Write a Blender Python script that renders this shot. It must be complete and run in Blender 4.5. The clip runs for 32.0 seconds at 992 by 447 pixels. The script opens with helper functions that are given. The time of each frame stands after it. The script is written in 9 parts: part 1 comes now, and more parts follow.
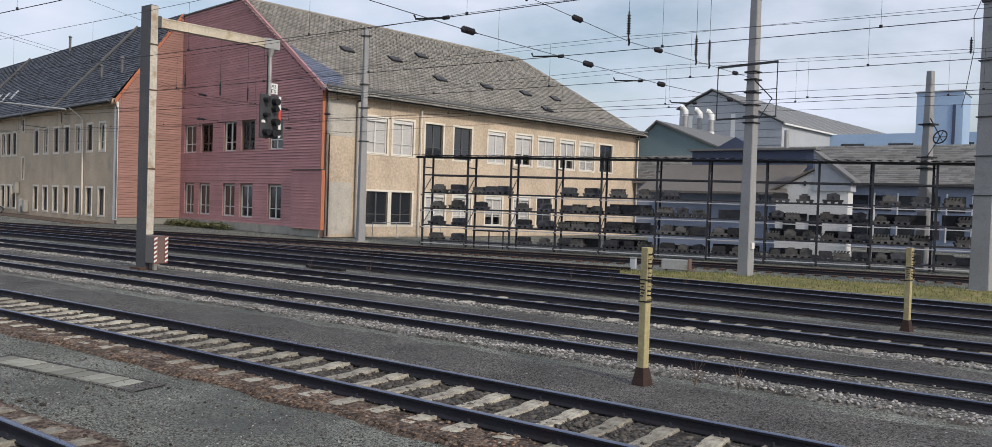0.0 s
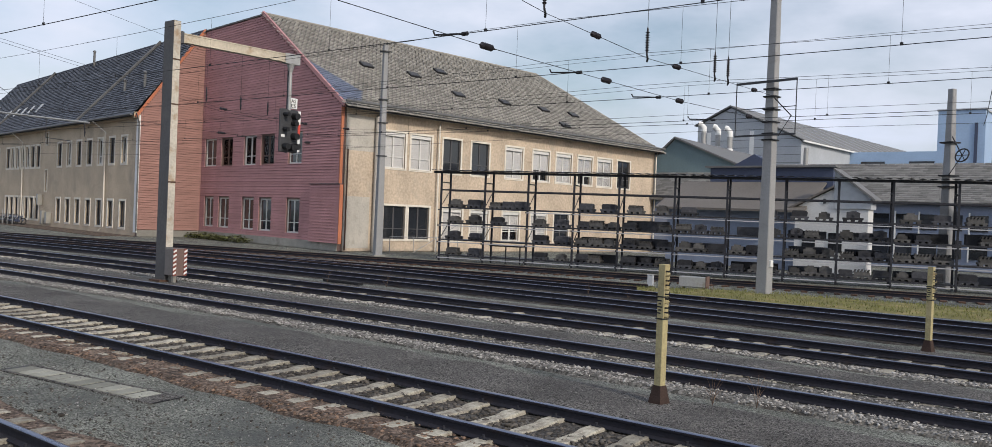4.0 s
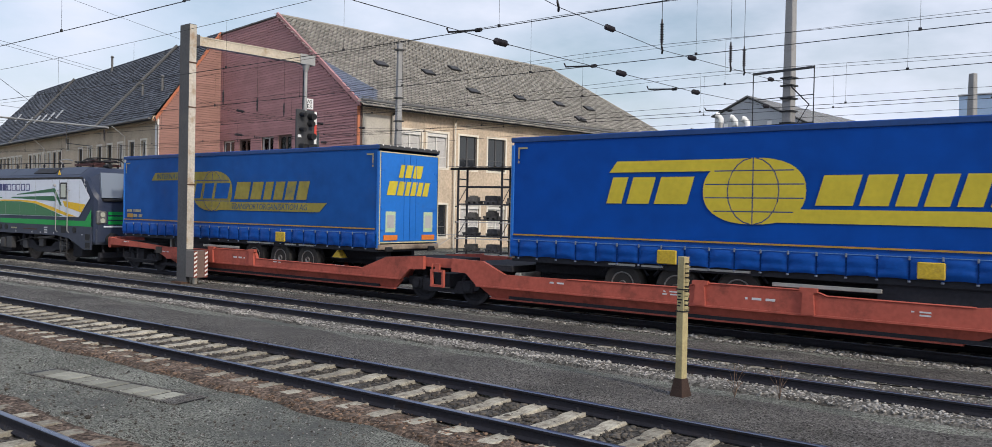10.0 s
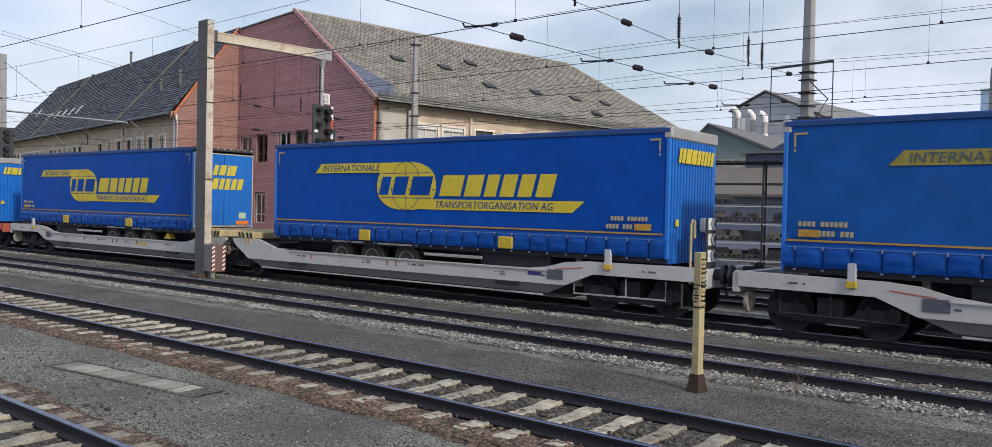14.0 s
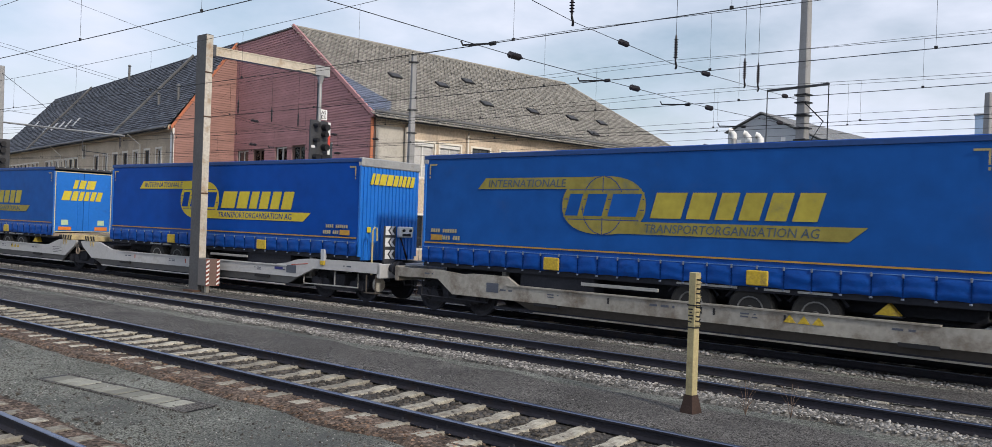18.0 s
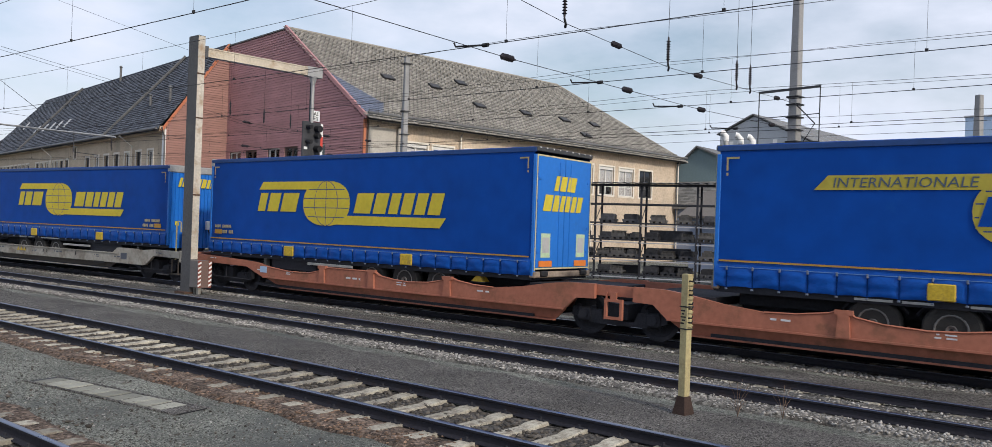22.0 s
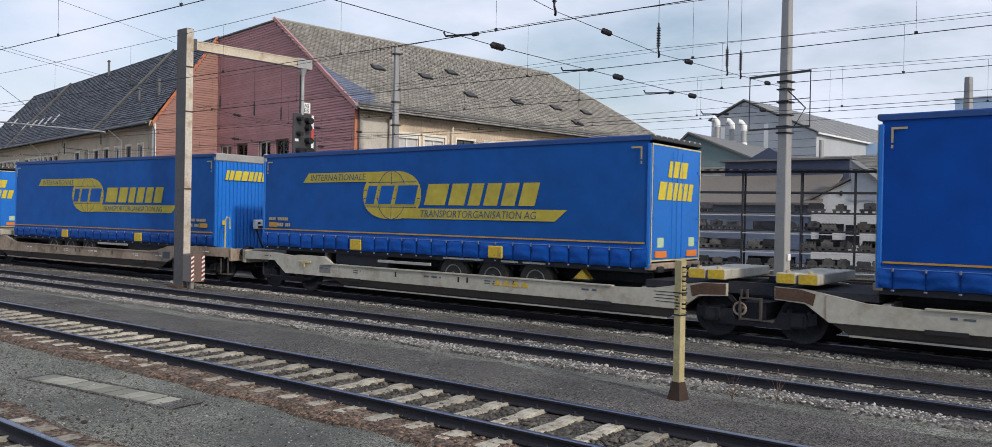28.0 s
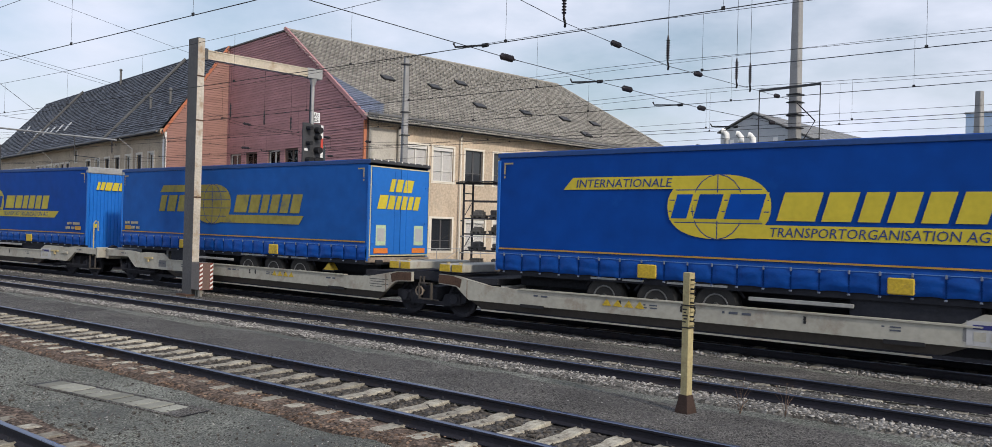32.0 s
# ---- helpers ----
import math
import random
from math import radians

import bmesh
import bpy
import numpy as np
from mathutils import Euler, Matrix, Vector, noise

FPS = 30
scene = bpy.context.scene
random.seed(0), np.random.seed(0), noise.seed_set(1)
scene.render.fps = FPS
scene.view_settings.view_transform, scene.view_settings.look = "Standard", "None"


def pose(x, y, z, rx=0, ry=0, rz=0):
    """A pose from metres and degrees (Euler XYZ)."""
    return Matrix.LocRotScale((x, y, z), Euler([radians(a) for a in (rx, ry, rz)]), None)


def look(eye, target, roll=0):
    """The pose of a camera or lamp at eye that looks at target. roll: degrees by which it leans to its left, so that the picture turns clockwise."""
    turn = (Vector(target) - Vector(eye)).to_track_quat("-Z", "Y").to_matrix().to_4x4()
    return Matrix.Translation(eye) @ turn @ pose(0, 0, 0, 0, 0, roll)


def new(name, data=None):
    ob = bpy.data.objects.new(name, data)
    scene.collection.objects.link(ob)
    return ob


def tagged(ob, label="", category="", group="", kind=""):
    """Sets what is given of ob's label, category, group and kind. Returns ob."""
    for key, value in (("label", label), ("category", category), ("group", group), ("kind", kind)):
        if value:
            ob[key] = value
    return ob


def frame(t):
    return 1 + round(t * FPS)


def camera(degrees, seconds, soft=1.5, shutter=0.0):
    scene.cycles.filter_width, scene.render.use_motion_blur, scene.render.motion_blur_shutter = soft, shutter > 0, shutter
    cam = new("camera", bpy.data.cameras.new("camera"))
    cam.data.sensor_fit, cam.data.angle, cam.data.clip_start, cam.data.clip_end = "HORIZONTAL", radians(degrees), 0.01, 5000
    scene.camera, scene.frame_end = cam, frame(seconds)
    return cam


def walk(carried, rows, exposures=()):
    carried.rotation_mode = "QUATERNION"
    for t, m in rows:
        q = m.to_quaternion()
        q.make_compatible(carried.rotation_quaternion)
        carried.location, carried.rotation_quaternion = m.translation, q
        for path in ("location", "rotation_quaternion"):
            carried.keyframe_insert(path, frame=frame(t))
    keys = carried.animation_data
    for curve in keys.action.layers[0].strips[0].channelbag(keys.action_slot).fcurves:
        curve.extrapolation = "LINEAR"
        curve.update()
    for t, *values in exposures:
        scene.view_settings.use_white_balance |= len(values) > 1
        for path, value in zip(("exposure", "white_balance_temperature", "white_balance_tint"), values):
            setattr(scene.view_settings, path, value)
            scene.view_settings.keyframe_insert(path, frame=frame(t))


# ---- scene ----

# ================= camera =================
EYE = (0.0, 0.0, 2.571)
PATH = [
    (0.0, 36.59, -1.41, -1.91), (0.5, 36.58, -1.57, -1.85), (1.0, 36.75, -1.31, -1.78), (1.5, 36.92, -1.07, -1.81),
    (2.0, 37.19, -0.71, -1.96), (2.5, 37.49, -0.90, -2.07), (3.0, 37.77, -0.71, -2.29), (3.5, 37.81, -0.52, -2.38),
    (5.5, 37.71, -0.11, -1.92), (6.0, 37.85, -0.20, -1.71), (6.5, 37.96, -0.19, -1.39), (7.0, 38.04, -0.20, -1.32),
    (7.5, 38.24, -0.41, -1.19), (8.0, 38.30, -0.28, -1.07), (8.5, 38.41, -0.41, -1.05), (9.0, 38.56, -0.70, -1.06),
    (9.5, 38.69, -0.69, -1.11), (10.0, 38.98, -0.71, -1.18), (10.5, 39.07, -0.58, -1.11), (11.0, 39.23, -0.94, -1.14),
    (11.5, 39.40, -1.26, -1.05), (12.0, 39.73, -1.15, -1.07), (12.5, 39.94, -1.44, -1.11), (13.0, 40.02, -0.84, -1.26),
    (13.5, 39.99, -0.76, -1.24), (14.0, 40.08, -1.08, -1.26), (14.5, 40.14, -1.26, -1.24), (16.5, 40.27, 0.09, -1.50),
    (17.0, 40.14, 0.08, -1.66), (17.5, 39.93, 0.19, -1.86), (18.0, 39.78, 0.16, -2.00), (18.5, 39.66, 0.00, -2.11),
    (19.0, 39.58, 0.27, -2.10), (19.5, 39.29, 0.74, -2.12), (20.0, 39.06, 0.71, -2.13), (20.5, 39.09, 0.57, -2.15),
    (21.0, 39.25, 0.41, -2.06), (21.5, 39.36, 0.28, -2.00), (22.0, 39.28, 0.29, -2.00), (22.5, 39.25, 0.40, -2.02),
    (23.0, 39.21, 0.47, -1.98), (23.5, 39.16, 0.19, -1.83), (24.0, 38.89, 0.71, -1.85), (24.5, 38.81, 0.35, -1.74),
    (25.0, 38.74, 0.69, -1.69), (25.5, 38.84, 0.53, -1.61), (27.5, 38.73, -0.09, -1.01), (28.0, 38.79, -0.44, -1.09),
    (28.5, 38.82, -0.41, -1.11), (29.0, 38.79, -0.40, -1.24), (29.5, 38.93, -0.50, -1.18), (30.0, 39.03, -0.12, -1.17),
    (30.5, 39.07, -0.12, -1.26), (31.0, 39.14, -0.13, -1.35), (31.5, 39.27, 0.16, -1.49), (32.0, 39.35, 0.29, -1.56)]
cam = camera(62.0, 32.0, soft=0.5, shutter=0.05)
walk(cam, [(t, pose(*EYE, 90 + pitch, roll, yaw)) for t, yaw, pitch, roll in PATH], exposures=[(0.0, 0.31), (6.5, 0.34), (9.0, 0.41), (28.0, 0.40), (32.0, 0.37)])

# ================= light =================
SUN_TO = Vector((0.83, -0.20, 0.54)).normalized()
world = bpy.data.worlds.new("sky")
scene.world = world
world.use_nodes = True
wn, wl = world.node_tree.nodes, world.node_tree.links
wn.clear()
w_out = wn.new("ShaderNodeOutputWorld")
w_bg = wn.new("ShaderNodeBackground")
w_sky = wn.new("ShaderNodeTexSky")
w_sky.sky_type = "NISHITA"
w_sky.sun_disc = False
w_sky.sun_elevation = math.asin(SUN_TO.z)
w_sky.sun_rotation = math.atan2(SUN_TO.x, SUN_TO.y)
w_sky.air_density, w_sky.dust_density = 1.2, 2.5
w_co = wn.new("ShaderNodeTexCoord")
w_map = wn.new("ShaderNodeMapping")
w_map.inputs["Scale"].default_value = (1.0, 1.0, 2.6)
w_no = wn.new("ShaderNodeTexNoise")
w_no.inputs["Scale"].default_value, w_no.inputs["Detail"].default_value = 2.6, 7.0
w_no.inputs["Roughness"].default_value = 0.55
w_ramp = wn.new("ShaderNodeValToRGB")
w_ramp.color_ramp.elements[0].position, w_ramp.color_ramp.elements[0].color = 0.36, (0.20, 0.20, 0.20, 1)
w_ramp.color_ramp.elements[1].position, w_ramp.color_ramp.elements[1].color = 0.62, (1, 1, 1, 1)
w_no2 = wn.new("ShaderNodeTexNoise")
w_no2.inputs["Scale"].default_value, w_no2.inputs["Detail"].default_value = 1.7, 5.0
w_cl = wn.new("ShaderNodeValToRGB")
w_cl.color_ramp.elements[0].position, w_cl.color_ramp.elements[0].color = 0.30, (0.465, 0.575, 0.795, 1)
w_cl.color_ramp.elements[1].position, w_cl.color_ramp.elements[1].color = 0.58, (0.630, 0.668, 0.785, 1)
w_mul = wn.new("ShaderNodeVectorMath")
w_mul.operation = "SCALE"
w_mul.inputs["Scale"].default_value = 0.10
w_mix = wn.new("ShaderNodeMix")
w_mix.data_type = "RGBA"
wl.new(w_co.outputs["Generated"], w_map.inputs["Vector"])
wl.new(w_map.outputs[0], w_no.inputs["Vector"])
wl.new(w_map.outputs[0], w_no2.inputs["Vector"])
wl.new(w_no.outputs["Fac"], w_ramp.inputs["Fac"])
wl.new(w_no2.outputs["Fac"], w_cl.inputs["Fac"])
wl.new(w_sky.outputs[0], w_mul.inputs[0])
wl.new(w_ramp.outputs["Color"], w_mix.inputs["Factor"])
wl.new(w_mul.outputs[0], w_mix.inputs["A"])
wl.new(w_cl.outputs["Color"], w_mix.inputs["B"])
wl.new(w_mix.outputs["Result"], w_bg.inputs["Color"])
w_bg.inputs["Strength"].default_value = 1.0
wl.new(w_bg.outputs[0], w_out.inputs["Surface"])

sun = new("sun", bpy.data.lights.new("sun", "SUN"))
sun.data.energy, sun.data.angle, sun.data.color = 1.9, radians(4.0), (1.0, 0.92, 0.82)
sun.matrix_world = look(SUN_TO * 100, (0, 0, 0))


# ================= materials =================
def paint(name, base, rough=0.6, metal=0.0, var=0.25, scale=3.0, fine=40.0, bump=0.15, dirt=None, dirt_amt=0.0,
          isl=0.0, obj=0.0, stretch=(1, 1, 1), cells=None, spec=0.35, bump_scale=None, dirt_scale=1.3):
    """A surface with variation at two scales, relief, and patchy dirt."""
    m = bpy.data.materials.new(name)
    m.use_nodes = True
    n, l = m.node_tree.nodes, m.node_tree.links
    bs = n["Principled BSDF"]
    bs.inputs["Roughness"].default_value, bs.inputs["Metallic"].default_value = rough, metal
    bs.inputs["Specular IOR Level"].default_value = spec
    co = n.new("ShaderNodeTexCoord")
    mp = n.new("ShaderNodeMapping")
    mp.inputs["Scale"].default_value = stretch
    l.new(co.outputs["Object"], mp.inputs["Vector"])

    def noise_tex(sc, det=4.0):
        t = n.new("ShaderNodeTexNoise")
        t.inputs["Scale"].default_value, t.inputs["Detail"].default_value = sc, det
        l.new(mp.outputs[0], t.inputs["Vector"])
        return t

    def math_node(op, a, b):
        t = n.new("ShaderNodeMath")
        t.operation = op
        for i, v in enumerate((a, b)):
            if isinstance(v, (int, float)):
                t.inputs[i].default_value = v
            else:
                l.new(v, t.inputs[i])
        return t.outputs[0]

    big, small = noise_tex(scale), noise_tex(fine, 3.0)
    f = math_node("ADD", math_node("MULTIPLY", big.outputs["Fac"], 1.0), math_node("MULTIPLY", small.outputs["Fac"], 1.0))
    f = math_node("MULTIPLY", math_node("SUBTRACT", f, 1.0), 2.4 * var)
    f = math_node("ADD", f, 1.0)
    vo = None
    if cells:
        # separate grains, each of its own brightness
        vo = n.new("ShaderNodeTexVoronoi")
        vo.inputs["Scale"].default_value = cells[0]
        l.new(mp.outputs[0], vo.inputs["Vector"])
        sx = n.new("ShaderNodeSeparateXYZ")
        l.new(vo.outputs["Color"], sx.inputs[0])
        f = math_node("MULTIPLY", f, math_node("ADD", math_node("MULTIPLY", sx.outputs[0], 2 * cells[1]), 1 - cells[1]))
    if isl:
        g = n.new("ShaderNodeNewGeometry")
        f = math_node("MULTIPLY", f, math_node("ADD", math_node("MULTIPLY", g.outputs["Random Per Island"], 2 * isl), 1 - isl))
    if obj:
        o = n.new("ShaderNodeObjectInfo")
        f = math_node("MULTIPLY", f, math_node("ADD", math_node("MULTIPLY", o.outputs["Random"], 2 * obj), 1 - obj))
    sc = n.new("ShaderNodeVectorMath")
    sc.operation = "SCALE"
    sc.inputs[0].default_value = base
    l.new(f, sc.inputs["Scale"])
    col = sc.outputs[0]
    if dirt:
        d = noise_tex(dirt_scale, 8.0)
        d.inputs["Roughness"].default_value = 0.7
        rp = n.new("ShaderNodeValToRGB")
        rp.color_ramp.elements[0].position = 0.62 - 0.3 * dirt_amt
        rp.color_ramp.elements[1].position = 0.82 - 0.3 * dirt_amt
        l.new(d.outputs["Fac"], rp.inputs["Fac"])
        mx = n.new("ShaderNodeMix")
        mx.data_type = "RGBA"
        l.new(rp.outputs["Color"], mx.inputs["Factor"])
        l.new(col, mx.inputs["A"])
        mx.inputs["B"].default_value = (*dirt, 1)
        col = mx.outputs["Result"]
    l.new(col, bs.inputs["Base Color"])
    rr = math_node("ADD", math_node("MULTIPLY", big.outputs["Fac"], 0.24), rough - 0.12)
    l.new(rr, bs.inputs["Roughness"])
    if bump:
        bp = n.new("ShaderNodeBump")
        bp.inputs["Strength"].default_value = bump
        bp.inputs["Distance"].default_value = 0.02
        bt = small if bump_scale is None else noise_tex(bump_scale, 5.0)
        if vo:
            l.new(math_node("SUBTRACT", bt.outputs["Fac"], vo.outputs["Distance"]), bp.inputs["Height"])
        else:
            l.new(bt.outputs["Fac"], bp.inputs["Height"])
        l.new(bp.outputs[0], bs.inputs["Normal"])
    return m


M_ASPHALT = paint("yard_asphalt", (0.188, 0.192, 0.165), 0.95, var=0.48, scale=0.7, fine=55, bump=0.9, cells=(58, 0.9), dirt=(0.098, 0.103, 0.098), dirt_amt=0.45, dirt_scale=0.28, spec=0.2)
M_BALLAST = paint("dark_ballast", (0.074, 0.068, 0.062), 0.95, var=0.8, scale=1.2, fine=14, bump=1.0, cells=(22, 0.6), dirt=(0.040, 0.030, 0.024), dirt_amt=0.4, spec=0.2)
M_DIRT = paint("brown_yard_dirt", (0.120, 0.113, 0.104), 0.95, var=0.6, scale=0.8, fine=55, bump=0.9, cells=(54, 0.9), dirt=(0.085, 0.081, 0.077), dirt_amt=0.35, dirt_scale=0.3, spec=0.2)
M_LITTER = paint("leaf_litter_soil", (0.130, 0.096, 0.074), 0.95, var=0.9, scale=3, fine=20, bump=1.0, cells=(26, 0.7), dirt=(0.06, 0.05, 0.042), dirt_amt=0.4, spec=0.2)
M_GRAVELBED = paint("grey_gravel_bed", (0.135, 0.128, 0.115), 0.95, var=0.8, scale=1.5, fine=20, bump=1.0, cells=(24, 0.65), dirt=(0.07, 0.06, 0.05), dirt_amt=0.35, spec=0.2)
M_STONE_D = paint("dark_stone", (0.085, 0.075, 0.064), 0.9, var=0.3, scale=2, fine=30, bump=0.3, isl=0.6)
M_STONE_L = paint("pale_stone", (0.29, 0.275, 0.255), 0.9, var=0.4, scale=2, fine=30, bump=0.3, isl=0.6, spec=0.2)
M_LEAVES_BROWN = paint("fallen_leaves", (0.170, 0.114, 0.082), 0.95, var=0.6, scale=2, fine=18, bump=0.8, isl=0.6, spec=0.2)
M_CONC = paint("concrete", (0.27, 0.26, 0.23), 0.85, var=0.25, scale=1.5, fine=25, bump=0.3, dirt=(0.16, 0.14, 0.12), dirt_amt=0.2, obj=0.15)
M_SLEEPER = paint("sleeper_concrete", (0.35, 0.325, 0.265), 0.95, var=0.5, scale=3, fine=30, bump=0.5, dirt=(0.12, 0.092, 0.07), dirt_amt=0.5, obj=0.3, dirt_scale=5, spec=0.2)
M_RAIL = paint("rail_side", (0.019, 0.019, 0.026), 0.75, metal=0.1, var=0.4, scale=1.0, fine=20, bump=0.2, dirt=(0.030, 0.020, 0.016), dirt_amt=0.3, spec=0.25)
M_RAILTOP = paint("rail_head_polished", (0.20, 0.22, 0.29), 0.30, metal=1.0, var=0.2, scale=0.6, fine=12, bump=0.05)
M_RUST = paint("rusty_steel", (0.10, 0.06, 0.042), 0.85, metal=0.3, var=0.4, scale=2, fine=25, bump=0.3)
M_FOOT = paint("dark_rusty_foot", (0.052, 0.034, 0.028), 0.9, var=0.4, scale=6, fine=40, bump=0.4, spec=0.2)
M_LID = paint("lid_concrete", (0.275, 0.272, 0.228), 0.95, var=0.35, scale=3, fine=40, bump=0.4, dirt=(0.14, 0.135, 0.115), dirt_amt=0.35, obj=0.3, spec=0.2)
M_GALV = paint("galvanised_steel", (0.36, 0.36, 0.35), 0.55, metal=0.35, var=0.2, scale=1.5, fine=15, bump=0.1, dirt=(0.20, 0.17, 0.12), dirt_amt=0.15)
# column steel with the shade of its track side in the colour
M_BEAM_DARK = paint("weathered_beam_shade_tone", (0.088, 0.088, 0.092), 0.7, metal=0.1, var=0.3, scale=1.2, fine=14, bump=0.15, dirt=(0.12, 0.115, 0.11), dirt_amt=0.2)
M_BEAM_CREAM = paint("weathered_cream_beam", (0.52, 0.46, 0.36), 0.65, var=0.25, scale=1.2, fine=14, bump=0.12, dirt=(0.30, 0.19, 0.10), dirt_amt=0.3)
# the same column steel in a sunlit tone, with rusty stains
M_BEAM_PALE = paint("weathered_beam_sun_tone", (0.50, 0.46, 0.39), 0.65, var=0.3, scale=1.2, fine=14, bump=0.12, dirt=(0.33, 0.23, 0.14), dirt_amt=0.42, dirt_scale=2.2)
M_MASTC = paint("mast_concrete", (0.285, 0.285, 0.285), 0.85, var=0.2, scale=1.0, fine=22, bump=0.3, dirt=(0.19, 0.185, 0.18), dirt_amt=0.25)
M_POSTY = paint("faded_yellow_paint", (0.40, 0.34, 0.18), 0.75, var=0.3, scale=4, fine=30, bump=0.2, dirt=(0.26, 0.20, 0.10), dirt_amt=0.35, dirt_scale=5)
M_BLACK = paint("black_steel", (0.020, 0.020, 0.022), 0.6, metal=0.2, var=0.3, scale=3, fine=20, bump=0.1)
M_DARKGREY = paint("dark_grey_steel", (0.055, 0.056, 0.060), 0.6, metal=0.2, var=0.3, scale=2, fine=20, bump=0.15)
M_WIRE = paint("dark_copper_wire", (0.030, 0.030, 0.032), 0.6, metal=0.4, var=0.1, scale=2, fine=10, bump=0)
M_INSUL = paint("brown_porcelain", (0.030, 0.026, 0.030), 0.35, var=0.1, scale=8, fine=30, bump=0)
M_WHITE = paint("white_enamel", (0.72, 0.72, 0.70), 0.5, var=0.1, scale=6, fine=40, bump=0.05)
M_RED = paint("signal_red", (0.55, 0.07, 0.05), 0.5, var=0.15, scale=6, fine=40, bump=0.05)
M_CABGREY = paint("grey_brown_cabinet", (0.15, 0.14, 0.135), 0.7, var=0.2, scale=3, fine=20, bump=0.1, dirt=(0.10, 0.085, 0.075), dirt_amt=0.25)
M_STRIPE_R = paint("faded_brown_red", (0.20, 0.060, 0.045), 0.6, var=0.2, scale=6, fine=40, bump=0.05)
M_BOXBROWN = paint("brown_cabinet", (0.16, 0.105, 0.09), 0.7, var=0.2, scale=3, fine=20, bump=0.1)
M_PLASTER = paint("cream_plaster", (0.51, 0.415, 0.315), 0.95, var=0.35, scale=0.5, fine=6, bump=0.9, dirt=(0.40, 0.345, 0.28), dirt_amt=0.3, dirt_scale=0.7, spec=0.2)
M_PLASTER_G = paint("patched_grey_plaster", (0.45, 0.42, 0.37), 0.92, var=0.22, scale=0.8, fine=10, bump=0.5, dirt=(0.33, 0.30, 0.26), dirt_amt=0.3)
M_PLASTER_L = paint("grey_cream_plaster", (0.50, 0.41, 0.305), 0.95, var=0.3, scale=0.5, fine=7, bump=0.6, dirt=(0.34, 0.29, 0.23), dirt_amt=0.3, dirt_scale=0.4, spec=0.2)
M_TRIM = paint("pale_stone_trim", (0.70, 0.65, 0.56), 0.85, var=0.12, scale=1.5, fine=20, bump=0.2)
M_SIDING = paint("red_brown_lap_siding", (0.42, 0.222, 0.222), 0.8, var=0.2, scale=0.7, fine=16, bump=0.2, obj=0.08, spec=0.25)
# the same boards, tinted more orange for the sunlit end face
M_SIDING_O = paint("sunlit_lap_siding", (0.305, 0.172, 0.145), 0.8, var=0.2, scale=0.7, fine=16, bump=0.2, obj=0.08, spec=0.25)
M_ORANGE = paint("orange_corner_trim", (0.47, 0.165, 0.085), 0.6, var=0.12, scale=2, fine=20, bump=0.1)
M_TILE = paint("grey_fibre_slates", (0.27, 0.255, 0.225), 0.95, var=0.2, scale=0.5, fine=6, bump=0.2, isl=0.28, dirt=(0.16, 0.15, 0.135), dirt_amt=0.10, dirt_scale=0.6, spec=0.2)
M_TILE_D = paint("dark_slates", (0.088, 0.096, 0.115), 0.8, var=0.3, scale=0.6, fine=9, bump=0.2, isl=0.45, spec=0.25)
M_TILE_B = paint("blue_grey_new_slates", (0.155, 0.18, 0.245), 0.85, var=0.15, scale=1.5, fine=15, bump=0.2, isl=0.15, spec=0.2)
M_ZINC = paint("zinc_sheet", (0.13, 0.13, 0.13), 0.6, metal=0.1, var=0.2, scale=1.5, fine=12, bump=0.1)
M_FRAME = paint("white_window_frame", (0.62, 0.61, 0.58), 0.6, var=0.1, scale=4, fine=20, bump=0.1)
M_FRAME_G = paint("dark_grey_window_frame", (0.075, 0.075, 0.078), 0.6, var=0.15, scale=4, fine=20, bump=0.1)
M_FRAME_D = paint("brown_window_frame", (0.13, 0.08, 0.065), 0.6, var=0.15, scale=4, fine=20, bump=0.1)
M_BLIND = paint("pale_blind", (0.50, 0.49, 0.48), 0.8, var=0.12, scale=2, fine=10, bump=0.1, stretch=(1, 1, 8))
M_BLIND_D = paint("drawn_brown_blind", (0.17, 0.10, 0.085), 0.8, var=0.15, scale=2, fine=10, bump=0.1, stretch=(1, 1, 8))
# the gloom of unlit rooms, given as a near-black colour
M_DARKROOM = paint("unlit_room_dark", (0.035, 0.035, 0.038), 0.9, var=0.3, scale=1.0, fine=6, bump=0)
# black steel, its base lifted and blued to stand in for haze
M_RACK = paint("rack_black_steel", (0.032, 0.033, 0.040), 0.6, metal=0.2, var=0.3, scale=3, fine=20, bump=0.1)
M_RACKP = paint("rack_pale_beam", (0.40, 0.40, 0.42), 0.6, metal=0.1, var=0.25, scale=3, fine=20, bump=0.1)
# dark iron, with a little blue haze mixed into the base
M_IRON = paint("dark_iron_castings", (0.052, 0.053, 0.060), 0.8, metal=0.1, var=0.5, scale=4, fine=25, bump=0.3, obj=0.5, spec=0.25)
M_IRON_G = paint("grey_iron_castings", (0.092, 0.089, 0.086), 0.8, metal=0.1, var=0.4, scale=4, fine=25, bump=0.3, obj=0.4, spec=0.25)
M_GRASS = paint("dry_grass_soil", (0.16, 0.15, 0.05), 0.95, var=0.5, scale=0.8, fine=12, bump=0.8, dirt=(0.32, 0.24, 0.11), dirt_amt=0.4)
M_BLADE = paint("grass_blades", (0.19, 0.19, 0.06), 0.9, var=0.3, scale=1, fine=6, bump=0, isl=0.5)
M_LEAF = paint("shrub_leaves", (0.11, 0.115, 0.042), 0.8, var=0.3, scale=2, fine=8, bump=0, isl=0.6)
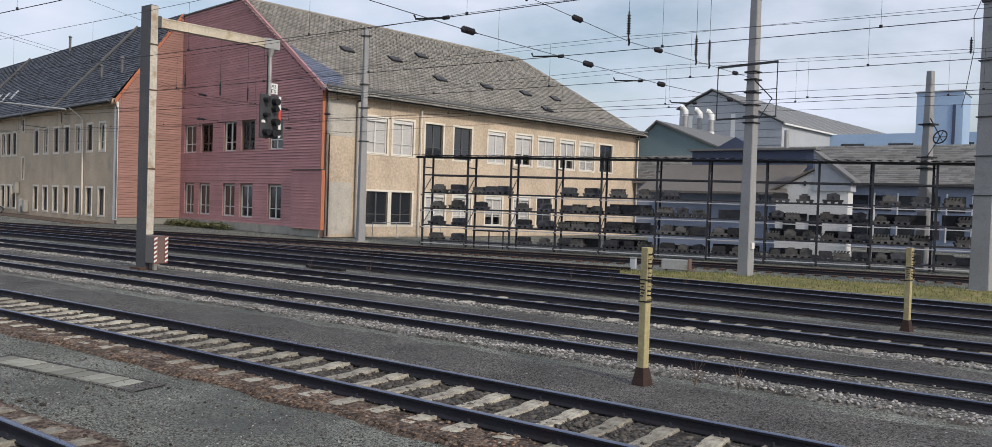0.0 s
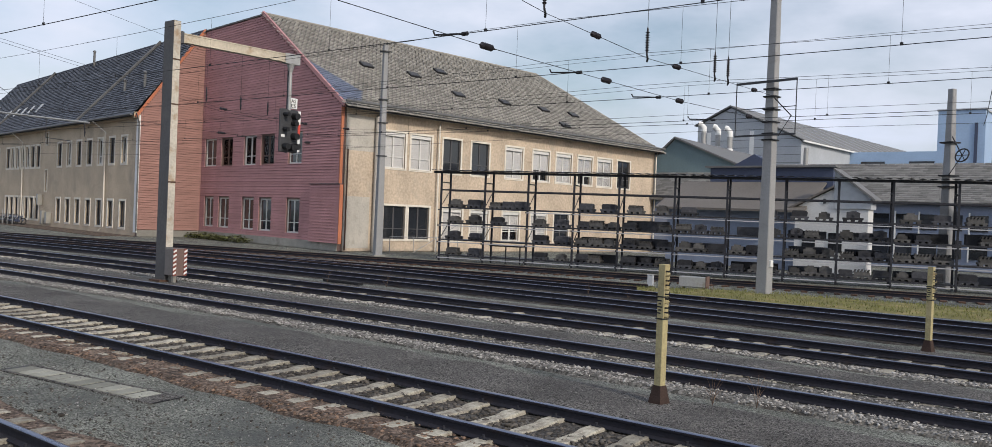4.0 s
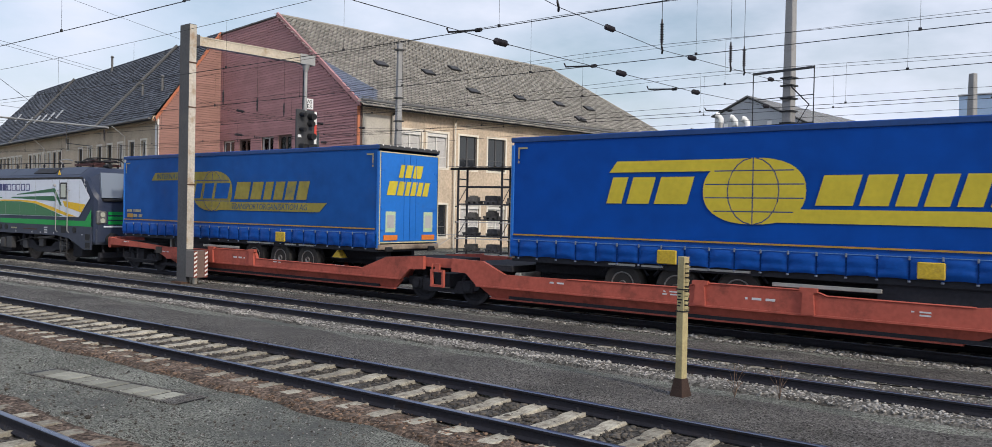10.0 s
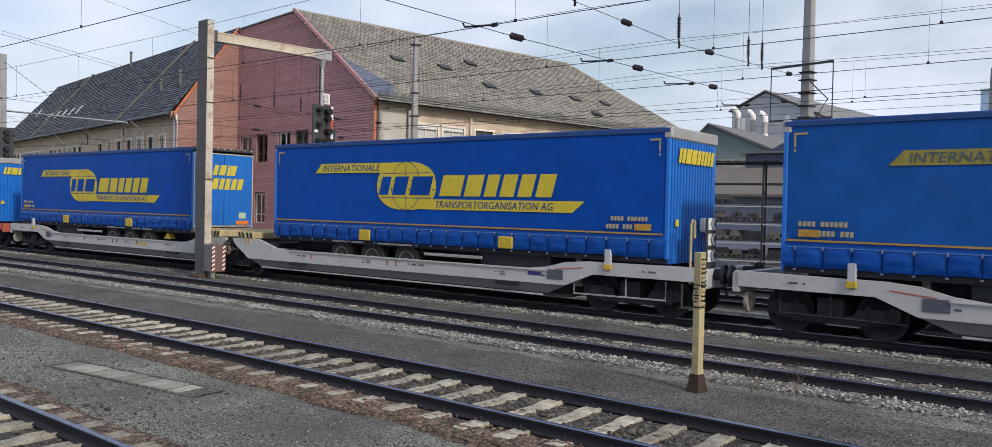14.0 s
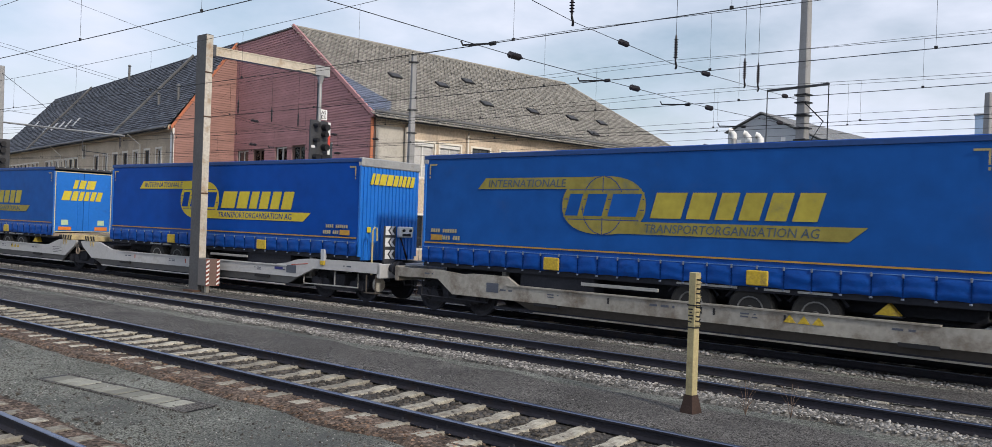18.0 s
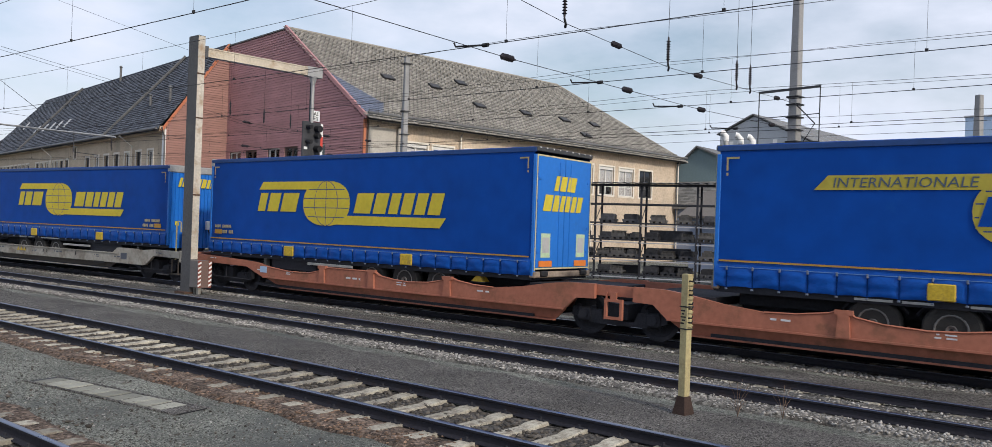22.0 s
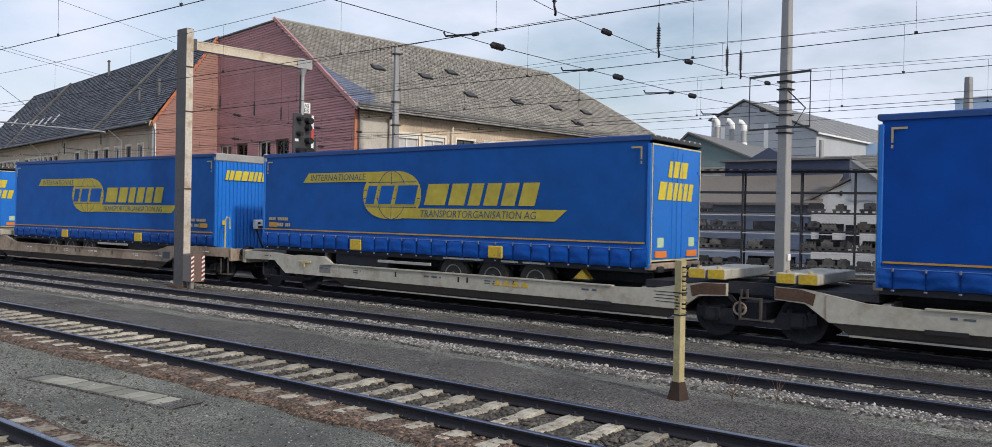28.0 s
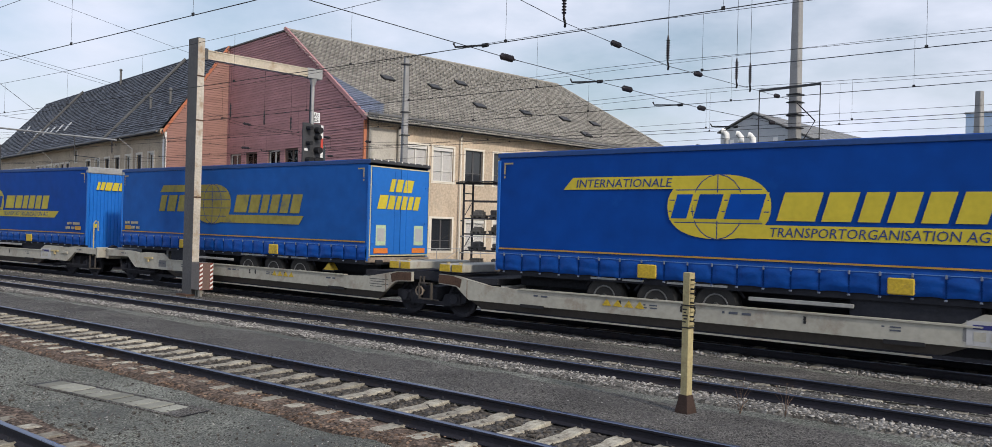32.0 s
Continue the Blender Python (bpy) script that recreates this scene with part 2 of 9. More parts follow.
M_FARGREEN = paint("grey_green_cladding", (0.17, 0.235, 0.25), 0.7, var=0.12, scale=0.5, fine=6, bump=0.1)
M_FARGREY = paint("pale_grey_cladding", (0.40, 0.42, 0.445), 0.6, var=0.14, scale=0.4, fine=5, bump=0.1)
M_FARROOF = paint("grey_sheet_roof", (0.15, 0.15, 0.148), 0.7, var=0.15, scale=0.4, fine=6, bump=0.15)
M_FARSHEET = paint("weathered_sheet_roof", (0.19, 0.19, 0.187), 0.75, var=0.2, scale=0.3, fine=6, bump=0.15, stretch=(1, 6, 1))
M_FARBROWN = paint("brown_grey_roof", (0.15, 0.135, 0.12), 0.8, var=0.2, scale=0.5, fine=8, bump=0.2)
M_FARTILE = paint("pale_grey_tiles", (0.175, 0.17, 0.16), 0.9, var=0.2, scale=0.5, fine=8, bump=0.25, isl=0.25, spec=0.2)
M_FARBLUE = paint("blue_fascia", (0.05, 0.14, 0.40), 0.5, var=0.1, scale=0.5, fine=6, bump=0.05)
M_FARLBLUE = paint("light_blue_cladding", (0.33, 0.45, 0.62), 0.5, var=0.1, scale=0.5, fine=6, bump=0.05)
M_NAVY = paint("navy_sheet", (0.06, 0.075, 0.125), 0.6, var=0.12, scale=0.6, fine=8, bump=0.1)
M_WALLW = paint("white_render", (0.60, 0.60, 0.59), 0.85, var=0.15, scale=0.6, fine=8, bump=0.15)
M_BLUEGREY = paint("blue_grey_wall", (0.22, 0.26, 0.35), 0.7, var=0.15, scale=0.6, fine=8, bump=0.1)
# the train
M_TARP = paint("blue_tarpaulin", (0.0012, 0.056, 0.315), 0.58, var=0.2, scale=0.35, fine=2.2, bump=0.15, bump_scale=1.6, dirt=(0.008, 0.082, 0.34), dirt_amt=0.14, dirt_scale=0.5, obj=0.14, spec=0.13)
M_TARP_F = paint("dull_blue_tarpaulin", (0.008, 0.082, 0.325), 0.58, var=0.22, scale=0.35, fine=2.2, bump=0.15, bump_scale=1.6, dirt=(0.022, 0.075, 0.25), dirt_amt=0.22, dirt_scale=0.6, obj=0.1, spec=0.14)
M_TARP_LOW = paint("blue_skirt_tarpaulin", (0.002, 0.062, 0.31), 0.5, var=0.2, scale=1.6, fine=9, bump=0.6, bump_scale=8.0, obj=0.12, spec=0.22)
M_BUCKLE = paint("dull_steel_buckle", (0.17, 0.20, 0.26), 0.5, metal=0.3, var=0.35, scale=9, fine=40, bump=0.1)
M_STRAP = paint("dark_blue_webbing", (0.003, 0.022, 0.11), 0.85, var=0.2, scale=5, fine=30, bump=0.1, spec=0.05)
M_TIE = paint("pale_blue_webbing", (0.10, 0.20, 0.42), 0.6, var=0.3, scale=3, fine=20, bump=0.1)
M_BLUEDOOR = paint("bright_blue_panel", (0.014, 0.145, 0.52), 0.4, var=0.1, scale=0.7, fine=9, bump=0.05, dirt=(0.03, 0.10, 0.32), dirt_amt=0.15, obj=0.1)
M_GREYRAIL = paint("blue_grey_roof_rail", (0.018, 0.060, 0.20), 0.5, metal=0.2, var=0.2, scale=1, fine=10, bump=0.05)
M_LOGO = paint("yellow_print", (0.56, 0.45, 0.045), 0.6, spec=0.2, var=0.12, scale=1.0, fine=8, bump=0.05)
M_LOGO_F = paint("faded_yellow_print", (0.27, 0.23, 0.055), 0.65, spec=0.2, var=0.25, scale=0.8, fine=6, bump=0.05, dirt=(0.10, 0.12, 0.12), dirt_amt=0.25)
M_LOGO_M = paint("worn_yellow_print", (0.40, 0.335, 0.055), 0.65, spec=0.2, var=0.2, scale=0.8, fine=6, bump=0.05, dirt=(0.2, 0.19, 0.09), dirt_amt=0.15)
M_LETTER_F = paint("worn_blue_print", (0.07, 0.10, 0.14), 0.6, var=0.25, scale=2, fine=8, bump=0.05, spec=0.2)
M_LOGOBLUE = paint("dark_blue_print", (0.018, 0.045, 0.17), 0.55, var=0.1, scale=1, fine=8, bump=0.05)
M_YLINE = paint("yellow_band", (0.42, 0.235, 0.04), 0.6, var=0.3, scale=1.5, fine=10, bump=0.05)
M_EDGE = paint("pale_frame_tape", (0.52, 0.47, 0.27), 0.5, var=0.2, scale=6, fine=30, bump=0.05)
M_CORNER = paint("pale_yellow_tape", (0.36, 0.29, 0.13), 0.5, var=0.25, scale=6, fine=30, bump=0.05)
M_YBOX = paint("yellow_strap_pocket", (0.50, 0.35, 0.03), 0.55, var=0.35, scale=6, fine=20, bump=0.25, dirt=(0.2, 0.14, 0.05), dirt_amt=0.35, dirt_scale=6)
M_ORANGEREF = paint("orange_reflector", (0.66, 0.19, 0.035), 0.4, var=0.1, scale=6, fine=30, bump=0.05)
M_STICKER = paint("green_white_sticker", (0.42, 0.55, 0.36), 0.5, var=0.2, scale=20, fine=60, bump=0)
M_CODE = paint("pale_yellow_code", (0.34, 0.31, 0.19), 0.6, var=0.4, scale=14, fine=40, bump=0)
M_MARK = paint("pale_marking", (0.55, 0.56, 0.58), 0.6, var=0.15, scale=10, fine=40, bump=0)
M_TYRE = paint("tyre_rubber", (0.022, 0.022, 0.022), 0.85, var=0.25, scale=5, fine=30, bump=0.2)
M_RIM = paint("dull_steel_rim", (0.17, 0.17, 0.17), 0.5, metal=0.5, var=0.25, scale=6, fine=30, bump=0.1)
M_CHASSIS = paint("trailer_chassis", (0.024, 0.026, 0.034), 0.7, metal=0.1, var=0.3, scale=2, fine=15, bump=0.15, spec=0.2)
M_BOGIE = paint("bogie_grime", (0.030, 0.031, 0.038), 0.9, metal=0.1, var=0.4, scale=3, fine=25, bump=0.3, spec=0.2)
M_HAZARD_Y = paint("hazard_yellow", (0.46, 0.37, 0.19), 0.6, var=0.25, scale=5, fine=20, bump=0.1, dirt=(0.25, 0.20, 0.14), dirt_amt=0.4)
M_W_RED = paint("wagon_red", (0.39, 0.092, 0.066), 0.65, var=0.25, scale=0.8, fine=9, bump=0.1, dirt=(0.15, 0.045, 0.035), dirt_amt=0.3, spec=0.25)
M_W_GREY = paint("wagon_light_grey", (0.42, 0.42, 0.42), 0.6, var=0.12, scale=0.8, fine=9, bump=0.08, dirt=(0.28, 0.26, 0.24), dirt_amt=0.15)
M_W_DIRTY = paint("wagon_grimy_grey", (0.30, 0.285, 0.25), 0.7, var=0.3, scale=0.6, fine=8, bump=0.12, dirt=(0.13, 0.10, 0.075), dirt_amt=0.45)
M_W_ORANGE = paint("wagon_orange_brown", (0.335, 0.124, 0.078), 0.7, var=0.25, scale=0.8, fine=9, bump=0.12, dirt=(0.17, 0.085, 0.05), dirt_amt=0.3)
M_W_BROWN = paint("wagon_brown_grey", (0.27, 0.215, 0.165), 0.75, var=0.35, scale=0.6, fine=8, bump=0.12, dirt=(0.11, 0.08, 0.06), dirt_amt=0.45)
M_W_CREAM = paint("wagon_cream_grey", (0.38, 0.365, 0.31), 0.65, var=0.2, scale=0.6, fine=8, bump=0.1, dirt=(0.24, 0.19, 0.14), dirt_amt=0.3)
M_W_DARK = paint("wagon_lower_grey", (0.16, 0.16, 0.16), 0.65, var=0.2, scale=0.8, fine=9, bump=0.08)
M_W_PLATE = paint("wagon_blue_grey_plate", (0.075, 0.085, 0.11), 0.6, var=0.2, scale=3, fine=20, bump=0.08)
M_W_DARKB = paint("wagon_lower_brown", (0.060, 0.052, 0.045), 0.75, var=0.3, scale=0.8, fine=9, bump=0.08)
M_L_BASE = paint("loco_slate_blue", (0.027, 0.037, 0.068), 0.42, spec=0.3, var=0.12, scale=0.8, fine=9, bump=0.04)
M_L_ROOF = paint("loco_roof_grey", (0.058, 0.074, 0.112), 0.6, var=0.2, scale=0.8, fine=9, bump=0.06)
M_L_SILL = paint("loco_sill_grey", (0.040, 0.048, 0.072), 0.55, var=0.2, scale=0.8, fine=9, bump=0.06, dirt=(0.030, 0.032, 0.042), dirt_amt=0.3)
M_WHEEL = paint("worn_wheel_steel", (0.085, 0.074, 0.066), 0.7, metal=0.3, var=0.4, scale=3, fine=25, bump=0.2)
M_L_WHITE = paint("loco_white", (0.64, 0.68, 0.76), 0.38, var=0.06, scale=0.8, fine=9, bump=0.03)
M_L_GREEN = paint("loco_bright_green", (0.008, 0.285, 0.058), 0.38, var=0.08, scale=0.8, fine=9, bump=0.03)
M_L_DGREEN = paint("loco_leaf_green", (0.046, 0.170, 0.072), 0.4, var=0.1, scale=0.8, fine=9, bump=0.03)
M_L_TEAL = paint("loco_dark_green", (0.022, 0.12, 0.05), 0.4, var=0.1, scale=0.8, fine=9, bump=0.03)
M_L_YELLOW = paint("loco_yellow", (0.72, 0.45, 0.015), 0.4, var=0.08, scale=0.8, fine=9, bump=0.03)
M_L_NAVY = paint("loco_navy_print", (0.025, 0.03, 0.15), 0.4, var=0.08, scale=2, fine=9, bump=0.02)
M_COPPER = paint("pantograph_red_brown", (0.095, 0.042, 0.040), 0.6, metal=0.2, var=0.2, scale=4, fine=20, bump=0.1)


def glass(name, tint=(0.02, 0.022, 0.025), rough=0.06):
    m = bpy.data.materials.new(name)
    m.use_nodes = True
    b = m.node_tree.nodes["Principled BSDF"]
    b.inputs["Base Color"].default_value = (*tint, 1)
    b.inputs["Roughness"].default_value = rough
    b.inputs["Specular IOR Level"].default_value = 0.9
    return m


M_GLASS = glass("dark_window_glass")
M_GLASS_L = glass("windscreen_glass", (0.15, 0.18, 0.22), 0.05)
M_GLASS_W = glass("cab_side_glass", (0.42, 0.44, 0.36), 0.08)


# ================= mesh helpers =================
class Geo:
    """Collects vertices and faces of one part."""

    def __init__(self):
        self.v, self.f = [], []

    def add(self, v, f, m=None):
        o = len(self.v)
        self.v.extend([tuple(m @ Vector(p)) for p in v] if m is not None else v)
        self.f.extend([tuple(i + o for i in q) for q in f])
        return self

    def box(self, x0, x1, y0, y1, z0, z1, m=None):
        v = [(x, y, z) for z in (z0, z1) for y in (y0, y1) for x in (x0, x1)]
        return self.add(v, [(0, 2, 3, 1), (4, 5, 7, 6), (0, 1, 5, 4), (2, 6, 7, 3), (0, 4, 6, 2), (1, 3, 7, 5)], m)

    def cbox(self, x0, x1, y0, y1, z0, z1, c=0.01, m=None):
        """A box with chamfered edges along x and z-parallel faces (octagonal prism in y-z, chamfered ends)."""
        ring = [(y0 + c, z0), (y1 - c, z0), (y1, z0 + c), (y1, z1 - c), (y1 - c, z1), (y0 + c, z1), (y0, z1 - c), (y0, z0 + c)]
        cy, cz = (y0 + y1) / 2, (z0 + z1) / 2
        sy, sz = 1 - 2 * c / max(y1 - y0, 1e-6), 1 - 2 * c / max(z1 - z0, 1e-6)
        inner = [(cy + (y - cy) * sy, cz + (z - cz) * sz) for y, z in ring]
        v = [(x0, y, z) for y, z in inner] + [(x0 + c, y, z) for y, z in ring] + [(x1 - c, y, z) for y, z in ring] + [(x1, y, z) for y, z in inner]
        f = [tuple(range(7, -1, -1)), tuple(range(24, 32))]
        for k in range(3):
            for i in range(8):
                j = (i + 1) % 8
                f.append((8 * k + i, 8 * k + j, 8 * k + 8 + j, 8 * k + 8 + i))
        return self.add(v, f, m)

    def prism(self, pts, a, b, axis="y", m=None):
        """A polygon of (p, q) pairs pushed from a to b along axis: y takes (x, z), x takes (y, z), z takes (x, y)."""
        put = {"y": lambda p, q, s: (p, s, q), "x": lambda p, q, s: (s, p, q), "z": lambda p, q, s: (p, q, s)}[axis]
        n = len(pts)
        v = [put(p, q, a) for p, q in pts] + [put(p, q, b) for p, q in pts]
        f = [tuple(range(n)), tuple(range(2 * n - 1, n - 1, -1))] + [(i, i + n, (i + 1) % n + n, (i + 1) % n) for i in range(n)]
        return self.add(v, f, m)

    def cyl(self, p0, p1, r0, r1=None, n=12, m=None):
        r1 = r0 if r1 is None else r1
        p0, p1 = Vector(p0), Vector(p1)
        d = (p1 - p0).normalized()
        a = d.cross(Vector((0, 0, 1)) if abs(d.z) < 0.9 else Vector((1, 0, 0))).normalized()
        b = d.cross(a)
        v = [tuple(p + (a * math.cos(2 * math.pi * i / n) + b * math.sin(2 * math.pi * i / n)) * r) for p, r in ((p0, r0), (p1, r1)) for i in range(n)]
        f = [tuple(range(n - 1, -1, -1)), tuple(range(n, 2 * n))] + [(i, (i + 1) % n, (i + 1) % n + n, i + n) for i in range(n)]
        return self.add(v, f, m)

    def tube(self, pts, r, n=6, m=None):
        pts = [Vector(p) for p in pts]
        v, f = [], []
        for i, p in enumerate(pts):
            d = (pts[min(i + 1, len(pts) - 1)] - pts[max(i - 1, 0)]).normalized()
            a = d.cross(Vector((0, 0, 1)) if abs(d.z) < 0.9 else Vector((1, 0, 0))).normalized()
            b = d.cross(a)
            v += [tuple(p + (a * math.cos(2 * math.pi * k / n) + b * math.sin(2 * math.pi * k / n)) * r) for k in range(n)]
        for i in range(len(pts) - 1):
            for k in range(n):
                f.append((i * n + k, i * n + (k + 1) % n, (i + 1) * n + (k + 1) % n, (i + 1) * n + k))
        f += [tuple(range(n - 1, -1, -1)), tuple(range((len(pts) - 1) * n, len(pts) * n))]
        return self.add(v, f, m)

    def lathe(self, prof, n=16, m=None):
        """A profile of (radius, z) turned about z."""
        v = [(r * math.cos(2 * math.pi * k / n), r * math.sin(2 * math.pi * k / n), z) for r, z in prof for k in range(n)]
        f = [(i * n + k, i * n + (k + 1) % n, (i + 1) * n + (k + 1) % n, (i + 1) * n + k) for i in range(len(prof) - 1) for k in range(n)]
        f += [tuple(range(n - 1, -1, -1)), tuple(range((len(prof) - 1) * n, len(prof) * n))]
        return self.add(v, f, m)

    def loft(self, rings, m=None, close=True):
        n = len(rings[0])
        v = [p for r in rings for p in r]
        f = [(i * n + k, i * n + (k + 1) % n, (i + 1) * n + (k + 1) % n, (i + 1) * n + k) for i in range(len(rings) - 1) for k in range(n)]
        if close:
            f += [tuple(range(n - 1, -1, -1)), tuple(range((len(rings) - 1) * n, len(rings) * n))]
        return self.add(v, f, m)

    def mesh(self, name, material, smooth=0.0):
        me = bpy.data.meshes.new(name)
        me.from_pydata(self.v, [], self.f)
        me.materials.append(material)
        bm = bmesh.new()
        bm.from_mesh(me)
        if len(self.f) < 60000:
            bmesh.ops.recalc_face_normals(bm, faces=bm.faces)
        bm.to_mesh(me)
        bm.free()
        if smooth:
            me.polygons.foreach_set("use_smooth", [True] * len(me.polygons))
            me.set_sharp_from_angle(angle=radians(smooth))
        return me


def part(name, geo, material, parent=None, label="", smooth=0.0, kind=""):
    ob = new(name, geo.mesh(name, material, smooth) if isinstance(geo, Geo) else geo)
    if isinstance(geo, bpy.types.Mesh) and not geo.materials:
        geo.materials.append(material)
    ob.parent = parent
    return tagged(ob, label, kind=kind)


def thing(name, label, category, group="", kind="", m=None):
    ob = new(name)
    ob.empty_display_size = 0.3
    if m is not None:
        ob.matrix_world = m
    return tagged(ob, label, category, group, kind)


def solo(name, geo, material, label, category, group="", kind="", smooth=0.0):
    return tagged(part(name, geo, material, None, "", smooth), label, category, group, kind)


def text_mesh(body, height, width, material, depth=0.004, shear=0.0):
    """Lettering of a given height and width, standing in the x-z plane and facing -y, its lower left corner at the origin."""
    cu = bpy.data.curves.new("lettering", "FONT")
    cu.body, cu.size, cu.extrude, cu.shear = body, 1.0, depth, shear
    cu.resolution_u = 2
    tmp = bpy.data.objects.new("lettering", cu)
    scene.collection.objects.link(tmp)
    dg = bpy.context.evaluated_depsgraph_get()
    me = bpy.data.meshes.new_from_object(tmp.evaluated_get(dg))
    bpy.data.objects.remove(tmp)
    co = np.empty(len(me.vertices) * 3)
    me.vertices.foreach_get("co", co)
    co = co.reshape(-1, 3)
    lo, hi = co.min(0), co.max(0)
    out = np.stack([(co[:, 0] - lo[0]) / (hi[0] - lo[0]) * width, -co[:, 2], (co[:, 1] - lo[1]) / (hi[1] - lo[1]) * height], -1)
    me.vertices.foreach_set("co", out.ravel())
    me.materials.clear()
    me.materials.append(material)
    me.update()
    return me


# ================= track geometry =================
BEND = -0.0009


def bend(x):
    """How far the tracks curve from their tangent at x."""
    if x > 10:
        return BEND * (100 + 20 * (x - 10))
    if x < -80:
        return BEND * (6400 - 160 * (x + 80))
    return BEND * x * x


def heading(x):
    return math.atan2(bend(x + 0.5) - bend(x - 0.5), 1.0)


RAIL_Z = 0.17
TRACKS = {"a": 3.15, "b": 8.285, "c": 13.32, "d": 17.825, "e": 22.24, "f": 26.15}


# ================= ground =================
def ground():
    xs = [-3000, -800, -300] + [x * 5.0 for x in range(-40, 13)] + [120, 300, 800, 3000]
    ys = [-3000, -600, -100, -20] + [y * 2.0 for y in range(-5, 31)] + [80, 110, 160, 300, 800, 3000]
    g = Geo()
    n = len(ys)
    for x in xs:
        for y in ys:
            near = abs(x) < 100 and 0 < y < 60
            g.v.append((x, y, -0.03 + (0.012 * noise.noise((x * 0.3, y * 0.3, 0)) if near else 0)))
    g.f = [(i * n + j, (i + 1) * n + j, (i + 1) * n + j + 1, i * n + j + 1) for i in range(len(xs) - 1) for j in range(n - 1)]
    solo("ground", g, M_ASPHALT, "dark grey oily asphalt and fine gravel of a railway yard", "ground", kind="structure", smooth=60)


def strip(name, y0, y1, z, material, label, x0=-110.0, x1=40.0, wob=0.12, seed=0, base=None):
    """A bed of loose material along the tracks with a ragged edge."""
    g = Geo()
    rows = 7
    xs = np.arange(x0, x1, 0.6)
    for i, x in enumerate(xs):
        yb = bend(x) if base is None else base(x)
        a = y0 + wob * noise.noise((x * 0.9, seed, 3.1))
        b = y1 + wob * noise.noise((x * 0.9, seed, 9.7))
        for k in range(rows):
            t = k / (rows - 1)
            zz = -0.06 if k in (0, rows - 1) else z + 0.022 * noise.noise((x * 1.7, k * 1.3, seed))
            g.v.append((x, yb + a + (b - a) * t, zz))
    g.f = [(i * rows + k, (i + 1) * rows + k, (i + 1) * rows + k + 1, i * rows + k + 1) for i in range(len(xs) - 1) for k in range(rows - 1)]
    return solo(name, g, material, label, "ballast", kind="stuff", smooth=60)




def stones(name, count, spots, size, material, label, seed, kind="stuff", flat=0.7):
    """Loose stones scattered by spots(rng, n) -> x, y, z."""
    rng = np.random.default_rng(seed)
    bm = bmesh.new()
    bmesh.ops.create_icosphere(bm, subdivisions=1, radius=1.0)
    base = np.array([v.co[:] for v in bm.verts])
    tri = np.array([[v.index for v in fc.verts] for fc in bm.faces])
    bm.free()
    p = spots(rng, count)
    sc = size * (0.35 + 1.1 * rng.uniform(0, 1, (count, 1, 1)) ** 1.8) * rng.uniform(0.7, 1.3, (count, 1, 3)) * np.array([1, 1, flat])
    v = base[None] * (1 + rng.uniform(-0.38, 0.38, (count, 12, 1))) * sc
    th = rng.uniform(0, 6.28, count)
    c, s = np.cos(th)[:, None], np.sin(th)[:, None]
    v = np.stack([v[..., 0] * c - v[..., 1] * s, v[..., 0] * s + v[..., 1] * c, v[..., 2]], -1) + p[:, None, :]
    f = tri[None] + (np.arange(count) * 12)[:, None, None]
    me = bpy.data.meshes.new(name)
    me.vertices.add(count * 12)
    me.vertices.foreach_set("co", v.ravel())
    nf = count * 20
    me.loops.add(nf * 3)
    me.loops.foreach_set("vertex_index", f.ravel().astype(np.int32))
    me.polygons.add(nf)
    me.polygons.foreach_set("loop_start", np.arange(0, nf * 3, 3, dtype=np.int32))
    me.polygons.foreach_set("loop_total", np.full(nf, 3, dtype=np.int32))
    me.update(calc_edges=True)
    me.materials.append(material)
    ob = new(name, me)
    return tagged(ob, label, "stones", kind=kind)


def band(x0, x1, y0, y1, z, sparse=1.0):
    def spots(rng, n):
        # denser towards the camera's side of the yard
        x = x0 + (x1 - x0) * rng.uniform(0, 1, n) ** 0.7
        x = np.clip(x, x0, x1)
        y = y0 + (y1 - y0) * rng.beta(1.6, 1.6, n)
        y = y + np.array([bend(a) for a in x])
        return np.stack([x, y, z + rng.uniform(-0.01, 0.012, n)], -1)
    return spots


RAIL_PROFILE = [(-0.070, -0.155), (0.070, -0.155), (0.070, -0.145), (0.014, -0.120), (0.010, -0.050), (0.034, -0.036), (0.036, -0.010),
                (-0.036, -0.010), (-0.034, -0.036), (-0.010, -0.050), (-0.014, -0.120), (-0.070, -0.145)]
HEAD_PROFILE = [(-0.036, -0.0102), (0.036, -0.0102), (0.033, -0.002), (0.025, 0.0), (-0.025, 0.0), (-0.033, -0.002)]


def sweep(profile, line):
    """A profile (y, z) carried along a line of (x, y, z, heading)."""
    rings = []
    for x, y, z, h in line:
        rings.append([(x - math.sin(h) * py, y + math.cos(h) * py, z + pz) for py, pz in profile])
    return Geo().loft(rings)


XS_RAIL = [-160, -130, -110] + [x * 3.0 for x in range(-32, 8)] + [30, 45, 70, 110, 200, 300, 420]


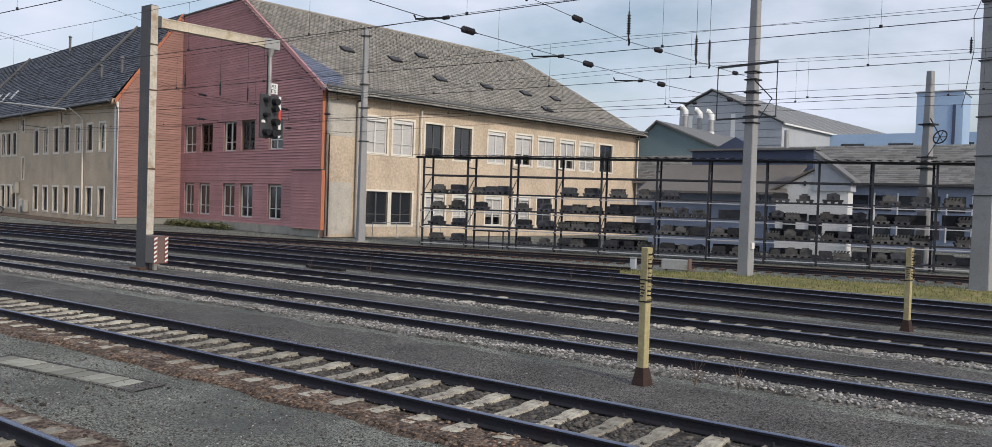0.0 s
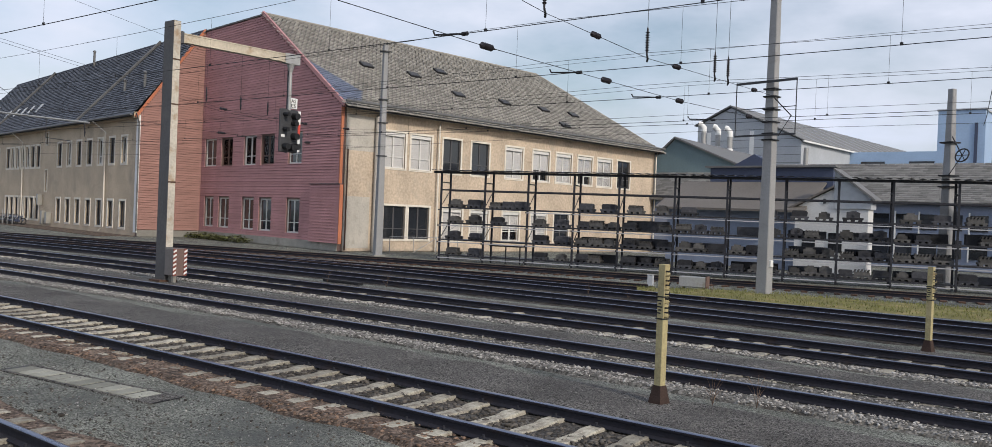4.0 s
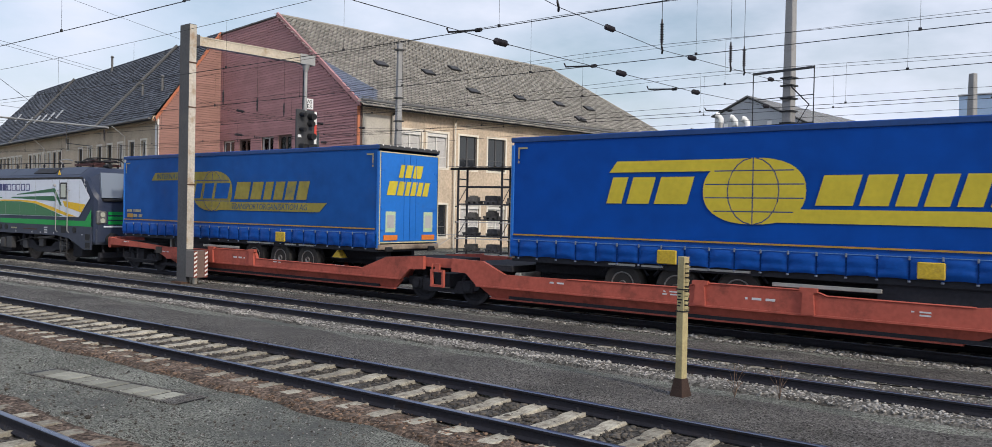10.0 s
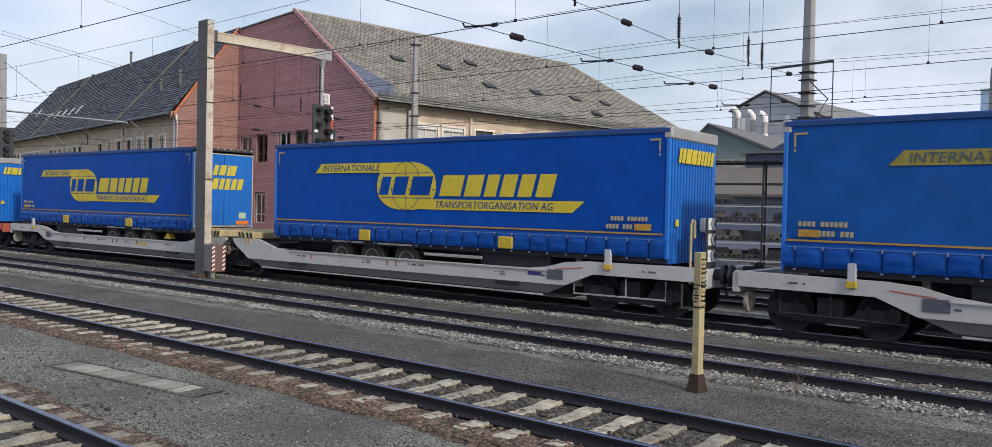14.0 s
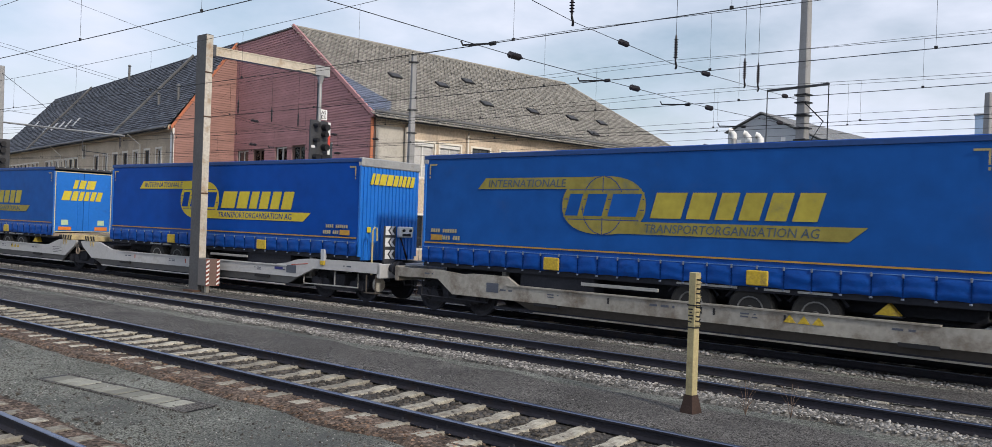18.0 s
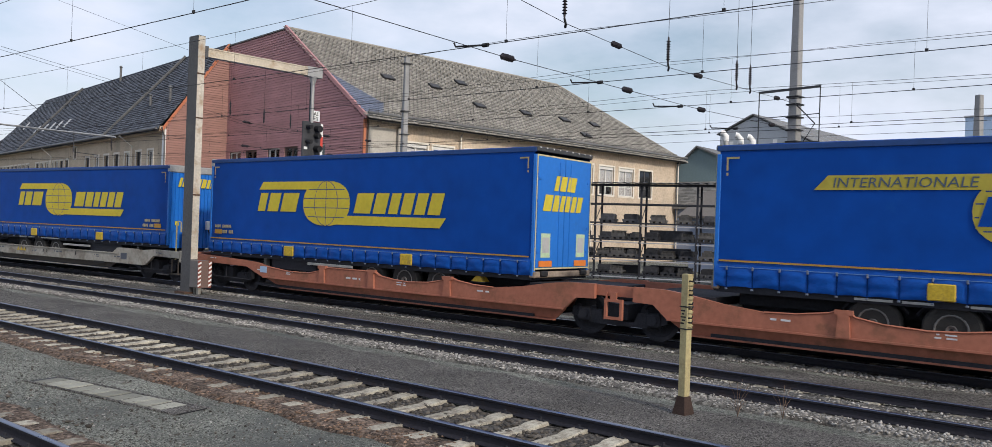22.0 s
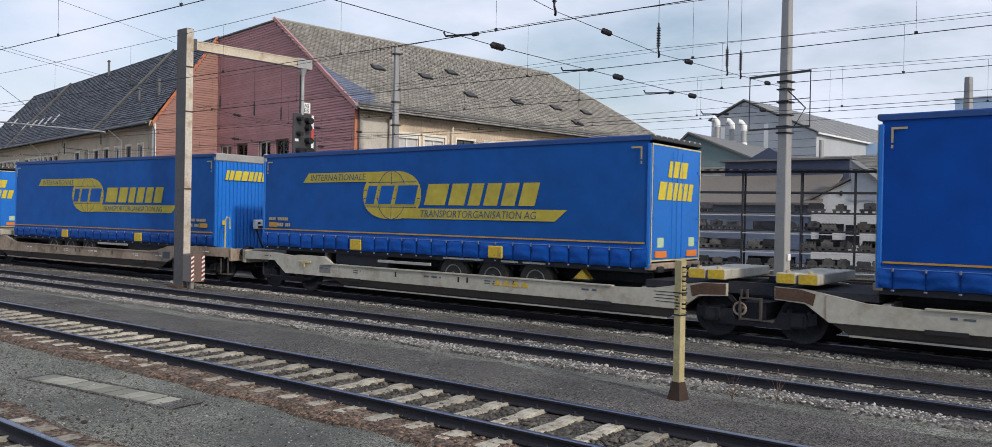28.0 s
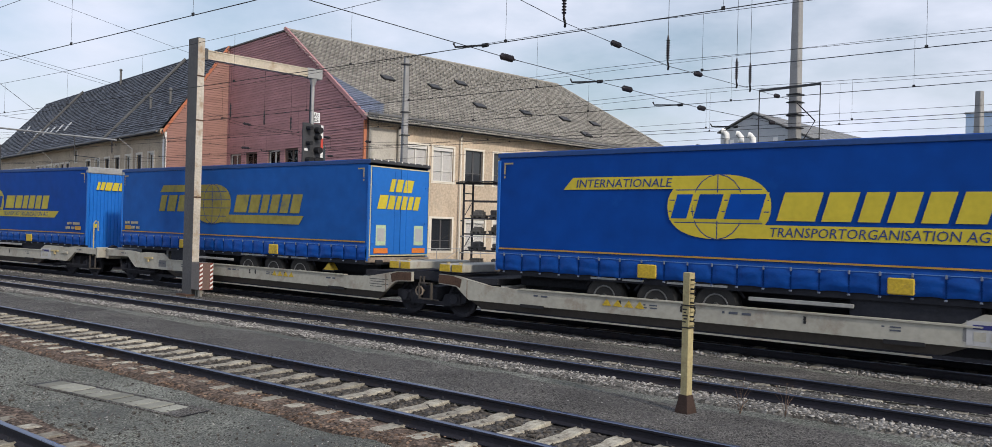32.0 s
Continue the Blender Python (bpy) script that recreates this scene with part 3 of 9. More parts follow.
def sleeper_mesh():
    g = Geo()
    half = 1.25
    prof = lambda s: [(-0.13, -0.10), (0.13, -0.10), (0.115 * s, 0.035), (0.10 * s, 0.045), (-0.10 * s, 0.045), (-0.115 * s, 0.035)]
    rings = []
    for y, s, dz in ((-half, 0.85, -0.01), (-half + 0.06, 1, 0.0), (-0.45, 1, 0.0), (-0.3, 0.9, -0.02), (0.3, 0.9, -0.02), (0.45, 1, 0), (half - 0.06, 1, 0), (half, 0.85, -0.01)):
        rings.append([(px, y, pz + (dz if pz > 0 else 0)) for px, pz in prof(s)])
    g.loft(rings)
    return g.mesh("sleeper", M_SLEEPER)


def clip_mesh():
    g = Geo()
    for s in (-1, 1):
        g.box(-0.06, 0.06, s * 0.075 - 0.03, s * 0.075 + 0.03, 0.03, 0.06)
        g.cyl((0, s * 0.09, 0.03), (0, s * 0.09, 0.10), 0.016, n=6)
    return g.mesh("rail_clip", M_BOGIE)


def track(key, y0, x_far=-160, sleepers=None, label="", sink=0.0):
    th = thing("railway_track", label or "railway track with two dark steel rails on concrete sleepers", "track", "yard tracks", kind="structure")
    xs = [x for x in XS_RAIL if x >= x_far]
    for s in (-1, 1):
        line = [(x, y0 + bend(x) + s * 0.7525, RAIL_Z, heading(x)) for x in xs]
        r = part("rail", sweep(RAIL_PROFILE, line), M_RAIL, th, "dark rusty steel rail", smooth=40)
        part("rail_head", sweep(HEAD_PROFILE, line), M_RAILTOP, r, "polished running surface", smooth=40)
    if sleepers:
        sm, cm = sleeper_mesh(), clip_mesh()
        x0, x1, clips = sleepers
        n = int((x1 - x0) / 0.6)
        for i in range(n):
            x = x0 + i * 0.6
            ob = new("sleeper", sm)
            ob.parent = th
            ob.matrix_basis = Matrix.Translation((x, y0 + bend(x), -0.012 - sink + (0.012 + sink * 0.5) * noise.noise((i * 1.37, y0, 0.4)))) @ Matrix.Rotation(heading(x) + 0.02 * noise.noise((i, y0, 5)), 4, "Z")
            if clips and x > -40:
                for s in (-1, 1):
                    c = new("rail_clip", cm)
                    c.parent = ob
                    c.matrix_basis = Matrix.Translation((0, s * 0.7525, 0.0))
    return th


def straight_track(x0, y0, x1, y1, label):
    """The siding that swings away along the storage rack."""
    th = thing("railway_track", label, "track", "yard tracks", kind="structure")
    h = math.atan2(y1 - y0, x1 - x0)
    for s in (-1, 1):
        line = [(x0 + (x1 - x0) * t - math.sin(h) * s * 0.7525, y0 + (y1 - y0) * t + math.cos(h) * s * 0.7525, RAIL_Z, h) for t in (0, 0.25, 0.5, 0.75, 1)]
        r = part("rail", sweep(RAIL_PROFILE, line), M_RAIL, th, "dark rusty steel rail", smooth=40)
        part("rail_head", sweep(HEAD_PROFILE, line), M_RUST, r, "dull worn running surface", smooth=40)
    g = Geo()
    L = math.hypot(x1 - x0, y1 - y0)
    m0 = Matrix.Translation((x0, y0, 0)) @ Matrix.Rotation(h, 4, "Z")
    for i in range(int(L / 0.65)):
        g.box(i * 0.65, i * 0.65 + 0.24, -1.25, 1.25, -0.1, 0.03, m0)
    part("sleepers", g, M_RUST, th, "half-buried dark wooden sleepers", kind="stuff")


# ================= building =================
B_ROT = radians(-7.5)
B_AT = Matrix.Translation((-40.6, 35.8, 0)) @ Matrix.Rotation(B_ROT, 4, "Z")


def wall_geo(u0, u1, z0, z1, holes, thick, along="u"):
    """A wall from u0 to u1 with rectangular openings (ua, ub, za, zb) through it; its outer face lies at 0, the inner at thick."""
    g, seen = Geo(), {}
    us = sorted({u0, u1, *[h[0] for h in holes], *[h[1] for h in holes]})
    zs = sorted({z0, z1, *[h[2] for h in holes], *[h[3] for h in holes]})

    def vert(i, k, d):
        if (i, k, d) not in seen:
            seen[i, k, d] = len(g.v)
            g.v.append((us[i], thick * d, zs[k]) if along == "u" else (-thick * d, us[i], zs[k]))
        return seen[i, k, d]

    def solid(i, k):
        if not (0 <= i < len(us) - 1 and 0 <= k < len(zs) - 1):
            return False
        um, zm = (us[i] + us[i + 1]) / 2, (zs[k] + zs[k + 1]) / 2
        return not any(h[0] < um < h[1] and h[2] < zm < h[3] for h in holes)

    for i in range(len(us) - 1):
        for k in range(len(zs) - 1):
            if not solid(i, k):
                continue
            for d in (0, 1):
                g.f.append((vert(i, k, d), vert(i + 1, k, d), vert(i + 1, k + 1, d), vert(i, k + 1, d)))
            for di, dk, a, b in ((-1, 0, (i, k), (i, k + 1)), (1, 0, (i + 1, k), (i + 1, k + 1)), (0, -1, (i, k), (i + 1, k)), (0, 1, (i, k + 1), (i + 1, k + 1))):
                if not solid(i + di, k + dk):
                    g.f.append((vert(*a, 0), vert(*b, 0), vert(*b, 1), vert(*a, 1)))
    return g


def lap_siding(parent, material, u0, u1, top, holes, pitch=0.19, along="u", z0=0.55, at=(0, 0, 0)):
    """Lap boards below the line top(u), cut round the openings; each board is a part, proud at its lower edge."""
    zmax = max(top(u0), top(u1), top((u0 + u1) / 2), top(u0 + (u1 - u0) * 0.45))
    z = z0
    while z < zmax - 0.05:
        za, zb = z, z + pitch
        us = sorted({u0, u1, *[h[0] for h in holes if h[2] < zb and h[3] > za], *[h[1] for h in holes if h[2] < zb and h[3] > za]})
        for ua, ub in zip(us, us[1:]):
            mid = (ua + ub) / 2
            if any(h[0] < mid < h[1] and h[2] < zb - 0.02 and h[3] > za + 0.02 for h in holes):
                continue
            # shorten the board to where the roof line allows it
            ok = [t for t in np.linspace(ua, ub, 120) if top(t) >= zb]
            if len(ok) < 2:
                continue
            a, b = float(ok[0]), float(ok[-1])
            # a gap under each board bares the dark backing as its shadow line
            if along == "u":
                g = Geo().prism([(-0.06, za + 0.014), (0.0, za + 0.014), (0.0, zb), (-0.02, zb)], a, b, "x")
            else:
                g = Geo().prism([(0.0, za + 0.014), (0.06, za + 0.014), (0.02, zb), (0.0, zb)], a, b, "y")
            part("board", g, material, parent).location = at
        z = zb


def window(parent, u, z, w, h, style, along="u", name="window", depth=0.16, sashes=2, sill=M_TRIM):
    """A window set back in its opening: surround, frame, bars, panes, sill. along: which way the wall runs."""
    m = Matrix.Translation((u, 0, z)) if along == "u" else Matrix.Translation((0, u, z)) @ Matrix.Rotation(radians(90), 4, "Z")
    win = thing(name, "", "")
    win.parent = parent
    win.matrix_basis = m
    frame_m = {"dark": M_FRAME_G, "pale": M_FRAME, "blind": M_FRAME, "brown": M_FRAME_D, "half": M_FRAME}[style]
    # local: x along the wall, y into the wall, z up
    g = Geo()
    t = 0.11 if along == "u" and sashes == 2 else 0.07
    for b in ((0, w, 0, t), (0, w, h - t, h), (0, t, t, h - t), (w - t, w, t, h - t)):
        g.box(b[0], b[1], depth - 0.05, depth + 0.03, b[2], b[3])
    if sashes == 2:
        g.box(w / 2 - 0.06, w / 2 + 0.06, depth - 0.045, depth + 0.025, t, h - t)
    g.box(t, w - t, depth - 0.04, depth + 0.02, h * 0.30, h * 0.30 + 0.055)
    part("window_frame", g, frame_m, win)
    xs = [(t, w / 2 - 0.06), (w / 2 + 0.06, w - t)] if sashes == 2 else [(t, w - t)]
    if style in ("blind", "brown", "half"):
        zb = t if style != "half" else h * 0.36
        part("blind", Geo().box(t, w - t, depth + 0.035, depth + 0.06, zb, h - t), M_BLIND_D if style == "brown" else M_BLIND, win, "drawn blind")
    if along == "v" and style in ("blind", "half"):
        part("blind_box", Geo().cbox(0.01, w - 0.01, depth - 0.12, depth - 0.052, h - 0.26, h - 0.01, 0.012), M_FRAME, win, "white roller blind box")
        g = Geo()
        for k in range(int((h - 0.3 - zb) / 0.09)):
            g.box(t, w - t, depth + 0.028, depth + 0.034, zb + k * 0.09, zb + k * 0.09 + 0.07)
        part("blind_slats", g, M_BLIND, win)
    for a, b in xs:
        for za, zb in ((t, h * 0.30), (h * 0.30 + 0.055, h - t)):
            p = part("pane", Geo().box(a, b, depth - 0.008, depth + 0.002, za, zb), M_GLASS if style in ("dark", "pale") else M_PANE, win)
    part("sill", Geo().cbox(-0.05, w + 0.05, -0.06, depth, -0.06, 0.0, 0.012), sill, win)
    return win


def pane_material():
    m = bpy.data.materials.new("clear_pane")
    m.use_nodes = True
    n, l = m.node_tree.nodes, m.node_tree.links
    n.remove(n["Principled BSDF"])
    tr, gl, mx = n.new("ShaderNodeBsdfTransparent"), n.new("ShaderNodeBsdfGlossy"), n.new("ShaderNodeMixShader")
    lw = n.new("ShaderNodeLayerWeight")
    lw.inputs["Blend"].default_value = 0.2
    gl.inputs["Roughness"].default_value = 0.05
    l.new(lw.outputs["Fresnel"], mx.inputs[0])
    l.new(tr.outputs[0], mx.inputs[1])
    l.new(gl.outputs[0], mx.inputs[2])
    l.new(mx.outputs[0], n["Material Output"].inputs["Surface"])
    return m


M_PANE = pane_material()


def surround(parent, u, z, w, h, along, material=M_TRIM, t=0.14, proud=0.035):
    g = Geo()
    if along == "u":
        for b in ((u - t, u, z - t, z + h + t), (u + w, u + w + t, z - t, z + h + t), (u, u + w, z + h, z + h + t), (u, u + w, z - t, z)):
            g.box(b[0], b[1], -proud, 0.02, b[2], b[3])
    else:
        for b in ((u - t, u, z - t, z + h + t), (u + w, u + w + t, z - t, z + h + t), (u, u + w, z + h, z + h + t), (u, u + w, z - t, z)):
            g.box(-0.02, proud, b[0], b[1], b[2], b[3])
    return part("window_surround", g, material, parent, "painted stone window surround")


def slate_slope(corner, along, up, length, run, tile_w, tile_h, keep=None, seed=0, thick=0.018, clip=0.0):
    """Overlapping slates on a slope: corner, unit vectors along the eave and up the slope; keep(a, b) tells which stay."""
    rng = random.Random(seed)
    corner, along, up = Vector(corner), Vector(along).normalized(), Vector(up).normalized()
    nrm = along.cross(up).normalized()
    if nrm.z < 0:
        nrm = -nrm
    g = Geo()
    rows = int(run / tile_h)
    cols = int(length / tile_w) + 1
    for r in range(rows + 1):
        off = 0.5 * tile_w * (r % 2)
        for c in range(cols):
            a0, b0 = c * tile_w - off, r * tile_h
            if keep and not keep(a0 + tile_w / 2, b0 + tile_h / 2):
                continue
            if not keep and not (-0.02 <= a0 + tile_w / 2 <= length):
                continue
            lift = thick * (2.6 + 1.4 * rng.random())
            tw = tile_w - 0.03
            p = corner + along * a0 + up * b0 + nrm * 0.02
            tilt = 0.006 * (rng.random() - 0.5)
            if clip and r > 0:
                # clipped lower corners leave dark notches between the rows, drawn as slate shadows
                q = [p + along * tw * clip + nrm * (lift + tilt), p + along * tw * (1 - clip) + nrm * (lift - tilt), p + along * tw + up * tile_h * 0.36 + nrm * lift * 0.6, p + along * tw + up * tile_h * 1.03, p + up * tile_h * 1.03, p + up * tile_h * 0.36 + nrm * lift * 0.6]
                o = len(g.v)
                g.v += [tuple(x) for x in q] + [tuple(q[0] - nrm * lift), tuple(q[1] - nrm * lift)]
                g.f += [(o, o + 1, o + 2, o + 3, o + 4, o + 5), (o + 6, o + 7, o + 1, o)]
                continue
            q = [p + nrm * (lift + tilt), p + along * tw + nrm * (lift - tilt), p + along * tw + up * tile_h * 1.12, p + up * tile_h * 1.12]
            o = len(g.v)
            g.v += [tuple(x) for x in q] + [tuple(q[0] - nrm * lift), tuple(q[1] - nrm * lift)]
            g.f += [(o, o + 1, o + 2, o + 3), (o + 4, o + 5, o + 1, o), (o + 4, o, o + 3), (o + 1, o + 5, o + 2)]
    return g


def station_building():
    b = thing("yard_building", "large two-storey cream and red-brown yard building with steep slate roofs", "building", m=B_AT)
    EAVE, RIDGE, UR = 9.65, 16.85, -10.6
    # --- red-brown face towards the tracks
    up_win = [(-19.25, 2.0), (-16.45, 1.9), (-12.8, 1.85), (-10.25, 1.95), (-6.4, 1.8)]
    lo_win = [(-19.05, 1.6), (-16.6, 1.75), (-12.8, 1.8), (-10.25, 1.8), (-6.4, 1.75)]
    holes = [(u, u + w, 5.75, 7.95) for u, w in up_win] + [(u, u + w, 0.95, 3.3) for u, w in lo_win]
    # the backing is dark so that board gaps read as lap shadows
    wl_ = part("wall", wall_geo(-19.9, -0.05, 0, 9.65, holes, 0.35), M_BOXBROWN, b, "backing wall, dark to draw shadow lines between boards")
    gable = [(-19.9, 9.65), (-0.05, 9.65), (UR, RIDGE - 0.1), (-19.9, RIDGE - 0.1)]
    part("gable", Geo().prism(gable, 0, 0.35, "y"), M_BOXBROWN, b, "red-brown boarded gable")
    top = lambda u: RIDGE - 0.1 if u <= UR else RIDGE - 0.1 - (u - UR) * (RIDGE - EAVE) / -UR
    lap_siding(wl_, M_SIDING, -19.9, 0.0, top, holes)
    for (u, w), st in zip(up_win, ("pale", "brown", "half", "brown", "pale")):
        window(b, u, 5.75, w, 2.2, st, sashes=2, sill=M_SIDING)
    for u, w in lo_win:
        window(b, u, 0.95, w, 2.35, "pale", sill=M_SIDING)
    part("plinth", Geo().box(-19.9, 0.0, -0.09, -0.003, 0, 0.55), M_CONC, b, "grey concrete plinth")
    bay = part("bay", Geo().cbox(-3.0, 0.45, -0.24, -0.05, 0.5, 4.3, 0.02), M_SIDING, b, "boarded bay beside the corner")
    lap_siding(bay, M_SIDING, -3.0, 0.45, lambda u: 4.3, [], z0=0.5, at=(0, -0.24, 0))
    part("bay_flashing", Geo().box(-3.08, 0.5, -0.34, -0.05, 4.3, 4.36), M_DARKGREY, b, "dark sheet flashing")
    g = Geo()
    g.box(-0.02, 0.09, -0.07, 0.12, 4.36, 9.3).box(0.45, 0.52, -0.30, -0.05, 0.5, 4.3)
    part("corner_trim", g, M_ORANGE, b, "orange corner trim")
    # verge boards
    sl = math.atan2(RIDGE - EAVE, -UR)
    g = Geo()
    mv = Matrix.Translation((0.25, -0.12, EAVE - 0.10)) @ Matrix.Rotation(sl, 4, "Y")
    g.box(-13.1, 0.25, -0.06, 0.10, -0.13, 0.13, mv)
    part("verge_board", g, M_SIDING, b, "red-brown verge board")
    part("coping", Geo().box(-20.0, UR, -0.12, 0.4, RIDGE - 0.12, RIDGE - 0.02), M_ZINC, b, "dark sheet coping")
    # --- sunlit end face of the wing
    topo = lambda v: EAVE + (v + 5.0) / 5.0 * (RIDGE - EAVE)
    endw = part("end_wall", Geo().prism([(-5.0, 0), (0, 0), (0, RIDGE - 0.15), (-5.0, EAVE)], -20.25, -19.9, "x"), M_BOXBROWN, b, "end backing wall, dark to draw shadow lines between boards")
    lap_siding(endw, M_SIDING_O, -5.0, 0.0, topo, [], along="v", at=(-19.9, 0, 0))
    part("plinth", Geo().box(-19.9, -19.82, -5.0, 0, 0, 0.5), M_CONC, b, "grey concrete plinth")
    ang = math.atan2(RIDGE - EAVE, 5.0)
    mv = Matrix.Translation((-19.9, -5.35, EAVE - 0.45)) @ Matrix.Rotation(ang, 4, "X")
    part("verge_board", Geo().box(-0.05, 0.08, 0, 9.3, -0.06, 0.14, mv), M_ORANGE, b, "orange verge board")
    # --- cream end wall running back
    cu = [3.35, 5.75, 8.7, 11.5, 15.1, 18.2, 21.0, 23.8, 26.45, 29.3]
    cw = [1.9, 1.85, 1.7, 1.8, 1.9, 1.95, 1.95, 1.9, 2.0, 1.85]
    ch = [(u, u + w, 5.7, 8.1) for u, w in zip(cu, cw)]
    cl = [3.6, 5.75, 8.9, 11.6, 15.0, 18.2, 21.0]
    ch += [(u, u + 1.85, 0.85, 3.1) for u in cl]
    part("wall", wall_geo(0.36, 35.0, 0, EAVE - 0.02, ch, 0.4, "v"), M_PLASTER, b, "cream rough plaster wall")
    part("plaster_patch", Geo().box(0.003, 0.012, 0.36, 3.2, 6.6, 8.9), M_PLASTER_G, b, "bare grey plaster patch")
    part("plaster_patch", Geo().box(0.003, 0.010, 0.36, 2.4, 0.2, 3.6), M_PLASTER_G, b, "bare grey plaster patch")
    styles = ["blind", "blind", "dark", "dark", "blind", "half", "blind", "half", "blind", "dark"]
    for u, w, st in zip(cu, cw, styles):
        window(b, u, 5.7, w, 2.4, st, "v")
        surround(b, u, 5.7, w, 2.4, "v")
    for u, st in zip(cl, ["dark", "dark", "blind", "blind", "half", "blind", "dark"]):
        window(b, u, 0.85, 1.85, 2.25, st, "v")
        surround(b, u, 0.85, 1.85, 2.25, "v")
    part("cornice", Geo().box(0.0, 0.45, 0.36, 35.4, EAVE - 0.34, EAVE - 0.03), M_TRIM, b, "pale eave cornice")
    part("gutter", Geo().tube([(0.72, -0.2, EAVE + 0.02), (0.72, 35.6, EAVE + 0.02)], 0.09, 8), M_ZINC, b, "dark gutter")
    for v in (2.7, 8.1, 34.9):
        r = 0.16 if v == 2.7 else 0.06
        part("downpipe", Geo().tube([(0.6, v, EAVE), (0.25, v, EAVE - 0.7), (0.25, v, 0.0)], r, 10), M_PLASTER_G if v == 2.7 else M_TRIM, b, "plastered flue pipe" if v == 2.7 else "painted downpipe", smooth=40)
    part("back_wall", Geo().box(-21.5, 0, 34.6, 35.0, 0, EAVE - 0.05), M_PLASTER, b, "cream plaster wall")
    # --- slate roof of the block
    LV = 35.6
    ve = 29.6
    R0, R1, R2 = Vector((0.8, -0.15, EAVE - 0.35)), Vector((UR, -0.15, RIDGE)), Vector((UR, ve, RIDGE))
    g = Geo()
    deck = [(0.8, -0.15, EAVE - 0.45), (UR, -0.15, RIDGE - 0.06), (UR, ve, RIDGE - 0.06), (0.8, LV, EAVE - 0.45), (2 * UR - 0.8, LV, EAVE - 0.45), (2 * UR - 0.8, 0.4, EAVE - 0.45), (UR, 0.4, RIDGE - 0.06)]
    g.add(deck, [(0, 1, 2, 3), (2, 4, 3), (1, 6, 5, 4, 2)])
    # black, so that the gaps pass for shadow edges of the slates
    part("roof_deck", g, M_BLACK, b, "black roof deck, seen in the gaps as slate shadow")
    up = (R1 - R0)
    run = up.length
    kp = lambda a, bb: 0 <= a <= LV + 0.1 - (bb / run) * (LV - ve) and bb < run
    patch = lambda a, bb: a < 2.6 - 0.60 * abs(bb - 2.5) and 0.9 < bb < 6.6
    part("slate_covering", slate_slope(R0, (0, 1, 0), up, LV + 0.2, run, 0.36, 0.30, lambda a, bb: kp(a, bb) and not patch(a, bb), 3, clip=0.13, thick=0.013), M_TILE, b, "weathered grey slates", kind="stuff")
    part("slate_covering", slate_slope(R0, (0, 1, 0), up, 6, run, 0.36, 0.30, lambda a, bb: a > 0 and patch(a, bb), 4), M_TILE_B, b, "newer blue-grey slate patch", kind="stuff")
    part("ridge_capping", Geo().tube([(UR, -0.15, RIDGE), (UR, ve, RIDGE)], 0.13, 8).tube([(UR, ve, RIDGE), (0.8, LV, EAVE - 0.4)], 0.10, 8), M_TILE, b, "grey ridge capping")
    uh = up.normalized()
    nz = Vector((uh.z, 0, -uh.x))
    for bb, a in ((7.3, 5.6), (4.9, 13.0), (7.2, 10.0), (5.0, 18.2), (5.0, 23.0), (9.0, 13.9), (2.4, 23.4), (5.0, 27.0)):
        p = R0 + Vector((0, a, 0)) + uh * bb
        mm = Matrix.Translation(p) @ Matrix(((0, uh.x, nz.x, 0), (1, 0, 0, 0), (0, uh.z, nz.z, 0), (0, 0, 0, 1)))
        hatch = part("roof_hatch", Geo().box(-0.5, 0.5, -0.35, 0.35, 0.02, 0.16, mm), M_BLACK, b, "small dark roof hatch")
        part("hatch_pane", Geo().box(-0.4, 0.4, -0.27, 0.27, 0.161, 0.175, mm), M_DARKGREY, hatch)
    g = Geo()
    for i in range(70):
        p = R0 + Vector((0, 0.5 + i * 0.5, 0)) + uh * 0.9
        g.box(-0.015, 0.015, -0.015, 0.015, 0, 0.22, Matrix.Translation(p))
    for k in (0.10, 0.20):
        p = R0 + uh * 0.9
        g.tube([(p.x, 0.3, p.z + k), (p.x, LV - 0.8, p.z + k)], 0.014, 4)
    part("snow_guard", g, M_ZINC, b, "snow guard along the eave")
    # --- long wing to the far end
    LW = -78.2
    wu = [-23.4 - i * 2.62 for i in range(7)]
    wu2 = [-45.6 - i * 1.75 for i in range(7)] + [-60 - i * 1.75 for i in range(8)]
    hw = [(u - 0.12, u + 0.98, 5.75, 7.85) for u in wu + wu2] + [(u - 0.12, u + 1.0, 0.6, 2.7) for u in wu + wu2] + [(-42.9, -42.15, 7.9, 9.0), (-42.8, -42.2, 3.4, 5.4)]
    wing = part("wing_wall", wall_geo(LW, -20.25, 0, EAVE, hw, 0.4), M_PLASTER_L, b, "grey-cream plaster wall of the long wing")
    wing.location = (0, -5.0, 0)
    for u in wu + wu2:
        for z, h, w in ((5.75, 2.1, 1.10), (0.6, 2.1, 1.12)):
            win = window(b, u - 0.12, z, w, h, "pale" if z > 3 and round(u * 7) % 4 == 0 else "dark", sashes=2)
            win.matrix_basis = Matrix.Translation((0, -5.0, 0)) @ win.matrix_basis
            surround(b, u - 0.12, z, w, h, "u", t=0.17).location = (0, -5.0, 0)
    for z, h in ((7.9, 1.1), (3.4, 2.0)):
        win = window(b, -42.8, z, 0.6, h, "dark", sashes=1)
        win.matrix_basis = Matrix.Translation((0, -5.0, 0)) @ win.matrix_basis
        surround(b, -42.8, z, 0.6, h, "u", t=0.12).location = (0, -5.0, 0)
    part("cornice", Geo().box(LW, -19.95, -5.5, -5.0, EAVE - 0.5, EAVE - 0.04), M_PLASTER_L, b, "plaster eave cornice")
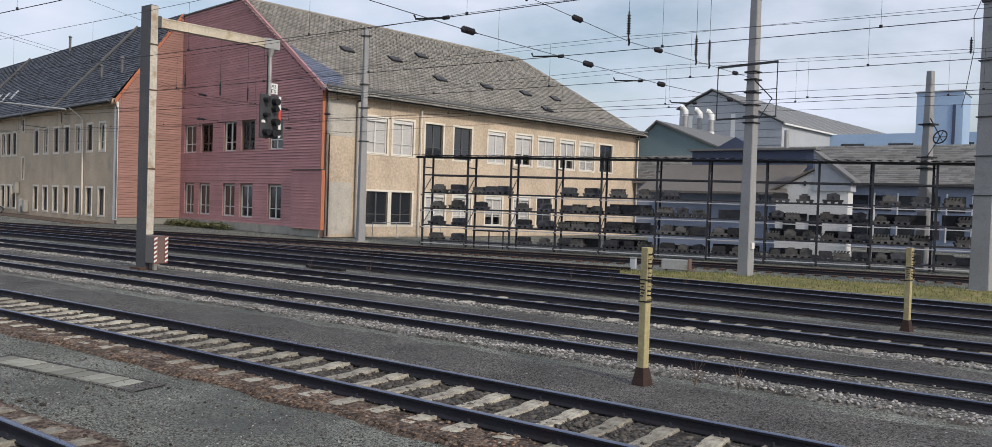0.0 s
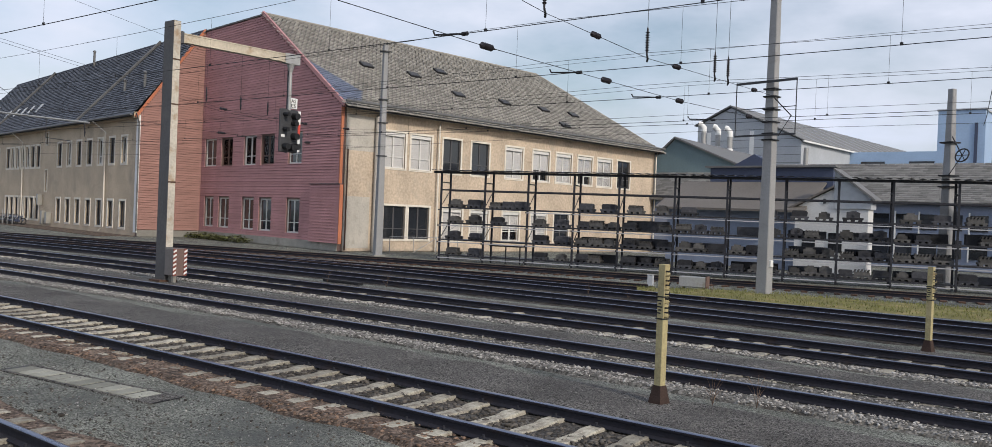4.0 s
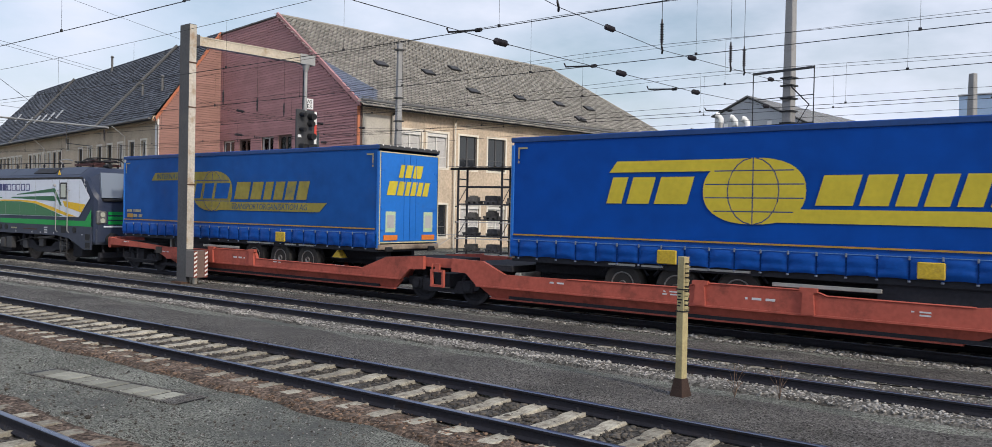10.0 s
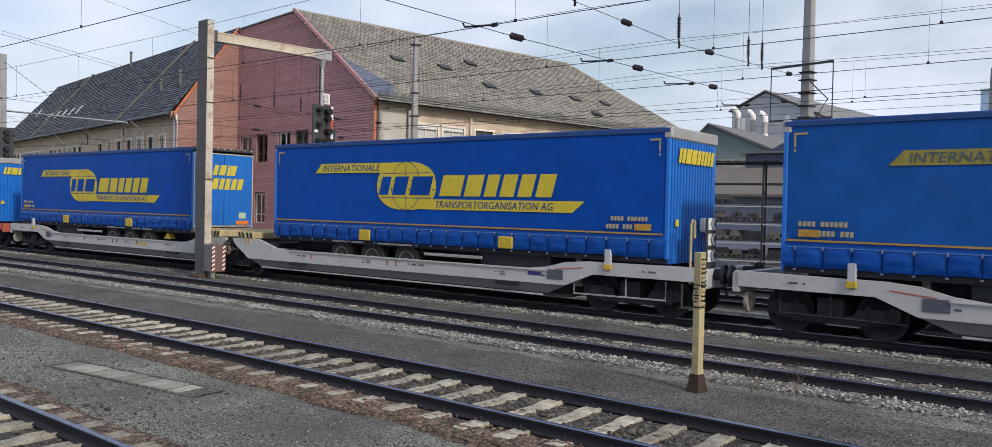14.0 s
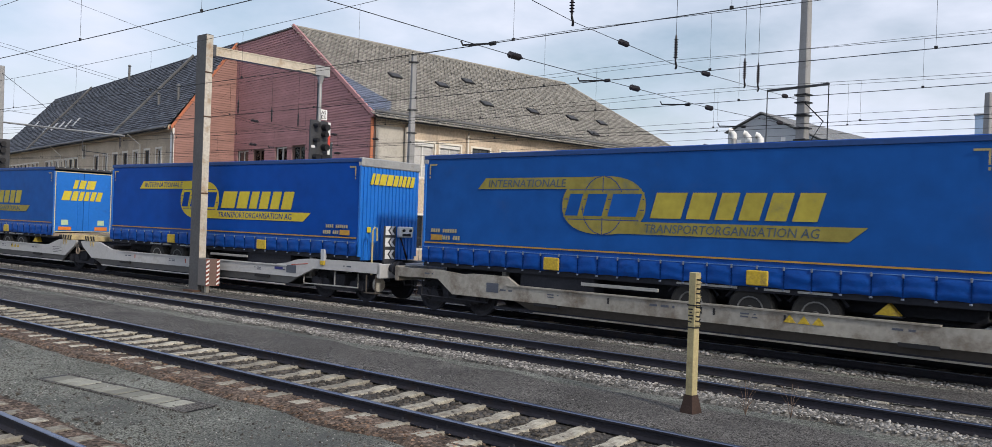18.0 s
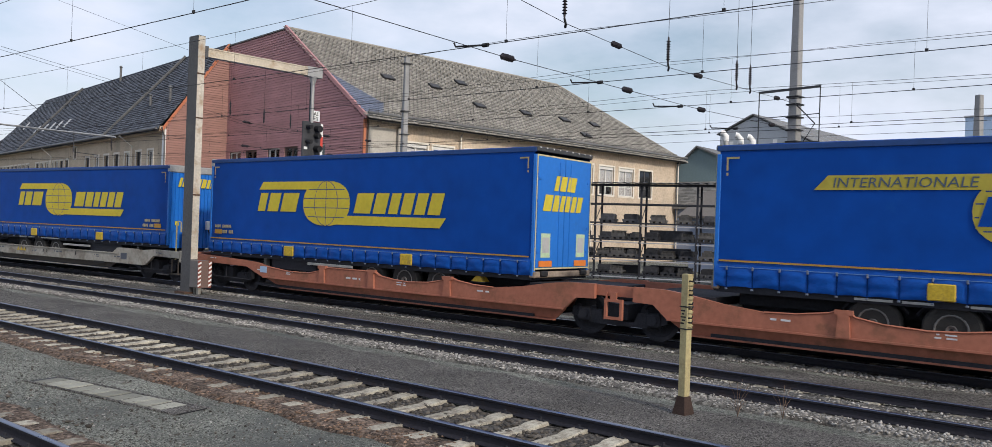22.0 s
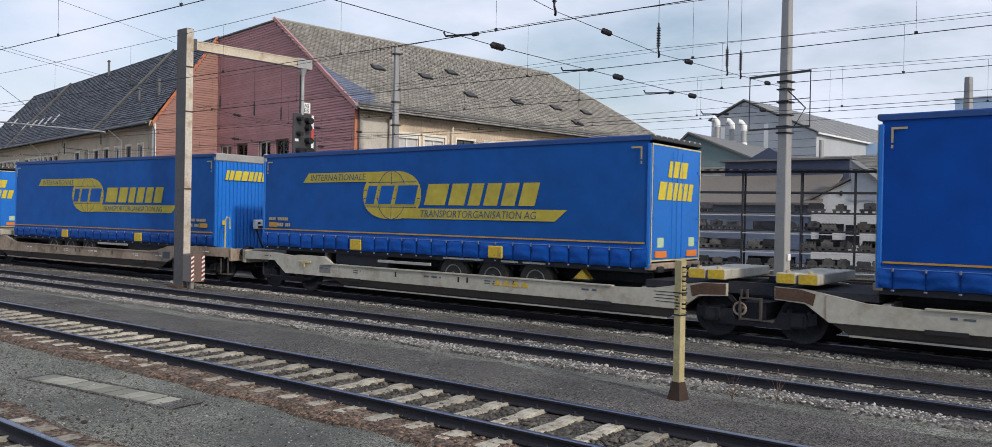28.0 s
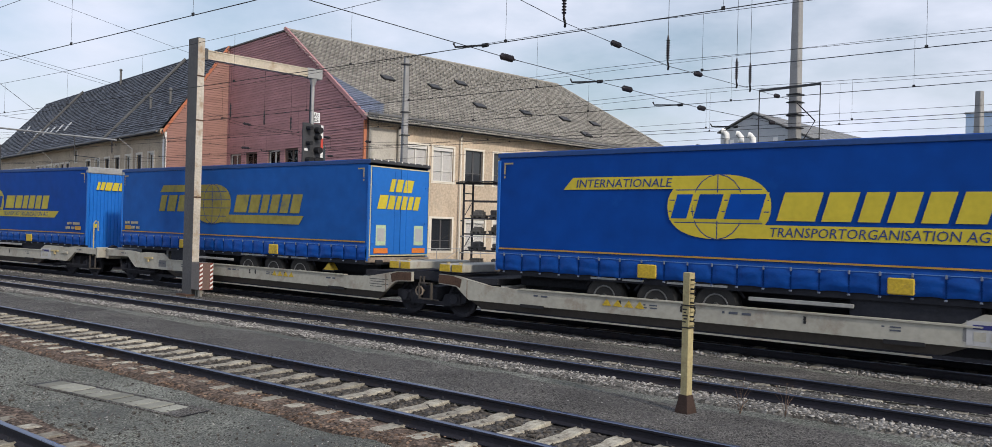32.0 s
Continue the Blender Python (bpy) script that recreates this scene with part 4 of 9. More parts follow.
    part("corner_pilaster", Geo().box(-20.35, -19.86, -5.12, -4.99, 0.3, EAVE - 0.3), M_WHITE, b, "pale corner strip")
    part("far_end_wall", Geo().box(LW - 0.4, LW, -5.0, 5.0, 0, EAVE), M_PLASTER_L, b, "plaster end wall")
    g = Geo()
    g.add([(LW - 0.3, -5.75, EAVE - 0.45), (-19.85, -5.75, EAVE - 0.45), (-19.85, 0, RIDGE - 0.03), (LW + 5.5, 0, RIDGE - 0.03), (LW - 0.3, 5.75, EAVE - 0.4), (-19.85, 5.75, EAVE - 0.4)],
          [(0, 1, 2, 3), (0, 3, 4), (3, 2, 5, 4)])
    # black here too: it draws the shade lines between wing slates
    part("wing_roof_deck", g, M_BLACK, b, "black wing roof deck, seen in the gaps as slate shadow")
    W0 = Vector((LW - 0.3, -5.75, EAVE - 0.42))
    wup = Vector((0, 5.75, RIDGE - EAVE + 0.42))
    wr = wup.length
    kw = lambda a, bb: 5.8 * bb / wr <= a <= 58.7 and bb < wr
    part("wing_slate_covering", slate_slope(W0, (1, 0, 0), wup, 58.8, wr, 0.40, 0.27, kw, 5), M_TILE_D, b, "dark weathered slates", kind="stuff")
    part("ridge_capping", Geo().tube([(LW + 5.5, 0, RIDGE), (-19.9, 0, RIDGE)], 0.12, 8), M_TILE_D, b, "dark ridge capping")
    wn_ = wup.normalized()
    for u in (-28.6, -57.5):
        p0, p1 = Vector((u - 4.0, -5.75, EAVE - 0.25)), Vector((u, -0.1, RIDGE + 0.15))
        part("fire_wall_capping", Geo().tube([p0, p1], 0.13, 6), M_ZINC, b, "sheet capping across the roof")
    for u in (-50.1, -52.9, -55.6, -58.3, -61.5, -69.5):
        p = W0 + Vector((u - LW + 0.3, 0, 0)) + wn_ * (2.9 if u > -65 else 4.2)
        mm = Matrix.Translation(p) @ Matrix.Rotation(math.atan2(wn_.z, wn_.y), 4, "X")
        part("roof_light", Geo().box(-0.22, 0.22, 0, 1.15, 0.03, 0.13, mm), M_FARGREY, b, "pale roof light")
    for u, hgt in ((-44.0, 1.5), (-26.5, 0.9), (-22.3, 1.2)):
        p = W0 + Vector((u - LW, 0, 0)) + wn_ * (wr * (0.93 if u == -44 else 0.35))
        part("vent_pipe", Geo().cyl(p, p + Vector((0, 0, hgt)), 0.12, n=8).cyl(p + Vector((0, 0, hgt)), p + Vector((0, 0, hgt + 0.15)), 0.2, 0.08, n=8), M_ZINC, b, "sheet vent pipe")
    part("gutter", Geo().tube([(LW, -5.85, EAVE - 0.3), (-19.7, -5.85, EAVE - 0.3)], 0.08, 8), M_ZINC, b, "dark gutter")
    for u in (-26.8, -50.0):
        part("downpipe", Geo().tube([(u - 1.2, -5.8, EAVE - 0.4), (u, -5.15, EAVE - 1.3), (u, -5.1, 0.5), (u - 0.5, -5.3, 0.15)], 0.06, 8), M_TRIM, b, "painted downpipe", smooth=40)
    part("corner_downpipe", Geo().tube([(-19.5, -5.5, EAVE - 0.2), (-19.75, -5.15, EAVE - 0.9), (-19.75, -5.12, 0.4)], 0.06, 8), M_ZINC, b, "dark downpipe", smooth=40)
    # dark sheets stand in for the unlit rooms behind the panes
    part("inner_partition", Geo().box(-19.5, -0.5, 0.75, 0.8, 0.1, 9.4).box(-0.85, -0.8, 0.9, 34.5, 0.1, 9.4).box(LW + 0.5, -20.4, -4.25, -4.2, 0.1, 9.4), M_DARKROOM, b, "dark sheet standing in for the unlit rooms")
    return b


# ================= yard furniture =================
def signal_portal():
    p = thing("signal_gantry", "weathered steel half-portal with a hanging colour-light signal", "signal gantry")
    x, y = -25.8, 15.15
    g = Geo()
    # H-section column
    hx, hy = 0.29, 0.13
    g.prism([(x - hx, y - hy), (x + hx, y - hy), (x + hx, y + hy), (x - hx, y + hy), (x - hx, y + hy - 0.02), (x + hx - 0.03, y + hy - 0.02), (x + hx - 0.03, y - hy + 0.02), (x - hx, y - hy + 0.02)], 0, 8.72, "z")
    part("column", g, M_BEAM_DARK, p, "weathered steel column in its shaded tone")
    # thin paler sheet paints the sun on this side of the column
    part("column_face", Geo().box(x + hx + 0.003, x + hx + 0.012, y - hy + 0.005, y + hy - 0.005, 1.15, 8.7), M_BEAM_PALE, p, "sunlit side of the column as a paler weathered sheet")
    for z in (3.3, 5.9, 7.4):
        part("joint_plate", Geo().box(x + hx, x + hx + 0.02, y - 0.14, y + 0.14, z, z + 0.05), M_RUST, p)
    part("base_plate", Geo().box(x - 0.32, x + 0.32, y - 0.32, y + 0.32, -0.05, 0.05), M_RUST, p)
    # arm over the track
    g = Geo()
    a0, a1 = Vector((x + 0.06, y + 0.2, 8.22)), Vector((x + 0.45, 20.05, 8.22))
    d = (a1 - a0).normalized()
    ma = Matrix.Translation(a0) @ Matrix.Rotation(math.atan2(d.y, d.x), 4, "Z")
    L = (a1 - a0).length
    g.box(0, L, -0.12, 0.12, 0.12, 0.16, ma).box(0, L, -0.12, 0.12, -0.16, -0.12, ma).box(0, L, -0.10, -0.07, -0.12, 0.12, ma).box(0, L, 0.07, 0.10, -0.12, 0.12, ma)
    part("arm", g, M_BEAM_CREAM, p, "pale brown weathered steel arm")
    part("arm_bracket", Geo().box(0, 0.12, -0.14, 0.14, -0.20, 0.20, ma), M_BEAM_DARK, p, "dark bracket at the column")
    part("arm_bracket", Geo().box(L - 0.62, L + 0.02, -0.13, 0.13, -0.19, 0.19, ma), M_GALV, p, "galvanised end bracket")
    sx, sy = x + 0.42, 19.75
    g = Geo().cyl((sx, sy, 8.06), (sx, sy, 7.75), 0.16, 0.07, 10).cyl((sx, sy, 7.75), (sx, sy, 6.3), 0.065, n=10)
    part("hanger", g, M_GALV, p, "galvanised hanger pipe", smooth=40)
    part("hanger_rail", Geo().box(sx - 0.16, sx - 0.11, sy - 0.02, sy + 0.05, 4.7, 7.9), M_DARKGREY, p)
    # signal head faces the traffic coming from +x
    q = Matrix.Translation((sx, sy, 4.72))
    head = part("signal_head", Geo().cbox(-0.05, 0.04, -0.42, 0.42, 0.0, 1.62, 0.02, q), M_DARKGREY, p, "dark grey signal head")
    g = Geo()
    for yy, zz, r in ((-0.22, 1.42, 0.085), (0.2, 1.38, 0.13), (0.17, 1.10, 0.10), (-0.22, 0.86, 0.085), (0.2, 0.62, 0.13), (-0.2, 0.22, 0.12), (0.08, 0.2, 0.13), (0.27, 0.24, 0.12)):
        hood = part("hood", Geo().cyl((0.04, yy, zz), (0.30, yy, zz - 0.02), r, r * 0.95, 12, q), M_BLACK, head, "black signal hood", smooth=40)
    part("number_board", Geo().cbox(0.0, 0.03, -0.02, 0.36, 1.66, 2.06, 0.012, q), M_WHITE, p, "white board with four black letters")
    for txt, zz in (("AS", 1.88), ("ES", 1.70)):
        t = part("letters", text_mesh(txt, 0.14, 0.22, M_BLACK), M_BLACK, p, "black letters")
        t.matrix_basis = Matrix.Translation((sx + 0.034, sy + 0.06, 4.72 + zz)) @ Matrix.Rotation(radians(90), 4, "Z")
    part("small_plate", Geo().box(0.045, 0.055, -0.36, -0.20, 0.56, 0.66, q), M_WHITE, p, "white plate")
    for z0, z1, mm in ((0.05, 0.62, M_WHITE), (0.62, 1.1, M_RED), (1.1, 1.6, M_WHITE)):
        part("mast_sign", Geo().box(0.0, 0.02, 0.43, 0.54, z0, z1, q), mm, p, "red and white mast sign")
    # cabinet at the foot
    part("cabinet", Geo().cbox(x + 0.30, x + 0.78, y - 0.15, y + 0.35, 0.22, 1.12, 0.015), M_CABGREY, p, "grey-brown sheet cabinet")
    part("cabinet_foot", Geo().box(x + 0.66, x + 0.78, y - 0.1, y + 0.0, 0, 0.22), M_CONC, p, "concrete foot")
    part("cabinet_foot", Geo().box(x + 0.3, x + 0.4, y + 0.0, y + 0.1, 0, 0.25), M_CONC, p, "concrete foot")
    part("cabinet_end", Geo().box(x + 0.781, x + 0.80, y - 0.15, y + 0.35, 0.22, 1.12), M_BOXBROWN, p, "brown cabinet end")
    for by in (y - 0.15, y + 0.24):
        bx = x + 0.803
        board = part("striped_board", Geo().box(bx, bx + 0.02, by, by + 0.11, 0.22, 1.12), M_STRIPE_R, p, "faded red and white striped board")
        for k in range(6):
            z = 0.25 + k * 0.145
            part("stripe", Geo().prism([(by, z), (by + 0.11, z + 0.06), (by + 0.11, z + 0.125), (by, z + 0.065)], bx + 0.0205, bx + 0.026, "x"), M_WHITE, board, "white stripe")
    return p


def marker_post(x, y, h, label):
    p = thing("marker_post", label, "post", "yellow marker posts", m=pose(x, y, 0, 0, 0, -12))
    w = 0.060
    part("post", Geo().cbox(-w, w, -w, w, 0.22, h, 0.006), M_POSTY, p, "faded yellow steel post")
    part("foot", Geo().loft([[(-0.115, -0.115, -0.04), (0.115, -0.115, -0.04), (0.115, 0.115, -0.04), (-0.115, 0.115, -0.04)], [(-0.10, -0.10, 0.05), (0.10, -0.10, 0.05), (0.10, 0.10, 0.05), (-0.10, 0.10, 0.05)], [(-0.066, -0.066, 0.24), (0.066, -0.066, 0.24), (0.066, 0.066, 0.24), (-0.066, 0.066, 0.24)]]), M_FOOT, p, "rusty flared foot")
    for z in (h * 0.60, h * 0.76):
        part("band", Geo().box(-w - 0.012, w + 0.012, -w - 0.012, w + 0.012, z, z + 0.018), M_BLACK, p, "black clamp band")
    for k in range(11):
        z = h * 0.62 + k * h * 0.033
        part("hook", Geo().tube([(w, -0.03, z), (w + 0.06, -0.03, z), (w + 0.075, -0.03, z + 0.035)], 0.013, 5), M_BLACK if k % 3 else M_POSTY, p)
    for k in range(5):
        z = h * 0.64 + k * 0.045
        part("mark", Geo().box(-0.05 + 0.02 * (k % 2), 0.01 + 0.015 * (k % 3), -w - 0.006, -w - 0.001, z, z + 0.02), M_BLACK, p)
    return p


def concrete_mast(x, y, h, w0, w1, label, turn=0.0):
    p = thing("catenary_mast", label, "mast", "overhead line masts", m=pose(x, y, 0, 0, 0, turn))
    ring = lambda w, z: [(-w + 0.03, -w, z), (w - 0.03, -w, z), (w, -w + 0.03, z), (w, w - 0.03, z), (w - 0.03, w, z), (-w + 0.03, w, z), (-w, w - 0.03, z), (-w, -w + 0.03, z)]
    part("shaft", Geo().loft([ring(w0 / 2, -0.05), ring((w0 + w1) / 4, h / 2), ring(w1 / 2, h)]), M_MASTC, p, "tapered concrete shaft")
    part("footing", Geo().cbox(-w0 / 2 - 0.12, w0 / 2 + 0.12, -w0 / 2 - 0.12, w0 / 2 + 0.12, -0.1, 0.04, 0.02), M_CONC, p, "concrete footing")
    return p


def insulator(parent, p0, p1, name="insulator", r=0.065, sheds=7):
    p0, p1 = Vector(p0), Vector(p1)
    d = p1 - p0
    q = d.to_track_quat("Z", "Y").to_matrix().to_4x4()
    m = Matrix.Translation(p0) @ q
    L = d.length
    prof = [(0.02, 0)]
    for i in range(sheds):
        z = L * (0.12 + 0.76 * i / sheds)
        prof += [(0.03, z), (r, z + 0.02), (0.03, z + 0.045)]
    prof += [(0.02, L)]
    return part(name, Geo().lathe(prof, 10, m), M_INSUL, parent, "dark ribbed insulator", smooth=40)


def wire(pts, r=0.008):
    return Geo().tube(pts, r, 5)


def overhead_lines():
    group = "overhead wires"
    # track, contact wire height, carrier wire height, first dropper
    rows = [(8.3, 6.32, 7.85, -108.0), (13.3, 6.40, 7.86, -109.4), (17.8, 6.33, 7.76, -107.2), (22.2, 6.32, 7.70, -108.4), (26.2, 6.13, 7.48, -106.3), (29.3, 6.42, 7.92, -107.6)]
    for y, zc, zm, first in rows:
        w = thing("overhead_line", "dark overhead contact and carrier wires with thin droppers", "overhead wire", group)
        sag = lambda x: 0.34 * 4 * (((x + 13) / 52.0) % 1.0) * (1 - ((x + 13) / 52.0) % 1.0)
        part("contact_wire", wire([(x, y + bend(x), zc) for x in np.linspace(-150, 60, 50)], 0.009), M_WIRE, w)
        part("carrier_wire", wire([(x, y + bend(x), zm - sag(x)) for x in np.linspace(-150, 60, 80)], 0.0065), M_WIRE, w)
        for x in np.arange(first, 18, 4.7):
            part("dropper", wire([(x, y + bend(x), zc), (x, y + bend(x), zm - sag(x))], 0.0035), M_WIRE, w)
            part("clamp", Geo().box(x - 0.03, x + 0.03, y + bend(x) - 0.015, y + bend(x) + 0.015, zc - 0.01, zc + 0.05), M_WIRE, w)
    # cross-span at the concrete mast
    c = thing("cross_span", "cross-span wires with dark insulators hung from a mast", "overhead wire", group)
    X = -10.8
    up = [(-11.3, 31.9, 7.75), (X, 26, 7.36), (X, 20.5, 7.14), (X, 15.5, 7.28), (X, 8, 7.9), (X, -6, 9.6)]
    low = [(-11.3, 31.9, 6.75), (X, 22.5, 6.25), (X, 13.5, 6.12), (X, 8, 6.15), (X, -6, 6.6)]
    top = [(-11.3, 31.9, 15.0), (X, 26, 12.2), (X, 20.5, 10.2), (X, 15, 9.9), (X, 8, 11.4), (X, -6, 15)]
    for nm, pl, r in (("upper_span_wire", up, 0.008), ("lower_span_wire", low, 0.008), ("carrier_span", top, 0.009)):
        part(nm, wire(pl, r), M_WIRE, c)

    def on(pl, y):
        for a, b in zip(pl, pl[1:]):
            if b[1] <= y <= a[1]:
                t = (y - a[1]) / (b[1] - a[1])
                return Vector(a) + (Vector(b) - Vector(a)) * t
        return Vector(pl[-1])

    for pl, ys in ((up, (17.7, 22.3, 29.2)), (low, (13.4, 18.3, 22.6, 29.0))):
        for y in ys:
            insulator(c, on(pl, y - 0.25), on(pl, y + 0.25), r=0.075, sheds=5)
    for y in (20.4, 25.0, 26.1, 15.4):
        a, b = on(up, y), on(top, y)
        a = a + Vector((0, 0, -0.02))
        insulator(c, a + Vector((0, 0, 0.12)), a + Vector((0, 0, 0.85)), r=0.065, sheds=8)
        part("hanger_wire", wire([a + Vector((0, 0, 0.85)), b], 0.007), M_WIRE, c)
        part("hook", Geo().tube([a + Vector((0, 0, 0.12)), a + Vector((0, 0.06, 0.0)), a + Vector((-0.05, 0.12, -0.06))], 0.03, 6), M_WIRE, c)
    for y, z in ((13.3 + bend(X), 6.40), (17.8 + bend(X), 6.33), (22.2 + bend(X), 6.32), (26.2 + bend(X), 6.13)):
        part("steady_arm", Geo().tube([(X - 1.35, y, z + 0.15), (X - 1.3, y, z + 0.06), (X - 0.45, y, z)], 0.022, 6).cyl((X - 0.52, y, z), (X - 0.38, y, z), 0.045, n=8), M_WIRE, c, "steady arm")
    # a second cross-span farther back on the line, seen against the sky and the red wall
    c2 = thing("cross_span", "far cross-span wires with insulators between the masts", "overhead wire", group)
    X2 = -35.0
    up2 = [(-36.2, 35.1, 7.6), (X2, 31.75, 7.21), (X2, 28.2, 7.14), (X2, 23.3, 7.27), (X2, 16.6, 8.28), (X2, 12, 8.93), (X2, 4, 10.4)]
    low2 = [(-36.2, 35.1, 6.5), (X2, 28, 6.15), (X2, 23.3, 6.12), (X2, 14, 6.3), (X2, 4, 6.7)]
    top2 = [(-36.2, 35.1, 12.4), (X2, 28, 10.6), (X2, 22, 9.9), (X2, 14, 11.2), (X2, 4, 14.5)]
    for nm, pl, r in (("upper_span_wire", up2, 0.007), ("upper_span_wire", [(x, y, z - 0.13) for x, y, z in up2], 0.007), ("lower_span_wire", low2, 0.007), ("carrier_span", top2, 0.007)):
        part(nm, wire(pl, r), M_WIRE, c2)
    for pl, ys in ((up2, (23.35, 28.25, 31.2)), (low2, (23.3, 28.6))):
        for y in ys:
            insulator(c2, on(pl, y - 0.25), on(pl, y + 0.25), r=0.07, sheds=5)
    for y in (22.4, 24.3, 25.9):
        a = on(up2, y)
        insulator(c2, a + Vector((0, 0, 0.1)), a + Vector((0, 0, 0.8)), r=0.06, sheds=8)
        part("hanger_wire", wire([a + Vector((0, 0, 0.8)), on(top2, y)], 0.006), M_WIRE, c2)
    for y, z in ((13.3, 6.40), (17.8, 6.33), (22.2, 6.32), (26.2, 6.13)):
        part("steady_arm", Geo().tube([(X2 - 1.35, y + bend(X2), z + 0.15), (X2 - 1.3, y + bend(X2), z + 0.06), (X2 - 0.45, y + bend(X2), z)], 0.022, 6), M_WIRE, c2, "steady arm")
    # feeder wires that run along the far side
    f = thing("feeder_line", "thin dark feeder wires along the yard", "overhead wire", group)
    for y, z in ((32.0, 7.2), (33.0, 6.6), (31.5, 9.7)):
        pl = [(x, y + (0.28 * (x + 11) if x < -40 else 0) * 0 + bend(x) * 0.5, z - 0.5 * math.sin((x + 11) / 26.0) ** 2) for x in np.linspace(-110, 60, 40)]
        part("feeder_wire", wire(pl, 0.007), M_WIRE, f)


def masts():
    m = concrete_mast(-11.5, 32.25, 16.0, 0.48, 0.25, "tall pale concrete mast on a grassy strip", -10)
    cage = Geo()
    for z in (6.2, 8.28):
        cage.box(-1.35, 1.25, -0.42, -0.36, z, z + (0.09 if z > 8 else 0.07))
    for xx in (-1.35, 1.22):
        cage.box(xx, xx + 0.03, -0.41, -0.38, 6.2, 8.3)
    cage.box(-1.35, 1.25, -0.41, -0.385, 7.28, 7.31)
    part("guard_frame", cage, M_DARKGREY, m, "thin dark guard frame")
    for z in (6.05, 6.3, 6.75, 7.25, 7.75, 8.05):
        part("clamp", Geo().box(-0.25, 0.25, -0.25, 0.25, z, z + 0.05), M_BLACK, m, "dark clamp band")
    part("strut", Geo().tube([(0.25, -0.3, 7.7), (1.0, -0.3, 6.95), (0.5, -0.3, 6.2)], 0.025, 6), M_BLACK, m, "bent dark strut")
    part("small_box", Geo().cbox(0.23, 0.31, -0.1, 0.1, 1.1, 1.35, 0.01), M_WHITE, m, "small white box")
    p = concrete_mast(-36.2, 35.15, 12.75, 0.46, 0.26, "slim pale concrete pole before the cream wall", -20)
    for z in (8.0, 9.4, 6.0, 12.3):
        part("clamp", Geo().box(-0.25, 0.25, -0.25, 0.25, z, z + 0.06), M_DARKGREY, p)
    r = concrete_mast(-7.45, 46.2, 9.9, 0.58, 0.29, "concrete pole with a tensioning wheel", -25)
    for z in (5.0, 5.25, 5.55, 7.2):
        part("clamp", Geo().box(-0.34, 0.34, -0.34, 0.34, z, z + 0.07), M_BLACK, r)
    part("tension_wheel", Geo().add(*ring_torus(0.34, 0.035, 20, 6), Matrix.Translation((0.85, -0.3, 6.55)) @ Matrix.Rotation(radians(70), 4, "X")), M_BLACK, r, "spoked dark tensioning wheel")
    g = Geo()
    for k in range(3):
        a = k * math.pi / 3
        g.tube([(0.85 + 0.34 * math.cos(a), -0.3, 6.55 + 0.34 * math.sin(a)), (0.85 - 0.34 * math.cos(a), -0.3, 6.55 - 0.34 * math.sin(a))], 0.02, 5)
    g.tube([(0.2, -0.3, 5.6), (0.85, -0.3, 6.55), (0.3, -0.3, 7.5)], 0.03, 5)
    part("wheel_bracket", g, M_BLACK, r, "dark wheel bracket")
    s = concrete_mast(-3.55, 34.15, 10.3, 0.66, 0.56, "broad pale concrete mast with cables", -12)
    for z in (3.4, 4.8, 6.2, 8.2):
        part("clamp", Geo().box(-0.35, 0.35, -0.35, 0.35, z, z + 0.04), M_DARKGREY, s)
    part("cap", Geo().cbox(-0.33, 0.33, -0.33, 0.33, 10.28, 10.4, 0.02), M_DARKGREY, s, "dark mast cap")
    part("cable", Geo().tube([(-0.3, -0.3, 10.5), (-0.55, -0.35, 9.8), (-0.5, -0.35, 8.6), (-0.75, -0.35, 6.9), (-0.85, -0.3, 6.6)], 0.012, 6), M_BLACK, s, "loose cable loop")
    insulator(s, (-0.62, -0.3, 8.5), (-0.62, -0.3, 9.1), r=0.06)
    l = concrete_mast(-55.85, 19.2, 11.3, 0.5, 0.36, "pale concrete mast with a long tube boom", 0)
    part("boom", Geo().tube([(-1.25, 0.1, 8.0), (3.15, 2.0, 7.55), (7.85, 4.0, 7.1)], 0.055, 8), M_GALV, l, "pale tube boom")
    part("boom_stay", wire([(0.1, 0.0, 10.9), (4.5, 2.6, 7.45)], 0.015), M_WIRE, l)
    insulator(l, (7.55, 3.9, 7.05), (7.6, 3.9, 6.3), r=0.06)
    part("drop_tube", Geo().tube([(5.15, 2.8, 7.35), (5.2, 2.8, 6.2), (7.05, 3.4, 6.0)], 0.025, 6), M_DARKGREY, l)
    part("signal_head", Geo().cbox(0.55, 0.7, -0.45, 0.45, 4.9, 6.8, 0.02), M_DARKGREY, l, "dark signal head")
    part("head_bracket", Geo().box(0.2, 0.56, -0.05, 0.05, 5.2, 5.3).box(0.2, 0.56, -0.05, 0.05, 6.3, 6.4), M_DARKGREY, l)
    for z in (5.1, 5.5, 6.1, 6.5):
        part("hood", Geo().cyl((0.7, 0.0, z), (0.95, 0.0, z), 0.16, n=10), M_BLACK, l)


def ring_torus(R, r, n, k):
    v = [((R + r * math.cos(2 * math.pi * j / k)) * math.cos(2 * math.pi * i / n), (R + r * math.cos(2 * math.pi * j / k)) * math.sin(2 * math.pi * i / n), r * math.sin(2 * math.pi * j / k)) for i in range(n) for j in range(k)]
    f = [(i * k + j, ((i + 1) % n) * k + j, ((i + 1) % n) * k + (j + 1) % k, i * k + (j + 1) % k) for i in range(n) for j in range(k)]
    return v, f


RACK = pose(-31.95, 35.95, 0, 0, 0, 16.2)
